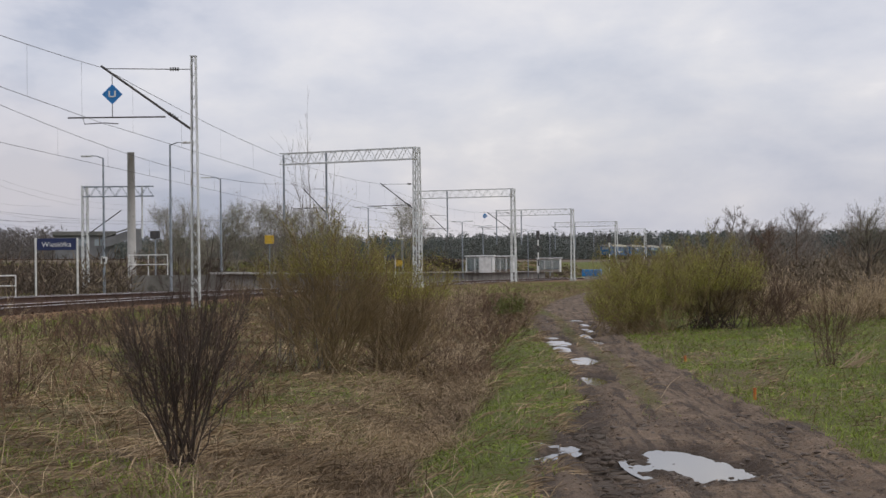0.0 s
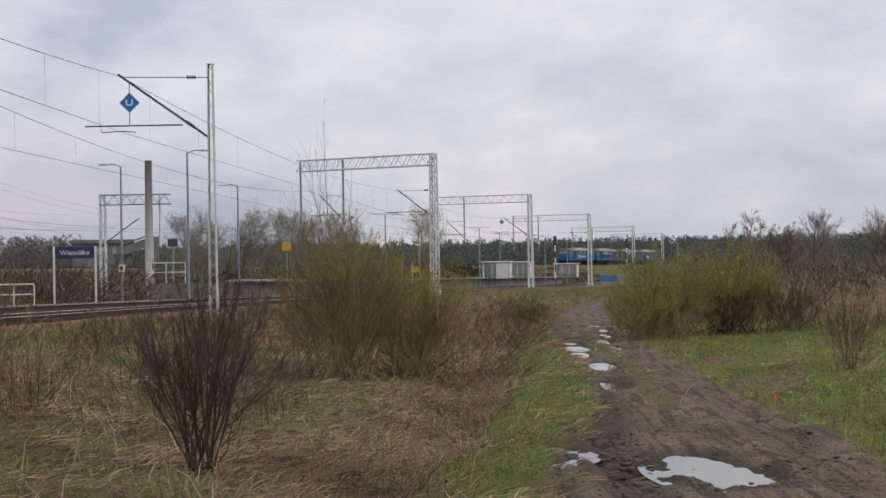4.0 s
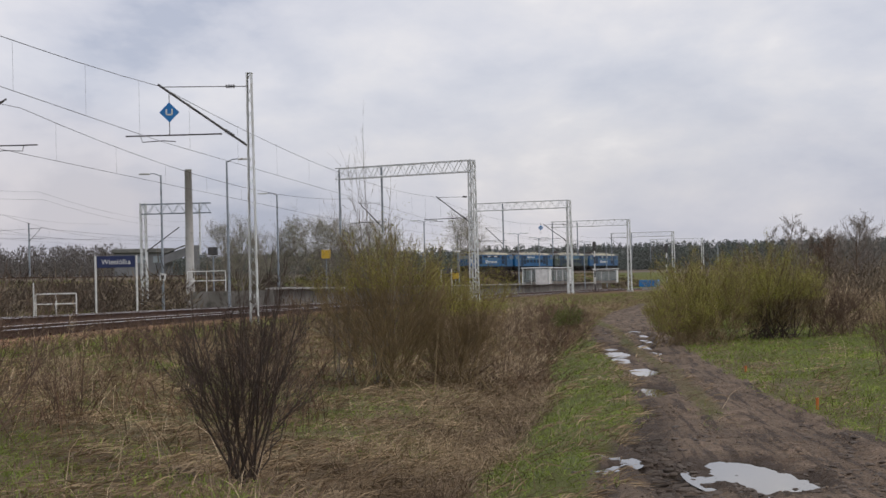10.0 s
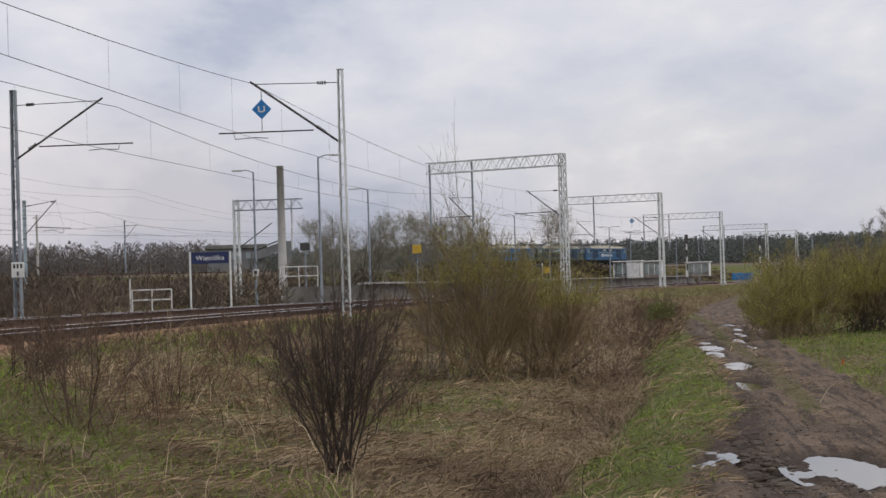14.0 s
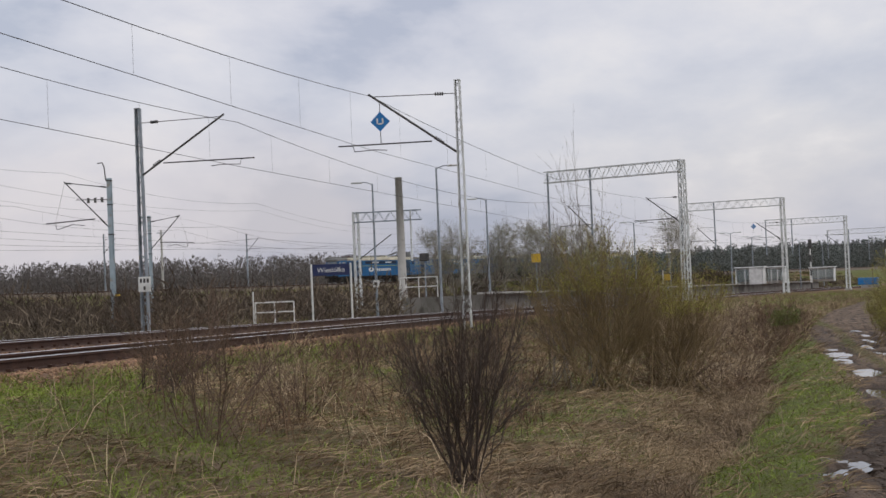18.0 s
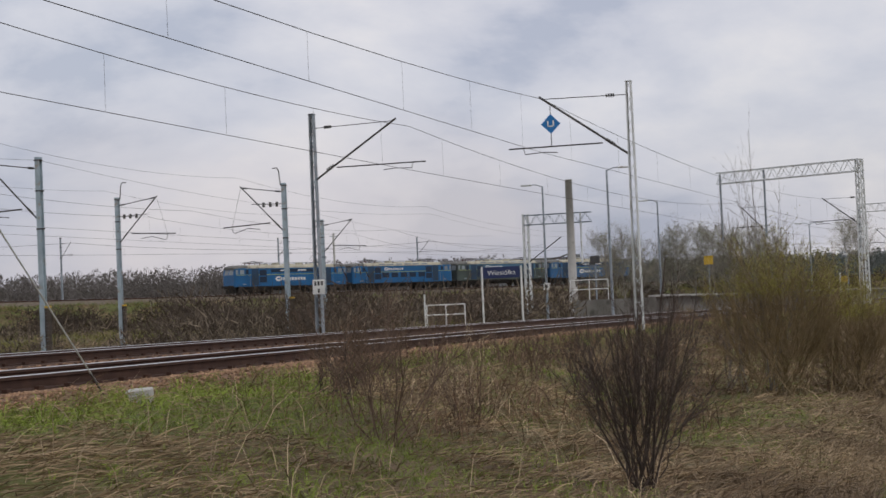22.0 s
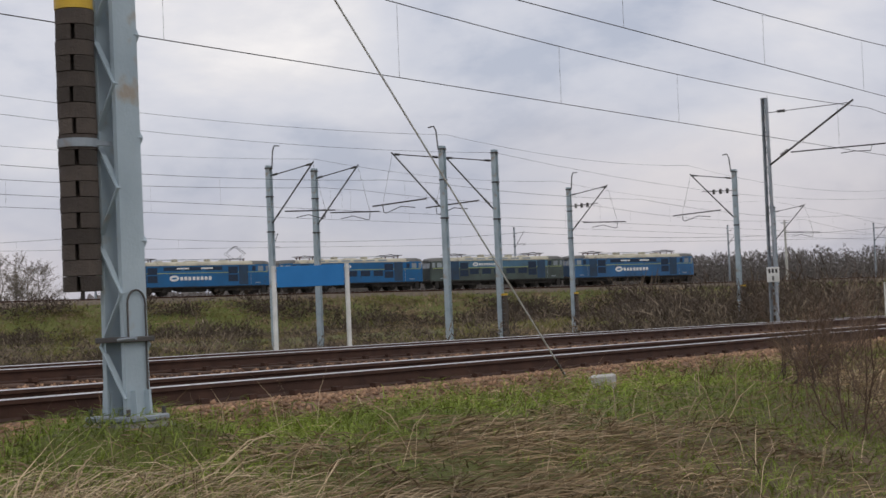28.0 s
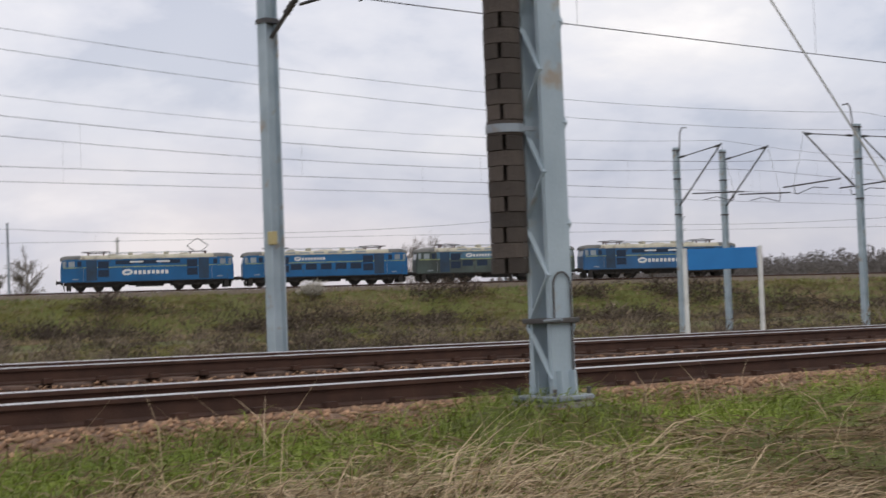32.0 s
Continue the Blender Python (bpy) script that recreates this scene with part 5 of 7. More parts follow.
def shelter(x, y, z, turn, w):
    t = thing("platform_shelter", "small pale waiting shelter with glass sides", "shelter", pose(x, y, z, 0, 0, turn), "platform shelters")
    part("roof", Shape().box((0, 0, 2.03), (w + 0.4, 1.9, 0.14), None, 0.03), "shelter", t)
    part("back_wall", Shape().box((0, 0.8, 0.95), (w, 0.06, 1.9)), "shelter", t)
    for i in range(4):
        q = -w / 2 + w * i / 3
        part("post", Shape().box((q, -0.75, 0.95), (0.09, 0.09, 1.9)), "shelter", t)
        if i < 3:
            part("pane", Shape().box((q + w / 6, -0.75, 1.05), (w / 3 - 0.12, 0.02, 1.4)), "glass", t)
    for sx in (-1, 1):
        part("side_panel", Shape().box((sx * w / 2, 0, 0.95), (0.06, 1.5, 1.8)), "shelter", t)
    part("bench", Shape().box((0, 0.5, 0.45), (w * 0.8, 0.4, 0.06)), "mast_grey", t)


DECK = lambda y: float(rail_z(y)) + 0.95
shelter(4.55, 184, DECK(184), -14, 3.2)
shelter(7.7, 190, DECK(190), -14, 2.3)
shelter(15.6, 222, DECK(222), -14, 3.3)
part("kiosk_wall", Shape().box((0.75, -0.82, 0.95), (1.5, 0.05, 1.9)), "white_paint", bpy.data.objects["platform_shelter"], "plain white front panel")
for k in range(12):
    y = 192 + k * 2.6
    t = thing("platform_fence", "white platform fence panel", "fence", pose(-17.2 + float(bend(y)) - 2.4, y, DECK(y), 0, 0, 77), "platform fence panels")
    for i in range(6):
        part("slat", Shape().box((i * 0.45 + 0.1, 0, 0.5), (0.2, 0.03, 1.0)), "white_paint", t)
    part("rail", Shape().box((1.25, 0.03, 1.0), (2.5, 0.03, 0.08)), "white_paint", t)
for x, y, h in ((22.6, 205, 5.0), (12.6, 200, 5.4)):
    t = thing("signal", "dark railway signal on a striped post", "signal", pose(x, y, float(drop(y))))
    for i in range(6):
        part("post_section", Shape().tube([(0, 0, i * h / 6), (0, 0, (i + 1) * h / 6)], 0.09, 8), "white_paint" if i % 2 else "dark_steel", t)
    part("head", Shape().box((0, -0.1, h + 0.5), (0.45, 0.25, 1.2), None, 0.05), "dark_steel", t)


# ---- locomotives ----
def locomotive(label, paint, style, panto_up):
    t = thing("locomotive", label, "locomotive", None, "locomotives")
    # lower front leans back above the waist
    st = [(-9.12, 1.30, 1.04, 2.45, 2.52), (-8.96, 1.42, 1.02, 3.30, 3.36), (-8.6, 1.47, 1.0, 3.40, 3.46), (-7.45, 1.47, 1.0, 3.40, 3.46), (7.45, 1.47, 1.0, 3.40, 3.46), (8.6, 1.47, 1.0, 3.40, 3.46), (8.96, 1.42, 1.02, 3.30, 3.36), (9.12, 1.30, 1.04, 2.45, 2.52)]
    b = Shape()
    for x, w, zb, zs, zt in st:
        b.v += [(x, w, zb), (x, w, zs), (x, w - 0.05, zt), (x, -w + 0.05, zt), (x, -w, zs), (x, -w, zb)]
    for i in range(7):
        for j in range(6):
            b.f.append((i * 6 + j, i * 6 + (j + 1) % 6, (i + 1) * 6 + (j + 1) % 6, (i + 1) * 6 + j))
            b.mi.append(0)
    b.f += [tuple(range(5, -1, -1)), tuple(range(42, 48))]
    b.mi += [0, 0]
    body = part("body", b, [paint], t)

    def roof_shell(rows):
        r = Shape()
        for x, w, z0, z1 in rows:
            r.v += [(x, w, z0), (x, w - 0.06, z0 + (z1 - z0) * 0.45), (x, w - 0.22, z0 + (z1 - z0) * 0.85), (x, w - 0.6, z1), (x, -w + 0.6, z1), (x, -w + 0.22, z0 + (z1 - z0) * 0.85), (x, -w + 0.06, z0 + (z1 - z0) * 0.45), (x, -w, z0)]
        for i in range(len(rows) - 1):
            for j in range(8):
                r.f.append((i * 8 + j, i * 8 + (j + 1) % 8, i * 8 + 8 + (j + 1) % 8, i * 8 + 8 + j))
        m = 8 * (len(rows) - 1)
        r.f += [tuple(range(7, -1, -1)), tuple(range(m, m + 8))]
        r.mi = [0] * len(r.f)
        return r

    part("roof", roof_shell([(-7.0, 1.46, 3.462, 3.86), (7.0, 1.46, 3.462, 3.86)]), "loco_roof", t, "dusty cream roof")
    for c in (-1, 1):
        rows = [(c * 7.02, 1.47, 3.462, 3.88), (c * 8.5, 1.46, 3.44, 3.86), (c * 9.0, 1.38, 3.36, 3.74), (c * 9.16, 1.26, 3.32, 3.56)]
        part("cab_roof", roof_shell(rows if c > 0 else rows[::-1]), "loco_cab_roof", t, "sooty grey cab roof")
    for sd in (-1, 1):
        y = sd * 1.475
        if paint == "loco_green":
            part("upper_band", Shape().box((0, y - sd * 0.002, 2.98), (13.6, 0.012, 0.76)), "loco_steel_blue", t, "steel blue upper side")
        part("stripe", Shape().box((0, y, 2.56), (17.6, 0.014, 0.075)), "stripe", t, "thin yellow-green stripe")
        part("skirt", Shape().box((0, y - sd * 0.02, 0.98), (17.0, 0.03, 0.16)), "loco_dark", t)
        part("gutter", Shape().box((0, y, 3.43), (14.6, 0.05, 0.05)), "loco_roof", t)
        for c in (-1, 1):
            part("cab_side_window", Shape().box((c * 7.95, y, 2.95), (0.62, 0.016, 0.56), None, 0.006), "loco_glass", t, "pale cab window")
            part("quarter_window", Shape().box((c * 8.68, y - sd * 0.03, 2.95), (0.42, 0.05, 0.6)), "loco_glass", t)
            part("cab_door", Shape().box((c * 7.15, y, 2.2), (0.66, 0.014, 2.2)), paint, t)
            part("door_window", Shape().box((c * 7.15, y + sd * 0.006, 2.95), (0.42, 0.014, 0.55)), "loco_grille", t)
            part("handrail", Shape().tube([(c * 6.75, y + sd * 0.05, 1.1), (c * 6.75, y + sd * 0.05, 2.4)], 0.018, 6), "mast_grey", t)
            part("number_bar", Shape().box((c * 7.6, y + sd * 0.01, 1.34), (0.6, 0.014, 0.1)), "mast_grey", t)
            for q in range(2):
                part("grille", Shape().box((c * 4.67, y, 1.92 + q * 0.9), (1.12, 0.018, 0.78), None, 0.006), "loco_grille", t)
            part("side_panel", Shape().box((c * 5.9, y, 2.25), (1.1, 0.016, 2.2)), "loco_dirty", t)
        if style == "long":
            for q in range(5):
                part("lower_grille", Shape().box((-3.3 + q * 1.65, y, 2.1), (1.2, 0.018, 0.66), None, 0.006), "loco_grille", t)
            for q in range(6):
                part("roof_window", Shape().box((-3.9 + q * 1.56, sd * 1.38, 3.62), (1.1, 0.1, 0.17), Matrix.Rotation(sd * 0.3, 3, "X")), "loco_glass", t)
            lx, lz, k = 1.6 * sd, 2.98, 0.78
        else:
            for q in range(3):
                part("upper_grille", Shape().box((-2.4 + q * 2.4, y, 3.05), (2.0, 0.018, 0.42), None, 0.006), "loco_grille", t)
            for q in (-1.6, 1.2):
                part("number_bar", Shape().box((q, y + sd * 0.012, 3.08), (1.4, 0.014, 0.17)), "white_paint", t)
            lx, lz, k = 0.0, 1.98, 1.12
        # freight company's mark as plain shapes
        n = 18
        for e, r in ((1, 0.0), (0, 0.0)):
            mk = Shape()
            ex, hh = (0.52, 0.31) if e else (0.30, 0.09)
            tilt = 0.35
            pts = []
            for i in range(n):
                a = 2 * math.pi * i / n
                px, pz = ex * math.cos(a), hh * math.sin(a)
                pts.append((lx + sd * 1.95 * k + (px * math.cos(tilt) + pz * math.sin(tilt)) * k, y + sd * (0.011 if e else 0.016), lz + (pz * math.cos(tilt) - px * math.sin(tilt) * 0.4 * sd) * k))
            mk.face(pts if sd < 0 else pts[::-1])
            part("emblem", mk, "white_paint" if e else "loco_blue", t, "plain white emblem" if e else "blue bar across the emblem")
        for i in range(8):
            part("letter_bar", Shape().box((lx + sd * (1.2 - i * 0.42) * k, y + sd * 0.006, lz - 0.03), (0.29 * k, 0.014, 0.36 * k)), "white_paint", t)
    for c in (-1, 1):
        for sy in (-0.62, 0.62):
            w = Shape().box((c * 9.03, sy * 0.9, 2.93), (0.05, 0.95, 0.7), Matrix.Rotation(c * -0.19, 3, "Y"), 0.02)
            part("windscreen", w, "loco_glass", t, "pale windscreen")
            part("headlight", Shape().tube([(c * 9.0, sy * 1.3, 1.75), (c * 9.1, sy * 1.3, 1.75)], 0.13, 10), "loco_glass", t, "round headlight")
            part("buffer", Shape().tube([(c * 9.0, sy * 1.41, 1.05), (c * 9.5, sy * 1.41, 1.05), (c * 9.52, sy * 1.41, 1.05), (c * 9.61, sy * 1.41, 1.05)], 0.13, 10, 0.23), "loco_dark", t)
        part("buffer_beam", Shape().box((c * 9.0, 0, 1.0), (0.25, 2.6, 0.45), None, 0.03), "loco_dark", t)
        part("snow_plough", Shape().box((c * 8.8, 0, 0.45), (0.12, 2.4, 0.5), Matrix.Rotation(c * 0.25, 3, "Y")), "loco_dark", t)
        part("coupling", Shape().tube([(c * 9.1, 0, 1.02), (c * 9.66, 0, 0.98)], 0.06, 6), "loco_dark", t)
        bg = part("bogie", Shape().box((c * 5.2, 0, 0.78), (5.6, 2.3, 0.34), None, 0.05), "loco_dark", t)
        for sy in (-1, 1):
            part("side_frame", Shape().box((c * 5.2, sy * 1.12, 0.72), (5.5, 0.18, 0.5), None, 0.05), "loco_dark", bg)
        for q in (-1.9, 0, 1.9):
            for sy in (-0.78, 0.78):
                part("wheel", Shape().tube([(c * 5.2 + q, sy - 0.07, 0.56), (c * 5.2 + q, sy + 0.07, 0.56)], 0.56, 20), "loco_dark", bg)
            for sy in (-1.2, 1.2):
                part("axle_box", Shape().box((c * 5.2 + q, sy, 0.56), (0.36, 0.2, 0.36), None, 0.04), "loco_dark", bg)
    part("main_sill", Shape().box((0, 0, 0.86), (17.6, 2.0, 0.36)), "loco_dark", t)
    part("battery_box", Shape().box((-0.2, 0, 0.72), (2.9, 2.2, 0.55), None, 0.05), "loco_dark", t)
    for c in (-1, 1):
        for sy in (-1, 1):
            part("cab_step", Shape().box((c * 8.3, sy * 1.3, 0.55), (0.5, 0.2, 0.8), None, 0.03), "loco_dark", t)
            part("sand_box", Shape().box((c * 3.0, sy * 1.15, 0.85), (0.7, 0.3, 0.5), None, 0.03), "loco_dark", t)
    part("air_tank", Shape().tube([(1.2, 0.7, 0.75), (2.1, 0.7, 0.75)], 0.2, 10), "loco_dark", t)
    # roof gear
    for i, (bw, bt) in enumerate(((0.9, 0.14), (0.5, 0.3), (1.4, 0.12), (0.5, 0.34), (0.8, 0.14))):
        part("roof_box", Shape().box((-3.9 + i * 1.9, 0.2, 3.85 + bt / 2), (bw, 1.1, bt), None, 0.04), "loco_roof", t)
    for sy in (-0.9, 0.9):
        part("roof_rail", Shape().tube([(-6.0, sy, 4.12), (6.0, sy, 4.12)], 0.022, 5), "mast_grey", t)
        for i in range(7):
            part("roof_rail_post", Shape().tube([(-6 + 2 * i, sy, 3.8), (-6 + 2 * i, sy, 4.12)], 0.02, 5), "mast_grey", t)
    for c in (-1, 1):
        x = c * 5.4
        up = panto_up and c < 0
        pf = part("pantograph", Shape().box((x, 0, 4.12), (1.9, 1.5, 0.06), None, 0.01), "dark_steel" if up else "panto", t)
        for sx in (-1, 1):
            for sy in (-1, 1):
                part("insulator", Shape().tube([(x + sx * 0.8, sy * 0.6, 3.82), (x + sx * 0.8, sy * 0.6, 4.1)], 0.07, 6), "panto", pf)
        hz, kx, kz = (1.35, 1.15, 0.6) if up else (0.16, 1.5, 0.10)
        for sy in (-0.55, 0.55):
            for sx in (-1, 1):
                part("arm", Shape().tube([(x + sx * 0.35, sy, 4.14), (x + sx * kx, sy * 0.8, 4.14 + kz), (x + sx * 0.12, sy * 0.7, 4.14 + hz)], 0.03, 5), "dark_steel", pf)
        part("collector", Shape().tube([(x, -0.95, 4.1 + hz), (x, -0.7, 4.2 + hz), (x, 0.7, 4.2 + hz), (x, 0.95, 4.1 + hz)], 0.035, 5), "dark_steel", pf)
    return t


TRAIN = [
    locomotive("bright blue electric locomotive with cream roof, one pantograph raised", "loco_blue", "short", True),
    locomotive("blue electric locomotive with a row of lower grilles", "loco_blue", "long", False),
    locomotive("grimy green electric locomotive with red-brown pantographs", "loco_green", "long", False),
    locomotive("faded blue electric locomotive with cream roof", "loco_blue_dull", "short", False),
]


def motions():
    for i, ob in enumerate(TRAIN):
        rows = []
        for k in range(0, 33):
            head = 12.2398 * k + 0.3954 * (k / 16 - 1) * k
            bx, by, bz, bh = on_line(head - 9.62 - 20.3 * i)
            ax, ay, az, ah = on_line(head - 9.62 - 20.3 * i - 6)
            cx, cy, cz, ch = on_line(head - 9.62 - 20.3 * i + 6)
            rows.append((float(k), pose(bx, by, bz, 0, -math.degrees(math.atan2(cz - az, 12 * FAR_SCALE)), math.degrees(math.atan2(cy - ay, cx - ax)))))
        walk(ob, rows)



# ---- plants ----
def tri_mesh(name, base, tip, width, mat, rng):
    """Thin blades as one triangle each, from base to tip."""
    n = len(base)
    d = tip - base
    side = np.cross(d, rng.normal(size=(n, 3)))
    side /= np.linalg.norm(side, axis=1)[:, None] + 1e-9
    w = np.asarray(width).reshape(-1, 1) * 0.5
    v = np.stack([base - side * w, base + side * w, tip], 1).reshape(-1, 3)
    return raw_mesh(name, v, np.arange(3 * n).reshape(-1, 3), mat)


def blade_mesh(name, base, bend_p, tip, width, mat, rng):
    """Bent blades: a quad to the bend and a triangle to the tip, as three triangles."""
    n = len(base)
    d = tip - base
    side = np.cross(d, rng.normal(size=(n, 3)))
    side /= np.linalg.norm(side, axis=1)[:, None] + 1e-9
    w = np.asarray(width).reshape(-1, 1) * 0.5
    v = np.stack([base - side * w, base + side * w, bend_p + side * w * 0.8, bend_p - side * w * 0.8, tip], 1).reshape(-1, 3)
    i = 5 * np.arange(n)[:, None]
    f = np.concatenate([i + np.array([[0, 1, 2]]), i + np.array([[0, 2, 3]]), i + np.array([[3, 2, 4]])], 1).reshape(-1, 3)
    return raw_mesh(name, v, f, mat)


def scatter(rng, n, x0, x1, y0, y1, keep):
    """Points over a field, denser towards the lane's viewpoint."""
    y = y0 * (y1 / y0) ** rng.random(n)
    x = rng.uniform(x0, x1, n)
    seen = np.abs(np.degrees(np.arctan2(-x, y)) - 22) < 46
    m = (keep(x, y) > rng.random(n)) & seen & (np.hypot(x, y) > 5.2)
    return x[m], y[m]


def not_lane(x, y):
    u = lane_u(x, y) + 0.12 * wave(x, y, 25, 1.1)
    m = (np.abs(u) > 0.97 + 0.16 * wave(x, y, 21, 0.5)) * 1.0
    a, c = rut_x(y)
    m = np.maximum(m, 0.12 * (np.abs(x - (a + c) / 2) < 0.26) * (y > 16.5))
    for px, py, w, l, dep in PUDDLES:
        m = m * ((((x - px) / (w * 1.35)) ** 2 + ((y - py) / (l * 1.3)) ** 2) > 1)
    return m


def ditch_x(y):
    return -0.85 + 0.075 * (y - 11)


def greenness(x, y):
    u = x - bend(y)
    l, r = lane_edges(y)
    g = 0.26 + 1.0 * wave(x, y, 11, 1.5) + 0.6 * wave(x, y, 17, 0.55)
    g = g + 0.25 * smooth(-2.5, -5.0, u) * smooth(26, 16, y)
    g = g - 0.25 * np.exp(-((x - ditch_x(y)) / 0.9) ** 2)
    g = g - 0.45 * smooth(9.5, 6.5, np.hypot(x, y)) * smooth(-2.0, -3.5, x) * smooth(-7.0, -6.2, u)
    g = g + 1.0 * np.exp(-((x - l + 0.75) / 0.8) ** 2) + 0.9 * np.exp(-((u + 7.6) / 0.75) ** 2)
    g = np.where(x > r - 0.1, 0.70 + 0.5 * wave(x, y, 19, 1.6) + 0.25 * wave(x, y, 18, 0.6), g)
    return np.clip(g, 0.03, 0.97)


def stand(name, rng, x, y, ln, el, droop, wd, mat, label, category, a=None, lift=0.0):
    """One sheet of bent blades rooted at x, y."""
    n = len(x)
    z = ground_z(x, y)
    a = rng.uniform(0, 6.28, n) if a is None else a
    base = np.stack([x, y, z - 0.01 + lift], 1)
    d = np.stack([np.cos(a) * np.cos(el), np.sin(a) * np.cos(el), np.sin(el)], 1)
    mid = base + d * (ln * 0.58)[:, None]
    tip = base + d * ln[:, None] + np.stack([np.cos(a) * 0.25 * ln, np.sin(a) * 0.25 * ln, -droop * ln], 1)
    tip[:, 2] = np.maximum(tip[:, 2], z + 0.008)
    tagged(new(name, blade_mesh(name, base, mid, tip, wd, mat, rng)), label, category, kind="stuff")


def build_grass():
    rng = np.random.default_rng(31)
    field = lambda x, y: not_lane(x, y) * (x - bend(y) > -8.1 + 0.16 * wave(x, y, 23, 0.5))
    tuft = lambda x, y: wave(x, y, 47, 0.4) + 0.5 * wave(x, y, 49, 1.3)
    # lying dead grass in tufted swirls
    x, y = scatter(rng, 500000, -8.5, 13, 2.0, 62, lambda x, y: field(x, y) * (1.0 - 0.9 * greenness(x, y)) * np.where(x > lane_edges(y)[1], 0.8, 1.0) * (0.42 + 0.58 * (tuft(x, y) > -0.05)))
    n = len(x)
    a = 2.2 * wave(x, y, 41, 1.6) + 1.6 * wave(x, y, 43, 0.45) + rng.normal(0, 0.6, n)
    stand("dead_grass", rng, x, y, rng.uniform(0.08, 0.32, n) * np.where(x > lane_x(y), 0.45, 1.0), np.abs(rng.normal(0.20, 0.22, n)), 0.28 * rng.random(n), rng.uniform(0.004, 0.010, n) * (1 + y / 45), "grass_dead", "matted tan dead grass lying over the field", "grass", a, np.maximum(wave(x, y, 47, 0.4), 0) * 0.26 * rng.random(n))
    # young green grass
    x, y = scatter(rng, 470000, -8.5, 14, 2.0, 66, lambda x, y: field(x, y) * greenness(x, y) ** 1.2)
    n = len(x)
    tall = np.where(x > lane_edges(y)[1], 0.95, np.where(x > lane_edges(y)[0] - 2.2, 0.62, 1.0)) + 0.6 * np.clip(wave(x, y, 27, 0.4), 0, 1) + 0.75 * np.exp(-((x - bend(y) + 7.8) / 0.5) ** 2)
    stand("green_grass", rng, x, y, rng.uniform(0.05, 0.17, n) * tall, rng.uniform(0.6, 1.4, n), 0.3 * np.ones(n), rng.uniform(0.0035, 0.0075, n) * (1 + y / 60), "grass_green", "fresh green spring grass growing through the old", "grass")
    # rank dead grass along the ditch and on the slope behind
    y = 9 * (48 / 9) ** rng.random(34000)
    x = ditch_x(y) + rng.normal(0.1, 0.65, len(y))
    m = (not_lane(x, y) > 0.5) & (x < lane_edges(y)[0] - 1.35 + 0.4 * wave(x, y, 26, 0.6))
    x, y = x[m], y[m]
    n = len(x)
    stand("ditch_grass", rng, x, y, rng.uniform(0.12, 0.42, n), np.abs(rng.normal(0.65, 0.4, n)), 0.35 * rng.random(n), rng.uniform(0.004, 0.008, n) * (1 + y / 50), "grass_ditch", "tall brown dead grass leaning over the ditch", "grass")
    # grass round the lane's far end
    y = 44 * (120 / 44) ** rng.random(120000)
    x = rng.uniform(-6, 22, len(y)) + bend(y) * 0.6
    m = (not_lane(x, y) > 0.5) & (x - bend(y) > -7.6)
    x, y = x[m], y[m]
    for k, mat, label in ((0, "grass_dead", "pale dead grass round the lane's far end"), (1, "grass_green", "green grass round the lane's far end"), (2, "grass_ditch", "brown weeds round the lane's far end")):
        q = wave(x, y, 33, 3.0) + 0.3 * rng.normal(size=len(x))
        m = (q < -0.25, (q >= 0.3), (q >= -0.25) & (q < 0.3))[k]
        n = int(m.sum())
        stand("far_grass", rng, x[m], y[m], rng.uniform(0.2, 0.55, n), rng.uniform(0.5, 1.4, n), 0.3 * np.ones(n), rng.uniform(0.008, 0.022, n), mat, label, "grass")
    # brown weeds in front of the bank
    x, y = rng.uniform(-7.4, -2.2, 3600), 14.5 * (36 / 14.5) ** rng.random(3600)
    m = (wave(x, y, 71, 1.3) + 0.25 * rng.normal(size=3600) > 0.0) & (x - bend(y) > -7.6)
    x, y = x[m], y[m]
    n = len(x)
    stand("bank_weeds", rng, x, y, rng.uniform(0.2, 0.75, n), rng.uniform(0.8, 1.5, n), 0.1 * rng.random(n), rng.uniform(0.005, 0.010, n) * (1 + y / 60), "weed", "dark brown dead weeds below the railway bank", "weeds")
    # tall dry stalks and brown weeds
    for name, mat, cnt, lo, hi, label in (("dry_stalks", "stalk", 7000, 0.2, 0.6, "tall pale dry stalks standing in the grass"), ("brown_weeds", "weed", 15000, 0.12, 0.42, "dark brown dead weeds and bramble stems")):
        x, y = scatter(rng, cnt, -7.8, 12, 2.5, 60, lambda x, y: field(x, y) * np.where(x > lane_x(y) - 2.4, 0.08, 0.3 + 0.7 * (wave(x, y, 53 if mat == "stalk" else 59, 1.6) > 0.05)) * np.where(x - bend(y) < -6.4, 0.35, 1))
        n = len(x)
        stand(name, rng, x, y, rng.uniform(lo, hi, n), rng.uniform(0.8, 1.5, n), 0.1 * rng.random(n), rng.uniform(0.004, 0.009, n), mat, label, "weeds")
    # long bent straw lying in clumps
    n = 13000
    b, d = np.radians(rng.uniform(20, 67, n)), rng.uniform(5.3, 9.5, n)
    x, y = -d * np.sin(b), d * np.cos(b)
    keep = (wave(x, y, 35, 0.8) + 0.2 * rng.normal(size=n) + 0.35 * smooth(-4.2, -5.2, x) > 0.08) & (x - bend(y) > -6.7)
    x, y = x[keep], y[keep]
    n = len(x)
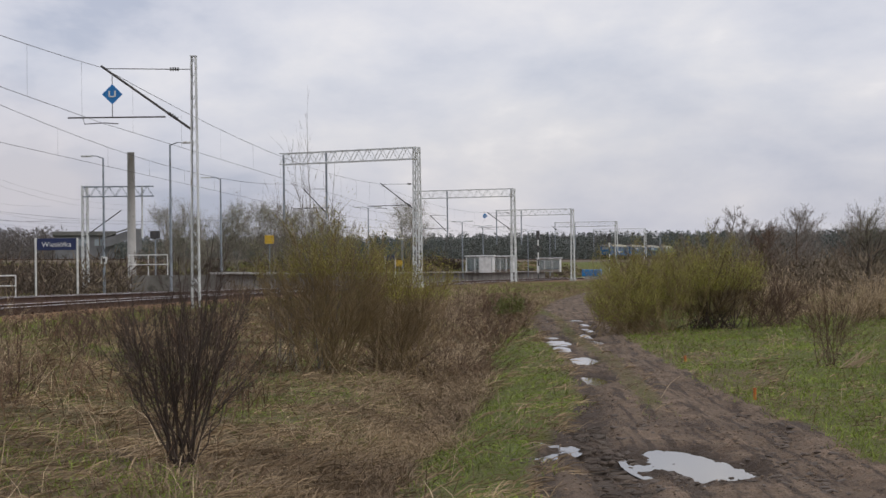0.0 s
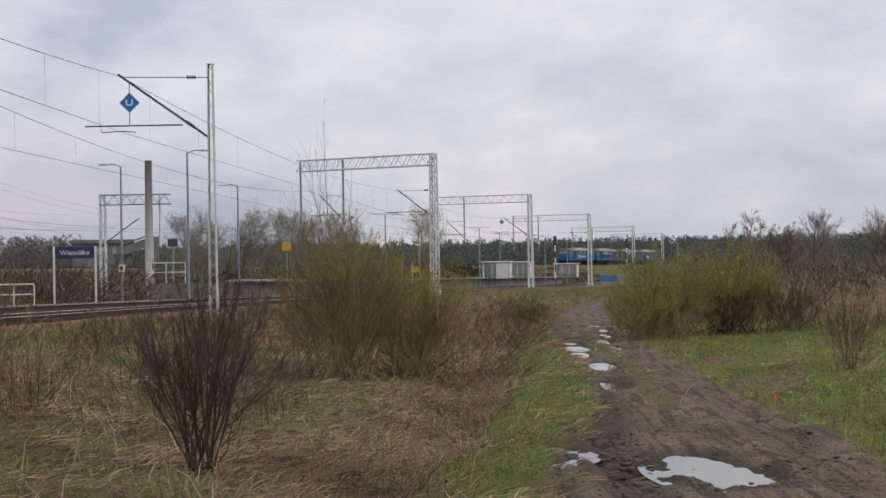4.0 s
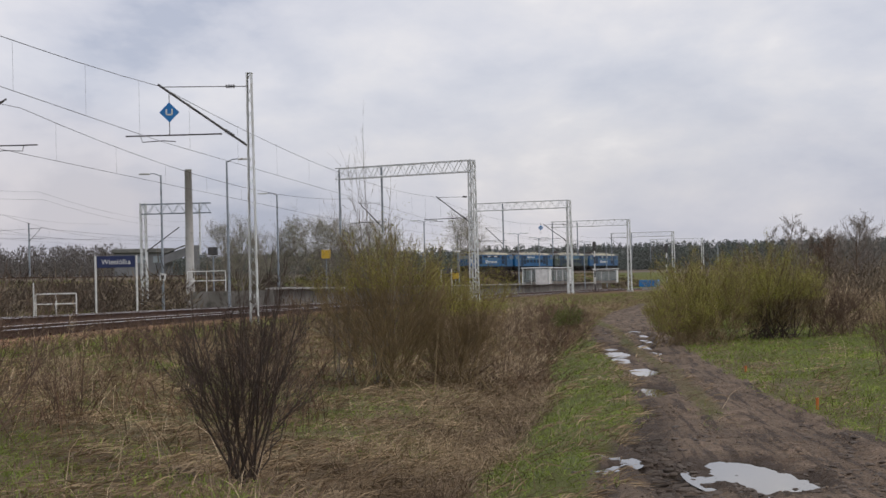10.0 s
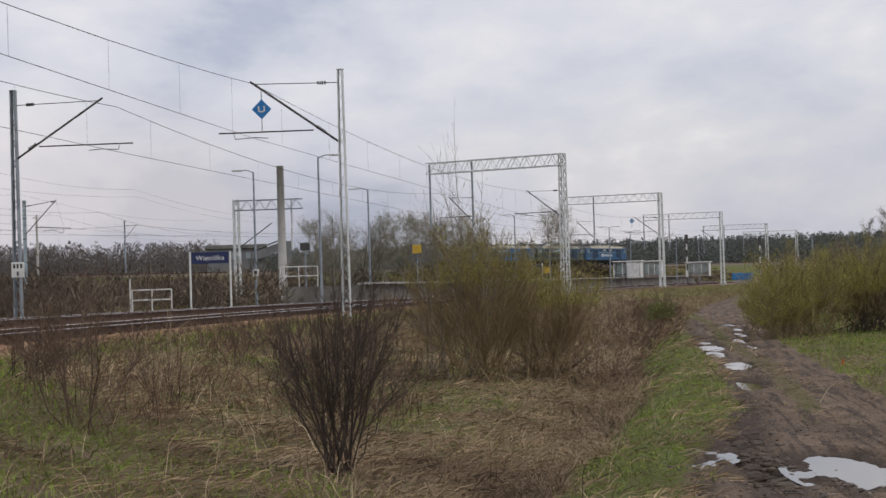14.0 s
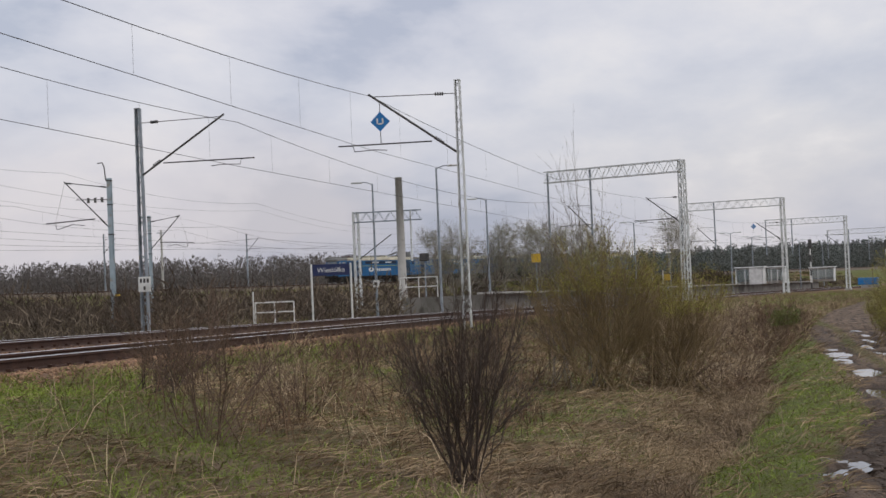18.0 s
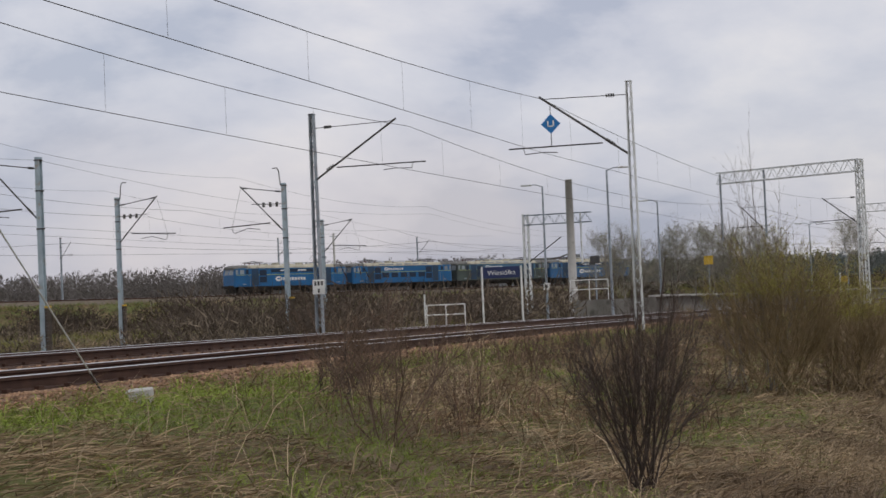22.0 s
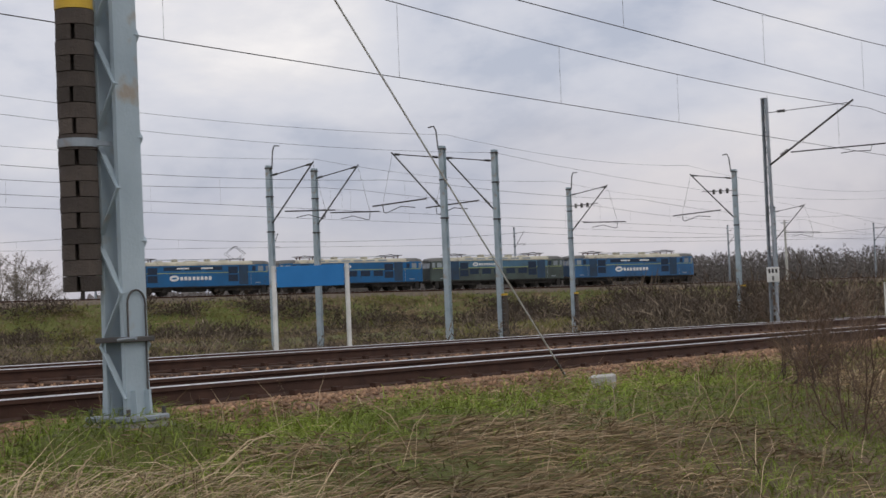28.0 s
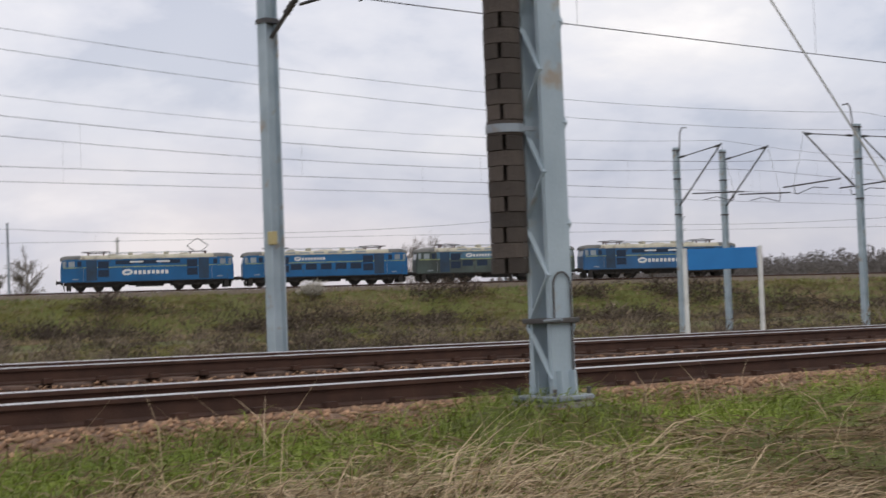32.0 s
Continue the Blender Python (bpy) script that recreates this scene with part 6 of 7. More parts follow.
    stand("straw", rng, x, y, rng.uniform(0.2, 0.6, n), np.abs(rng.normal(0.3, 0.3, n)), 0.3 * rng.random(n), rng.uniform(0.003, 0.007, n), "stalk", "long pale straw bent over in the grass", "grass", 2.0 * wave(x, y, 37, 1.2) + rng.normal(0, 0.7, n), 0.06 * rng.random(n))
    # thin tall stalks close to the lane's viewpoint
    n = 90
    b, d = np.radians(rng.uniform(47, 66, n)), rng.uniform(5.3, 7.5, n)
    keep = (wave(b * 40, d, 29, 2.0) > -0.1)
    x, y = (-d * np.sin(b))[keep], (d * np.cos(b))[keep]
    n = len(x)
    stand("dry_stalks", rng, x, y, rng.uniform(0.35, 0.8, n), rng.uniform(0.9, 1.5, n), 0.15 * rng.random(n), rng.uniform(0.004, 0.007, n), "stalk", "tall pale dry stalks standing in the grass", "weeds")


build_grass()


def build_clods():
    """Stones and clods of dried mud on the lane."""
    g = np.random.default_rng(15)
    n = 16000
    y = 7 * (50 / 7) ** g.random(n)
    l, r = lane_edges(y)
    x = l + (r - l) * g.random(n)
    keep = wave(x, y, 65, 0.5) + 0.3 * g.normal(size=n) > 0.1
    for px, py, w, ll, dep in PUDDLES:
        keep &= (((x - px) / (w * 1.1)) ** 2 + ((y - py) / (ll * 1.1)) ** 2) > 1
    x, y = x[keep], y[keep]
    n = len(y)
    s = g.uniform(0.005, 0.016, n) * np.where(g.random(n) < 0.08, 2.0, 1.0)
    base = np.array([(1, 0, 0), (-1, 0, 0), (0, 1, 0), (0, -1, 0), (0, 0, 1), (0, 0, -1)], float)
    v = base[None] * s[:, None, None] * g.uniform(0.6, 1.3, (n, 6, 1)) * np.array([1, 1, 0.6])
    v = v + np.stack([x, y, ground_z(x, y) + 0.003], -1)[:, None]
    fc = np.array([(0, 2, 4), (2, 1, 4), (1, 3, 4), (3, 0, 4), (2, 0, 5), (1, 2, 5), (3, 1, 5), (0, 3, 5)])
    f = (fc[None] + 6 * np.arange(n)[:, None, None]).reshape(-1, 3)
    tagged(new("mud_clods", raw_mesh("mud_clods", v.reshape(-1, 3), f, "clod")), "small stones and mud clods on the lane", "clods", kind="stuff")
    # churned wet clods beside the puddles and the left rut
    t = thing("churned_mud", "dark wet mud lumps thrown up beside the puddle", "mud", None)
    gg = random.Random(9)
    spots = [(1.93, 12.1, 0.16, 0.22, 26), (2.3, 12.35, 0.14, 0.3, 16), (2.75, 12.6, 0.2, 0.6, 18), (0.85, 13.2, 0.25, 0.3, 16), (1.62, 13.5, 0.06, 0.9, 20), (3.05, 13.2, 0.25, 1.2, 24), (3.3, 15.0, 0.16, 2.2, 40), (2.9, 11.9, 0.3, 0.7, 24), (1.6, 12.0, 0.1, 0.6, 20), (2.0, 15.6, 0.4, 0.8, 20)]
    for cx, cy, wx, wy, k in spots:
        for _ in range(k):
            xx, yy = cx + gg.gauss(0, wx * 0.6), cy + gg.gauss(0, wy * 0.6)
            zz = float(ground_z(np.array([xx]), np.array([yy]))[0])
            q = gg.uniform(0.022, 0.05)
            part("mud_lump", Shape().box((xx, yy, zz + q * 0.02), (q * gg.uniform(1, 1.8), q * gg.uniform(1, 2.2), q * 0.5), Matrix.Rotation(gg.uniform(0, 3), 3, "Z") @ Matrix.Rotation(gg.uniform(-0.4, 0.4), 3, "X"), q * 0.3), "mud_wet", t)
    # tread marks pressed by a tractor tyre along the left rut
    t = thing("tyre_tread", "row of mud ribs pressed by a tractor tyre", "tyre track", None)
    for k in range(56):
        yy = 10.3 + k * 0.105
        xx = float(rut_x(yy)[0])
        for sd in (-1, 1):
            if gg.random() < 0.22:
                continue
            jx, jy = gg.gauss(0, 0.02), gg.gauss(0, 0.015)
            zz = float(ground_z(np.array([xx + sd * 0.11]), np.array([yy]))[0])
            part("mud_rib", Shape().box((xx + sd * 0.1 + jx, yy + 0.045 * (sd > 0) + jy, zz + gg.uniform(-0.004, 0.01)), (gg.uniform(0.10, 0.2), gg.uniform(0.03, 0.055), 0.045), Matrix.Rotation(sd * 0.38 + gg.gauss(0, 0.2), 3, "Z") @ Matrix.Rotation(gg.gauss(0, 0.12), 3, "Y"), 0.016), "mud_wet", t)


build_clods()


def twig_bush(name, label, x, y, h, spread, stems, mats, seed, leaves=0, leaf_mat=None, leaf_size=0.05, twig=26, stem_r=0.016, lean=(0, 0), z=None, group="bushes", category="bush", fine_w=0.007, low=0.25, leaf_low=0.35, forks=2, wild=0.45, foot=0.16):
    """Stems fan out from one base; each carries side twigs, and these finer ones."""
    rng = np.random.default_rng(seed)
    z = float(ground_z(np.array([x]), np.array([y]))[0]) - 0.04 if z is None else z
    t = thing(name, label, category, pose(x, y, z), group)
    S = Shape()
    B, T, W = [], [], []
    tips = []
    singles, single = [], group == "bushes"
    for i in range(stems):
        singles.append(Shape())
        a = rng.uniform(0, 6.28)
        rr = spread * math.sqrt(rng.random())
        hh = h * rng.uniform(0.55, 1.0) * (1 - 0.25 * rr / spread)
        bx, by = foot * spread * rng.normal(), foot * spread * rng.normal()
        ex, ey = rr * math.cos(a) + lean[0] * hh, rr * math.sin(a) + lean[1] * hh
        pts = []
        for k in range(6):
            u = k / 5
            pts.append(np.array([bx + (ex - bx) * u ** 0.8 + rng.normal(0, 0.018 * h * 0.5) * (k > 0), by + (ey - by) * u ** 0.8 + rng.normal(0, 0.018 * h * 0.5) * (k > 0), hh * u ** 1.05]))
        r0 = stem_r * rng.uniform(0.6, 1.2)
        tgt = singles[-1] if single else S
        tgt.tube([tuple(p) for p in pts], r0, 4, r0 * 0.22, cap=False)
        lines = [(np.array(pts), 1.0)]
        for _ in range(forks):
            u = rng.uniform(0.18, 0.6)
            k = min(4, int(u * 5))
            p = pts[k] + (pts[k + 1] - pts[k]) * (u * 5 - k)
            d = pts[k + 1] - pts[k]
            d = d / (np.linalg.norm(d) + 1e-9) + rng.normal(0, 0.24, 3)
            d[:2] += 0.10 * np.array([math.cos(a), math.sin(a)])
            d[2] = abs(d[2])
            d /= np.linalg.norm(d)
            ln = hh * (1 - u) * rng.uniform(0.55, 0.95)
            br = np.array([p + d * ln * q + np.array([0, 0, 0.10 * ln * q * q]) + rng.normal(0, 0.008 * h, 3) * (q > 0) for q in (0, 0.2, 0.4, 0.6, 0.8, 1.0)])
            tgt.tube([tuple(q) for q in br], r0 * 0.5, 3, r0 * 0.14, cap=False)
            lines.append((br, 0.0))
        for j in range(twig):
            pts, main = lines[rng.integers(0, len(lines))]
            lo = low if main else 0.1
            u = lo + (0.98 - lo) * rng.random() ** 0.8
            k = min(4, int(u * 5))
            p = pts[k] + (pts[k + 1] - pts[k]) * (u * 5 - k)
            d = (pts[k + 1] - pts[k])
            d = d / (np.linalg.norm(d) + 1e-9) + rng.normal(0, wild, 3)
            d[2] = abs(d[2]) * 0.8 + 0.1
            d /= np.linalg.norm(d)
            ln = h * rng.uniform(0.08, 0.20) * (1.15 - 0.6 * u)
            q = p + d * ln
            B.append(p); T.append(q); W.append(fine_w)
            tips.append(q)
            for _ in range(3):
                v = rng.uniform(0.25, 0.95)
                pp = p + d * ln * v
                dd = d + rng.normal(0, wild * 0.8, 3)
                dd /= np.linalg.norm(dd)
                qq = pp + dd * ln * rng.uniform(0.25, 0.55)
                B.append(pp); T.append(qq); W.append(fine_w * 0.75)
                tips.append(pp + (qq - pp) * rng.random())
    if single:
        for one in singles:
            part("stem", one, mats[0], t)
    else:
        tagged(part("stem_clump", S, mats[0], t), kind="stuff")
    tagged(part("crown", tri_mesh("crown", np.array(B), np.array(T), np.array(W), mats[1], rng), None, t), kind="stuff")
    if leaves:
        tips = np.array(tips)
        ok = tips[tips[:, 2] > leaf_low * h]
        c = ok[rng.integers(0, len(ok), leaves)] + rng.normal(0, 0.035 * h * 0.5, (leaves, 3))
        d = rng.normal(size=(leaves, 3))
        d /= np.linalg.norm(d, axis=1)[:, None]
        sz = leaf_size * rng.uniform(0.5, 1.2, leaves)
        tagged(part("foliage", tri_mesh("foliage", c, c + d * sz[:, None], sz * 0.55, leaf_mat, rng), None, t), kind="stuff")
    return t


DARK, BROWN, WILL, GREY = ("bark", "bark"), ("bark_brown", "bark_brown"), ("bark_willow", "bark_willow"), ("bark_grey", "bark_grey")
# bare bushes between the lane and the main line
twig_bush("bush", "dark bare bush with many upright stems", -2.3, 13.1, 2.55, 0.72, 22, DARK, 113, twig=95, stem_r=0.012, fine_w=0.0034, low=0.15, forks=3, wild=0.4, foot=0.10)
twig_bush("bush", "reddish brown bare bush with thin arching stems", -4.85, 13.95, 2.3, 0.95, 14, ("bark_brown", "bark_brown"), 112, twig=70, stem_r=0.009, fine_w=0.0040, low=0.10, forks=3)
twig_bush("bush", "low brown bare shrub in dead grass", -4.65, 16.1, 1.5, 0.55, 24, ("bark_brown", "stalk"), 103, twig=12, stem_r=0.007, fine_w=0.005)
twig_bush("bush", "small bare brown shrub at the edge of the bank", -6.6, 17.6, 1.5, 0.8, 22, BROWN, 104, twig=14, stem_r=0.007, fine_w=0.005)
twig_bush("willow_bush", "large willow bush, ochre twigs just turning yellow-green", -1.85, 23.7, 2.9, 1.15, 64, WILL, 105, leaves=15000, leaf_mat="leaf_willow", leaf_size=0.022, twig=60, stem_r=0.010, fine_w=0.0055, leaf_low=0.55, low=0.15, forks=2, wild=0.22, foot=0.22)
twig_bush("willow_bush", "spreading willow shoots beside the large bush", -0.75, 24.4, 2.6, 1.0, 50, WILL, 106, leaves=16000, leaf_mat="leaf_willow", leaf_size=0.022, twig=60, stem_r=0.009, fine_w=0.0055, leaf_low=0.5, low=0.15, forks=2, wild=0.22, foot=0.22)
twig_bush("sapling", "slender bare sapling rising out of the willow", -1.95, 23.9, 4.5, 0.6, 8, GREY, 107, twig=40, stem_r=0.011, fine_w=0.0042, low=0.3, forks=2, wild=0.2)
twig_bush("sapling", "pair of thin bare saplings with pale twigs", -2.55, 24.6, 4.1, 0.9, 8, GREY, 108, twig=40, stem_r=0.010, fine_w=0.0042, low=0.3, forks=2, wild=0.2)
g = random.Random(77)
for i in range(46):
    y = 24.5 + 0.72 * i + g.uniform(-0.6, 0.6)
    x = -1.3 + 0.075 * (y - 11) + g.uniform(-1.5, 0.8) + float(bend(y)) * 0.5
    twig_bush("bramble", "low brown bramble thicket on the slope", x, y, g.uniform(0.6, 1.45), g.uniform(0.7, 1.2), 18, (("weed", "weed"), BROWN, ("bark_brown", "stalk"))[i % 3], 200 + i, twig=16, stem_r=0.007, fine_w=0.009, low=0.05, group="brambles")
for i in range(26):
    y = 16.0 + 1.2 * i + g.uniform(-0.7, 0.7)
    x = -5.6 + g.uniform(-1.4, 2.6) + float(bend(y)) * 0.9
    twig_bush("shrub", "thin bare shrub on the railway bank", x, y, g.uniform(0.7, 1.5), g.uniform(0.4, 0.9), 14, BROWN if i % 2 else ("bark", "weed"), 240 + i, twig=16, stem_r=0.009, fine_w=0.007, group="bank shrubs")
twig_bush("shrub", "green-tinged round shrub by the lane's bend", 2.0, 47.0, 1.5, 0.55, 30, WILL, 270, leaves=3500, leaf_mat="leaf_green", leaf_size=0.05, twig=14, stem_r=0.010, fine_w=0.009)
# willows beside the lane
twig_bush("willow_bush", "rounded willow bush with yellow-green young leaves", 5.0, 36.5, 2.6, 1.6, 100, WILL, 280, leaves=52000, leaf_mat="leaf_olive", leaf_size=0.024, twig=46, stem_r=0.010, fine_w=0.008, leaf_low=0.28, low=0.1, forks=1, wild=0.2, foot=0.42)
twig_bush("willow_bush", "tall dense willow bush with fresh leaves", 6.6, 37.2, 2.75, 1.35, 90, ("bark", "bark_willow"), 281, leaves=42000, leaf_mat="leaf_olive", leaf_size=0.024, twig=46, stem_r=0.012, fine_w=0.008, leaf_low=0.38, low=0.12, forks=1, wild=0.2, foot=0.3)
twig_bush("willow_bush", "smaller willow at the lane's edge", 4.2, 35.0, 1.8, 0.95, 60, WILL, 282, leaves=18000, leaf_mat="leaf_olive", leaf_size=0.025, twig=36, stem_r=0.009, fine_w=0.008, leaf_low=0.2, low=0.1, forks=1, wild=0.2, foot=0.42)
twig_bush("bush", "brown bare bush behind the willows", 8.2, 38.0, 1.9, 1.2, 60, BROWN, 283, twig=40, stem_r=0.009, fine_w=0.007, forks=1, wild=0.25, foot=0.4)
twig_bush("bush", "thin bare bush in the meadow", 6.1, 24.0, 1.75, 0.6, 16, BROWN, 284, twig=40, stem_r=0.007, fine_w=0.0045, forks=2, wild=0.3)
for i in range(12):
    twig_bush("reeds", "stand of dry russet reeds", 8.2 + 0.62 * i + g.uniform(-0.4, 0.4), 41 + g.uniform(-2, 3), 1.7, 0.9, 46, ("grass_ditch", "stalk"), 290 + i, twig=9, stem_r=0.007, fine_w=0.010, low=0.05, group="reed stands", category="reeds")
# cut branches heaped in the meadow
for hx, hy, a0 in ((6.3, 23.6, 0.3), (7.1, 22.9, 1.0)):
    t = thing("branch_heap", "small heap of pale cut branches in the grass", "branches", pose(hx, hy, 0.0, 0, 0, 30))
    for i in range(14):
        a = a0 + g.uniform(-0.5, 0.5)
        part("branch", Shape().tube([(g.uniform(-0.15, 0.15), g.uniform(-0.1, 0.1), 0.02), (math.cos(a) * 0.6, math.sin(a) * 0.3, g.uniform(0.05, 0.35))], 0.008, 5, 0.004), "grass_ditch", t)


def bare_tree(name, label, x, y, h, mats, seed, crown=0.36, leaves=0, leaf_mat=None, trunk=0.12, fine=0.02, limbs=22, z=None, group="trees"):
    """Tapered trunk, limbs and a fine crown."""
    rng = np.random.default_rng(seed)
    z = float(ground_z(np.array([x]), np.array([y]))[0]) - 0.1 if z is None else z
    t = thing(name, label, "tree", pose(x, y, z), group)
    tp = [np.array([rng.normal(0, 0.012 * h) * (k > 0), rng.normal(0, 0.012 * h) * (k > 0), h * 0.9 * k / 6]) for k in range(7)]
    part("trunk", Shape().tube([tuple(p) for p in tp], trunk, 7, trunk * 0.15), mats[0], t)
    S = Shape()
    B, T, W = [], [], []
    for i in range(limbs):
        u = rng.uniform(0.22, 0.95)
        k = min(5, int(u * 6))
        p = tp[k] + (tp[k + 1] - tp[k]) * (u * 6 - k)
        a = rng.uniform(0, 6.28)
        el = rng.uniform(0.35, 1.15)
        ln = h * crown * (1.15 - 0.75 * u) * rng.uniform(0.6, 1.1)
        d = np.array([math.cos(a) * math.cos(el), math.sin(a) * math.cos(el), math.sin(el)])
        m = p + d * ln * 0.5
        q = p + d * ln + np.array([0, 0, 0.12 * ln])
        r0 = trunk * 0.36 * (1.1 - u)
        part("limb", Shape().tube([tuple(p), tuple(m), tuple(q)], r0, 4, r0 * 0.25, cap=False), mats[0], t)
        for j in range(20):
            v = rng.uniform(0.2, 1.0)
            pp = p + (q - p) * v
            dd = d + rng.normal(0, 0.6, 3)
            dd /= np.linalg.norm(dd)
            l2 = ln * rng.uniform(0.18, 0.42)
            qq = pp + dd * l2
            B.append(pp); T.append(qq); W.append(fine)
            for _ in range(7):
                w = rng.uniform(0.2, 1.0)
                p3 = pp + dd * l2 * w
                d3 = dd + rng.normal(0, 0.55, 3)
                d3 /= np.linalg.norm(d3)
                B.append(p3); T.append(p3 + d3 * l2 * rng.uniform(0.3, 0.6)); W.append(fine * 0.6)
    B, T = np.array(B), np.array(T)
    tagged(part("crown", tri_mesh("crown", B, T, np.array(W), mats[1], rng), None, t), kind="stuff")
    if leaves:
        c = T[rng.integers(0, len(T), leaves)] + rng.normal(0, 0.02 * h, (leaves, 3))
        d = rng.normal(size=(leaves, 3))
        d /= np.linalg.norm(d, axis=1)[:, None]
        sz = rng.uniform(0.03, 0.06, leaves) * h / 5
        tagged(part("foliage", tri_mesh("foliage", c, c + d * sz[:, None], sz * 0.6, leaf_mat, rng), None, t), kind="stuff")
    return t


TREES = [  # x, y, height, kind
    (18.6, 66.0, 3.9, 1), (20.6, 67.0, 3.9, 1), (15.5, 66.0, 3.7, 0), (14.6, 68.0, 3.5, 0), (16.6, 70.0, 4.3, 0), (19.6, 71, 4.4, 0), (13.4, 64, 2.9, 0), (17.6, 73, 4.2, 0),
    (23.5, 122.0, 7.0, 2), (24.7, 124.0, 6.4, 2), (22.6, 125.0, 6.0, 2), (26.0, 119.0, 5.6, 2), (26.0, 96, 4.4, 0), (20.5, 92, 4.2, 0), (18.0, 88, 4.0, 0), (30, 100, 4.6, 0),
    (15.5, 80, 3.6, 0), (12.6, 78, 3.2, 0), (34, 92, 5.6, 1), (30, 82, 4.6, 0), (25.5, 74, 3.8, 0), (22, 70, 3.4, 1), (28.5, 68, 4.6, 0), (24, 62, 4.0, 0),
] + [(-d0 * math.sin(radians(b0)), d0 * math.cos(radians(b0)), h0, 3) for b0, d0, h0 in ((10.4, 150, 8.6), (9.7, 152, 9.0), (8.3, 160, 8.4), (7.7, 158, 9.2), (7.0, 163, 9.4), (6.4, 160, 9.0), (5.8, 164, 9.2), (5.2, 162, 8.8), (4.6, 165, 8.8), (4.1, 166, 7.8), (1.5, 300, 12.5), (1.0, 305, 12.0), (9.1, 156, 7.6))]
for i, (x, y, h, k) in enumerate(TREES):
    if k == 0:
        # grey and pale twig colours on some trees imitate haze
        bare_tree("tree", "bare brown broadleaf tree with a dense twig crown", x, y, h, BROWN if i % 3 == 0 else ("bark_grey", "bark_pale") if i % 3 == 1 else ("bark_brown", "bark_grey"), 400 + i, 0.42, trunk=0.07, fine=0.011, limbs=36)
    elif k == 1:
        bare_tree("tree", "spreading tree with buds just greening", x, y, h, ("bark", "bark_grey"), 400 + i, 0.55, 5000, "bud", trunk=0.10, fine=0.010, limbs=44)
    elif k == 2:
        bare_tree("birch_tree", "slim pale birch without leaves", x, y, h, GREY, 400 + i, 0.26, trunk=0.09, fine=0.022, limbs=20)
    else:
        bare_tree("tree", "bare grey tree behind the platform", x, y, h, ("bark_pale", "bark_pale"), 400 + i, 0.46, 5000, "bud", trunk=0.12, fine=0.02, limbs=44)
for i, (b, d, h, k) in enumerate(((48.4, 420, 21, 2), (49.2, 424, 23, 2), (49.7, 430, 22, 2), (50.3, 421, 20, 2), (48.8, 418, 20, 2), (64.2, 232, 13, 2), (65.2, 236, 10, 2))):
    x, y = -d * math.sin(radians(b)), d * math.cos(radians(b))
    bare_tree("tree", "lone bare tree far across the fields", x, y, h, GREY, 460 + i, 0.38, trunk=0.3, fine=0.09, limbs=30, group="far trees")


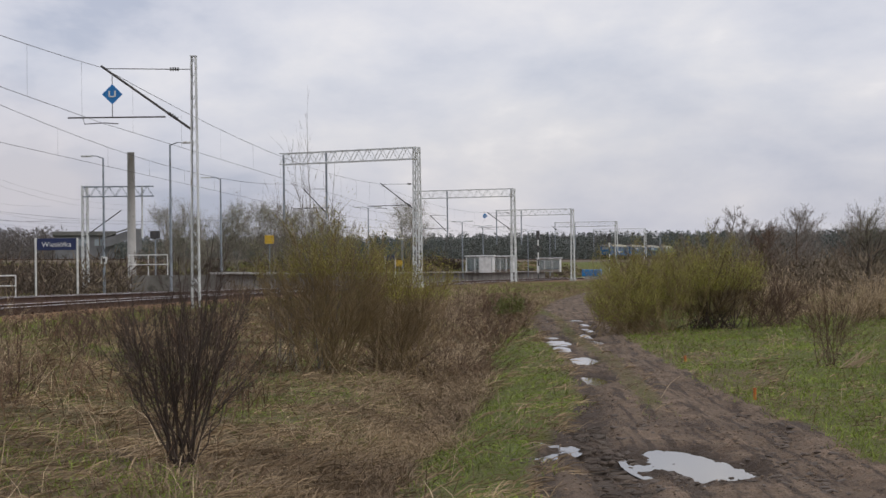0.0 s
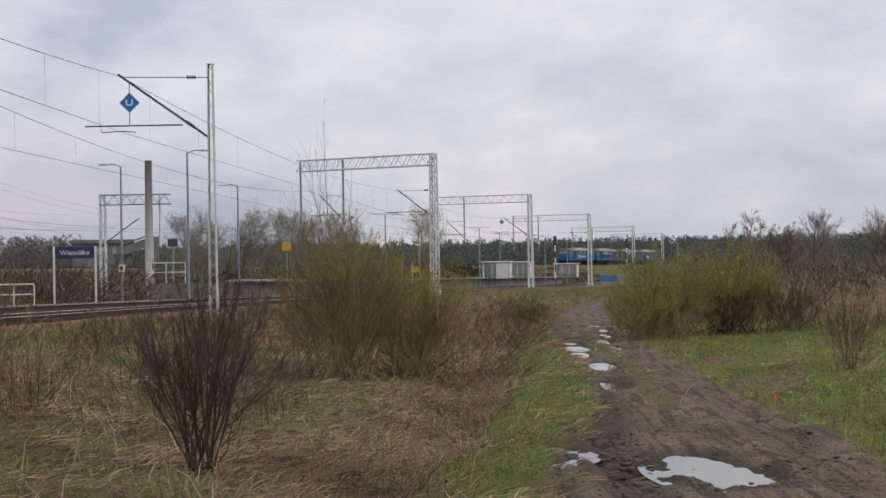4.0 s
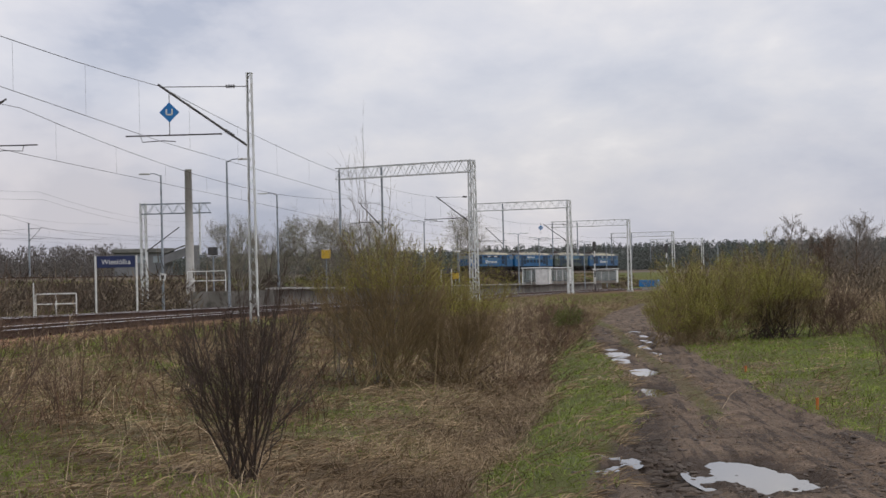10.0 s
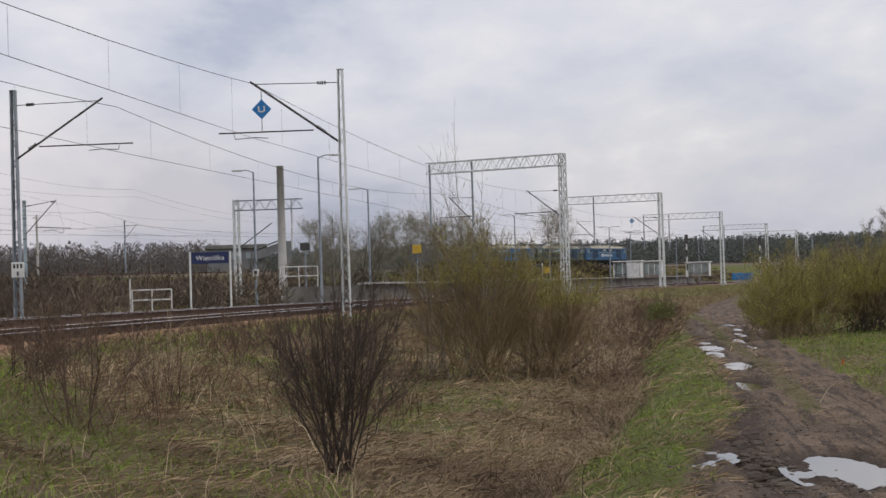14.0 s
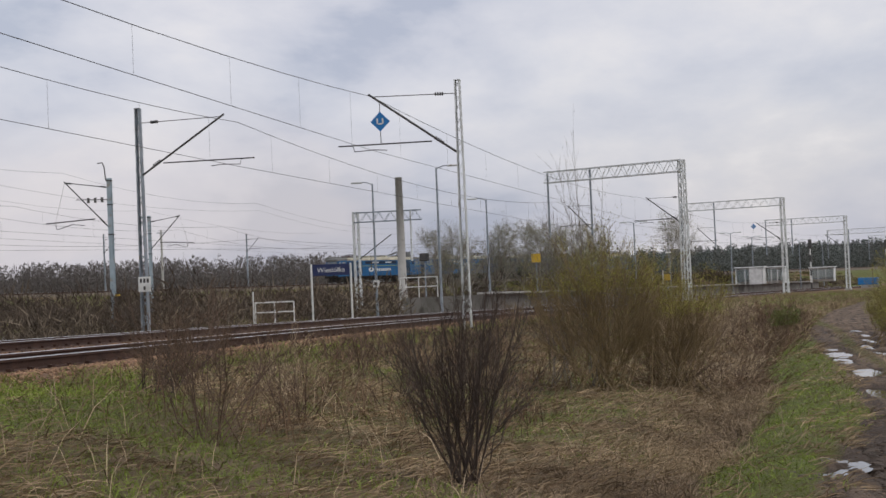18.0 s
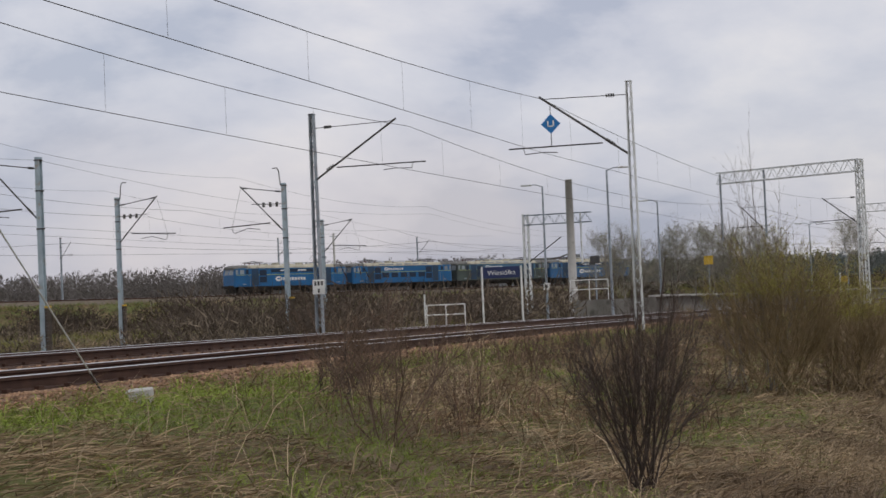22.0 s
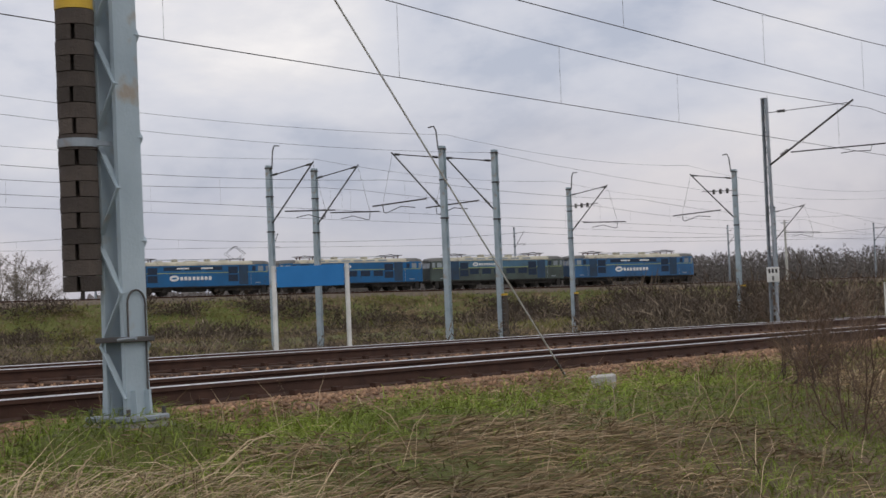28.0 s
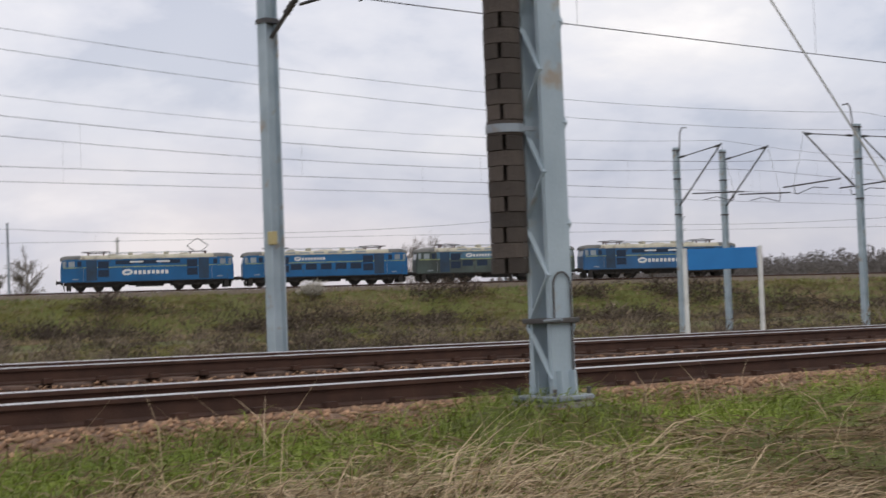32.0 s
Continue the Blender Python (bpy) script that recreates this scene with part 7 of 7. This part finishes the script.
def scrub_field():
    """Brown scrub over the low ground beyond the main line."""
    rng = np.random.default_rng(61)
    P, H, M = [], [], []
    for _ in range(9000):
        b = rng.uniform(-16, 66)
        d = rng.uniform(32, 330) if rng.random() < 0.75 else rng.uniform(32, 120)
        x, y = -d * math.sin(radians(b)), d * math.cos(radians(b))
        u = x - float(bend(y))
        if -21.8 < u < 2 or u > 2 and (b > -7 or y < 60):
            continue
        q = np.hypot(LX - x, LY - y)
        k = int(np.argmin(q))
        if q[k] < 5.5:
            continue
        near = math.hypot(LX[k], LY[k])
        if d > near + 6 and b > 40:
            continue
        if abs(x + 44.8) < 4.6:
            continue
        h = rng.uniform(0.9, 2.6)
        if q[k] < 18 and d < near:
            h = rng.uniform(0.5, 1.7)
        elif 10 < b < 33 and 60 < d < near - 18:
            h = rng.uniform(1.6, 4.2)
        if b > 27:
            h *= 0.75
        if u > 2:
            h = rng.uniform(1.4, 2.8)
        P.append((x, y)); H.append(h); M.append(0.47 if u > 2 else (0.70 if b > 27 else 0.28) + 0.11 * rng.normal() + 0.95 * float(wave(x, y, 81, 9.0)) + 0.3 * float(wave(x, y, 83, 5.0)))
    for _ in range(5200):
        s0 = rng.uniform(60, 520)
        bx, by, bz, bh = on_line(s0)
        o = rng.uniform(3.4, 20)
        P.append((bx + o * math.cos(bh), by - o * math.sin(bh)))
        H.append(rng.uniform(0.3, 0.8) if o < 7 else rng.uniform(0.5, 1.5))
        M.append(0.92 + 0.10 * rng.normal() + 0.95 * float(wave(*P[-1], 81, 9.0)) + 0.35 * float(wave(*P[-1], 83, 5.0)))
    # dark thickets and yellow tussocks standing in clumps
    for _ in range(170):
        s0, o0 = rng.uniform(120, 500), rng.uniform(8, 24)
        kind = rng.choice([0.1, 0.1, 0.1, 0.62, 1.3])
        for _ in range(30):
            bx, by, bz, bh = on_line(s0 + rng.normal(0, 2.6))
            o = o0 + rng.normal(0, 1.2)
            P.append((bx + o * math.cos(bh), by - o * math.sin(bh)))
            H.append(rng.uniform(1.3, 2.4) if kind < 0.5 else rng.uniform(0.9, 1.5))
            M.append(kind)
    P, H, M = np.array(P), np.array(H), np.array(M)
    Z = ground_z(P[:, 0], P[:, 1])
    # rounded bushes of short twigs, and tufts of rank grass between them
    for name, mat, lo, hi, label, grass in (("brown_scrub", "scrub_brown", -9, 0.40, "dense brown scrub on the low ground", 0), ("bare_scrub", "scrub", 0.40, 0.55, "greyer bare scrub on the low ground", 0), ("green_scrub", "scrub_olive", 0.52, 0.98, "yellow-green grass tufts on the far bank", 1), ("tan_scrub", "grass_ditch", 0.98, 9, "tan dry thickets on the far bank", 1)):
        m = (M >= lo) & (M < hi)
        p, h, z = P[m], H[m] * (0.6 if grass else 1.0), Z[m]
        far = np.hypot(p[:, 0], p[:, 1])
        reps = np.where(far < 75, 150, np.where(far < 130, 80, 34))
        own = np.repeat(np.arange(len(p)), reps)
        dist, hh, N = far[own], h[own], len(own)
        d = rng.normal(0, 1.0, (N, 3))
        d /= np.linalg.norm(d, axis=1)[:, None]
        d[:, 2] = np.abs(d[:, 2])
        r = rng.random(N) ** 0.4
        wide = 1.1 if grass else 0.62
        base = np.stack([p[own, 0] + d[:, 0] * r * hh * wide, p[own, 1] + d[:, 1] * r * hh * wide, z[own] - 0.05 + d[:, 2] * r * hh * (0.35 if grass else 0.85)], 1)
        e = d * 0.7 + rng.normal(0, 0.45, (N, 3))
        e[:, 2] = np.abs(e[:, 2]) + (0.5 if grass else 0.15)
        e /= np.linalg.norm(e, axis=1)[:, None]
        tip = base + e * (hh * rng.uniform(0.08, 0.22, N) * (1 + dist / 260))[:, None]
        w = (0.008 + 0.00055 * dist) * rng.uniform(0.7, 1.6, N)
        tagged(new(name, tri_mesh(name, base, tip, w, mat, rng)), label, "scrub", kind="stuff")



scrub_field()
s0 = min(range(150, 500), key=lambda s: abs(math.degrees(math.atan2(-on_line(s)[0], on_line(s)[1])) - 54.2))
bx, by, bz, bh = on_line(s0)
twig_bush("blossom_bush", "pale bush in white blossom on the far bank", bx + 8 * math.cos(bh), by - 8 * math.sin(bh), 2.4, 1.6, 30, GREY, 330, leaves=5000, leaf_mat="blossom", leaf_size=0.12, twig=18, stem_r=0.02, fine_w=0.03, leaf_low=0.15)


def bank_grass():
    """Rank grass on the face of the far bank, in patches."""
    rng = np.random.default_rng(67)
    n = 78000
    s = rng.uniform(130, 500, n)
    o = 3.0 + 24 * rng.random(n) ** 0.8
    bx, by, bh = (np.interp(s, LS, a) for a in (LX, LY, LH))
    x, y = bx + o * np.cos(bh), by - o * np.sin(bh)
    m = x - bend(y) < -24
    x, y, o = x[m], y[m], o[m]
    z = ground_z(x, y)
    q = wave(x, y, 85, 7.0) + 0.4 * wave(x, y, 87, 2.5) + 0.12 * rng.normal(size=len(x)) + 0.35 * np.exp(-((o - 5) / 3) ** 2) - 0.16
    for lo, hi, mat, lab, ln in ((-9, -0.62, "scrub_brown", "dark brown weeds on the far bank", 1.3), (-0.62, -0.12, "grass_ditch", "tan dry grass on the far bank", 1.0), (-0.12, 0.34, "scrub_olive", "yellow-green rank grass on the far bank", 1.0), (0.34, 9, "grass_bank", "green grass along the top of the far bank", 0.8)):
        k = (q >= lo) & (q < hi)
        c = int(k.sum())
        base = np.stack([x[k], y[k], z[k] - 0.05], 1)
        d = rng.normal(0, 0.35, (c, 3))
        d[:, 2] = 1.0
        tip = base + d * (rng.uniform(0.25, 0.7, c) * ln)[:, None]
        tagged(new("bank_grass", tri_mesh("bank_grass", base, tip, rng.uniform(0.05, 0.13, c), mat, rng)), lab, "grass", kind="stuff")


bank_grass()


def far_woods():
    """Distant woodland round the plain: conifers and bare broadleaf crowns."""
    rng = np.random.default_rng(71)
    sets = {"forest": ([], []), "far_wood": ([], [])}
    for _ in range(4600):
        b = rng.uniform(-30, 46)
        con = b < 13 and rng.random() < 0.88
        if b < 14:
            d, h = rng.uniform(560, 640), rng.uniform(11.0, 13.4)
        else:
            d, h = rng.uniform(380, 470), rng.uniform(9.5, 13.5) * (1.08 if b < 34 else 1.0 if b < 41 else 0.7)
        if con:
            h *= 1.08
        sets["forest" if con else "far_wood"][0].append((-d * math.sin(radians(b)), d * math.cos(radians(b))))
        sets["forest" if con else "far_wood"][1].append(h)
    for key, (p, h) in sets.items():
        p, h = np.array(p), np.array(h)
        k = 130
        n = len(p)
        hh = np.repeat(h, k)
        u = rng.random(n * k) ** (1.1 if key == "forest" else 0.9)
        con = key == "forest"
        rad = hh * ((0.26 * (1.02 - u) + 0.03) if con else 0.30 * np.sin(np.pi * np.clip(u * 0.9 + 0.1, 0, 1)) ** 0.7)
        a = rng.uniform(0, 6.28, n * k)
        r = rad * np.sqrt(rng.random(n * k))
        base = np.stack([np.repeat(p[:, 0], k) + r * np.cos(a), np.repeat(p[:, 1], k) + r * np.sin(a), -1.0 + hh * u * (0.94 if con else 0.9)], 1)
        d = rng.normal(0, 0.5, (n * k, 3))
        d[:, 2] += 0.5 if con else 0.8
        d /= np.linalg.norm(d, axis=1)[:, None]
        tip = base + d * (hh * rng.uniform(0.03, 0.07, n * k))[:, None]
        w = hh * (0.034 if con else 0.02) * rng.uniform(0.5, 1.3, n * k)
        name = "conifer_forest" if con else "bare_woodland"
        # closed ranks behind the single crowns
        bs = np.radians(np.arange(-34, 15, 0.05) if con else np.arange(13, 47, 0.06))
        m0 = len(bs)
        far = 645.0 if con else 478.0
        top = (11.6 if con else 9.0) + 0.8 * wave(bs * 300, bs * 0, 91, 3.0) + rng.normal(0, 0.55, m0)
        rows = []
        for dd, zz in ((far, np.full(m0, -2.0)), (far + 1, top * 0.6), (far + 6, top), (far + 30, np.full(m0, -2.0))):
            rows.append(np.stack([-dd * np.sin(bs), dd * np.cos(bs), zz], 1))
        q = np.arange(4 * m0).reshape(4, m0)
        fc = np.concatenate([np.stack([q[r, :-1], q[r, 1:], q[r + 1, 1:], q[r + 1, :-1]], 1) for r in range(3)])
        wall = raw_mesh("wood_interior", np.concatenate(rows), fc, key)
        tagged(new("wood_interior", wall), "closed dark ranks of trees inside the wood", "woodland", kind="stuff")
        tagged(new(name, tri_mesh(name, base, tip, w, key, rng)), "dark conifer forest along the horizon, colour lightened for haze" if con else "bare woodland along the horizon, colour greyed for haze", "woodland", kind="stuff")


far_woods()

motions()
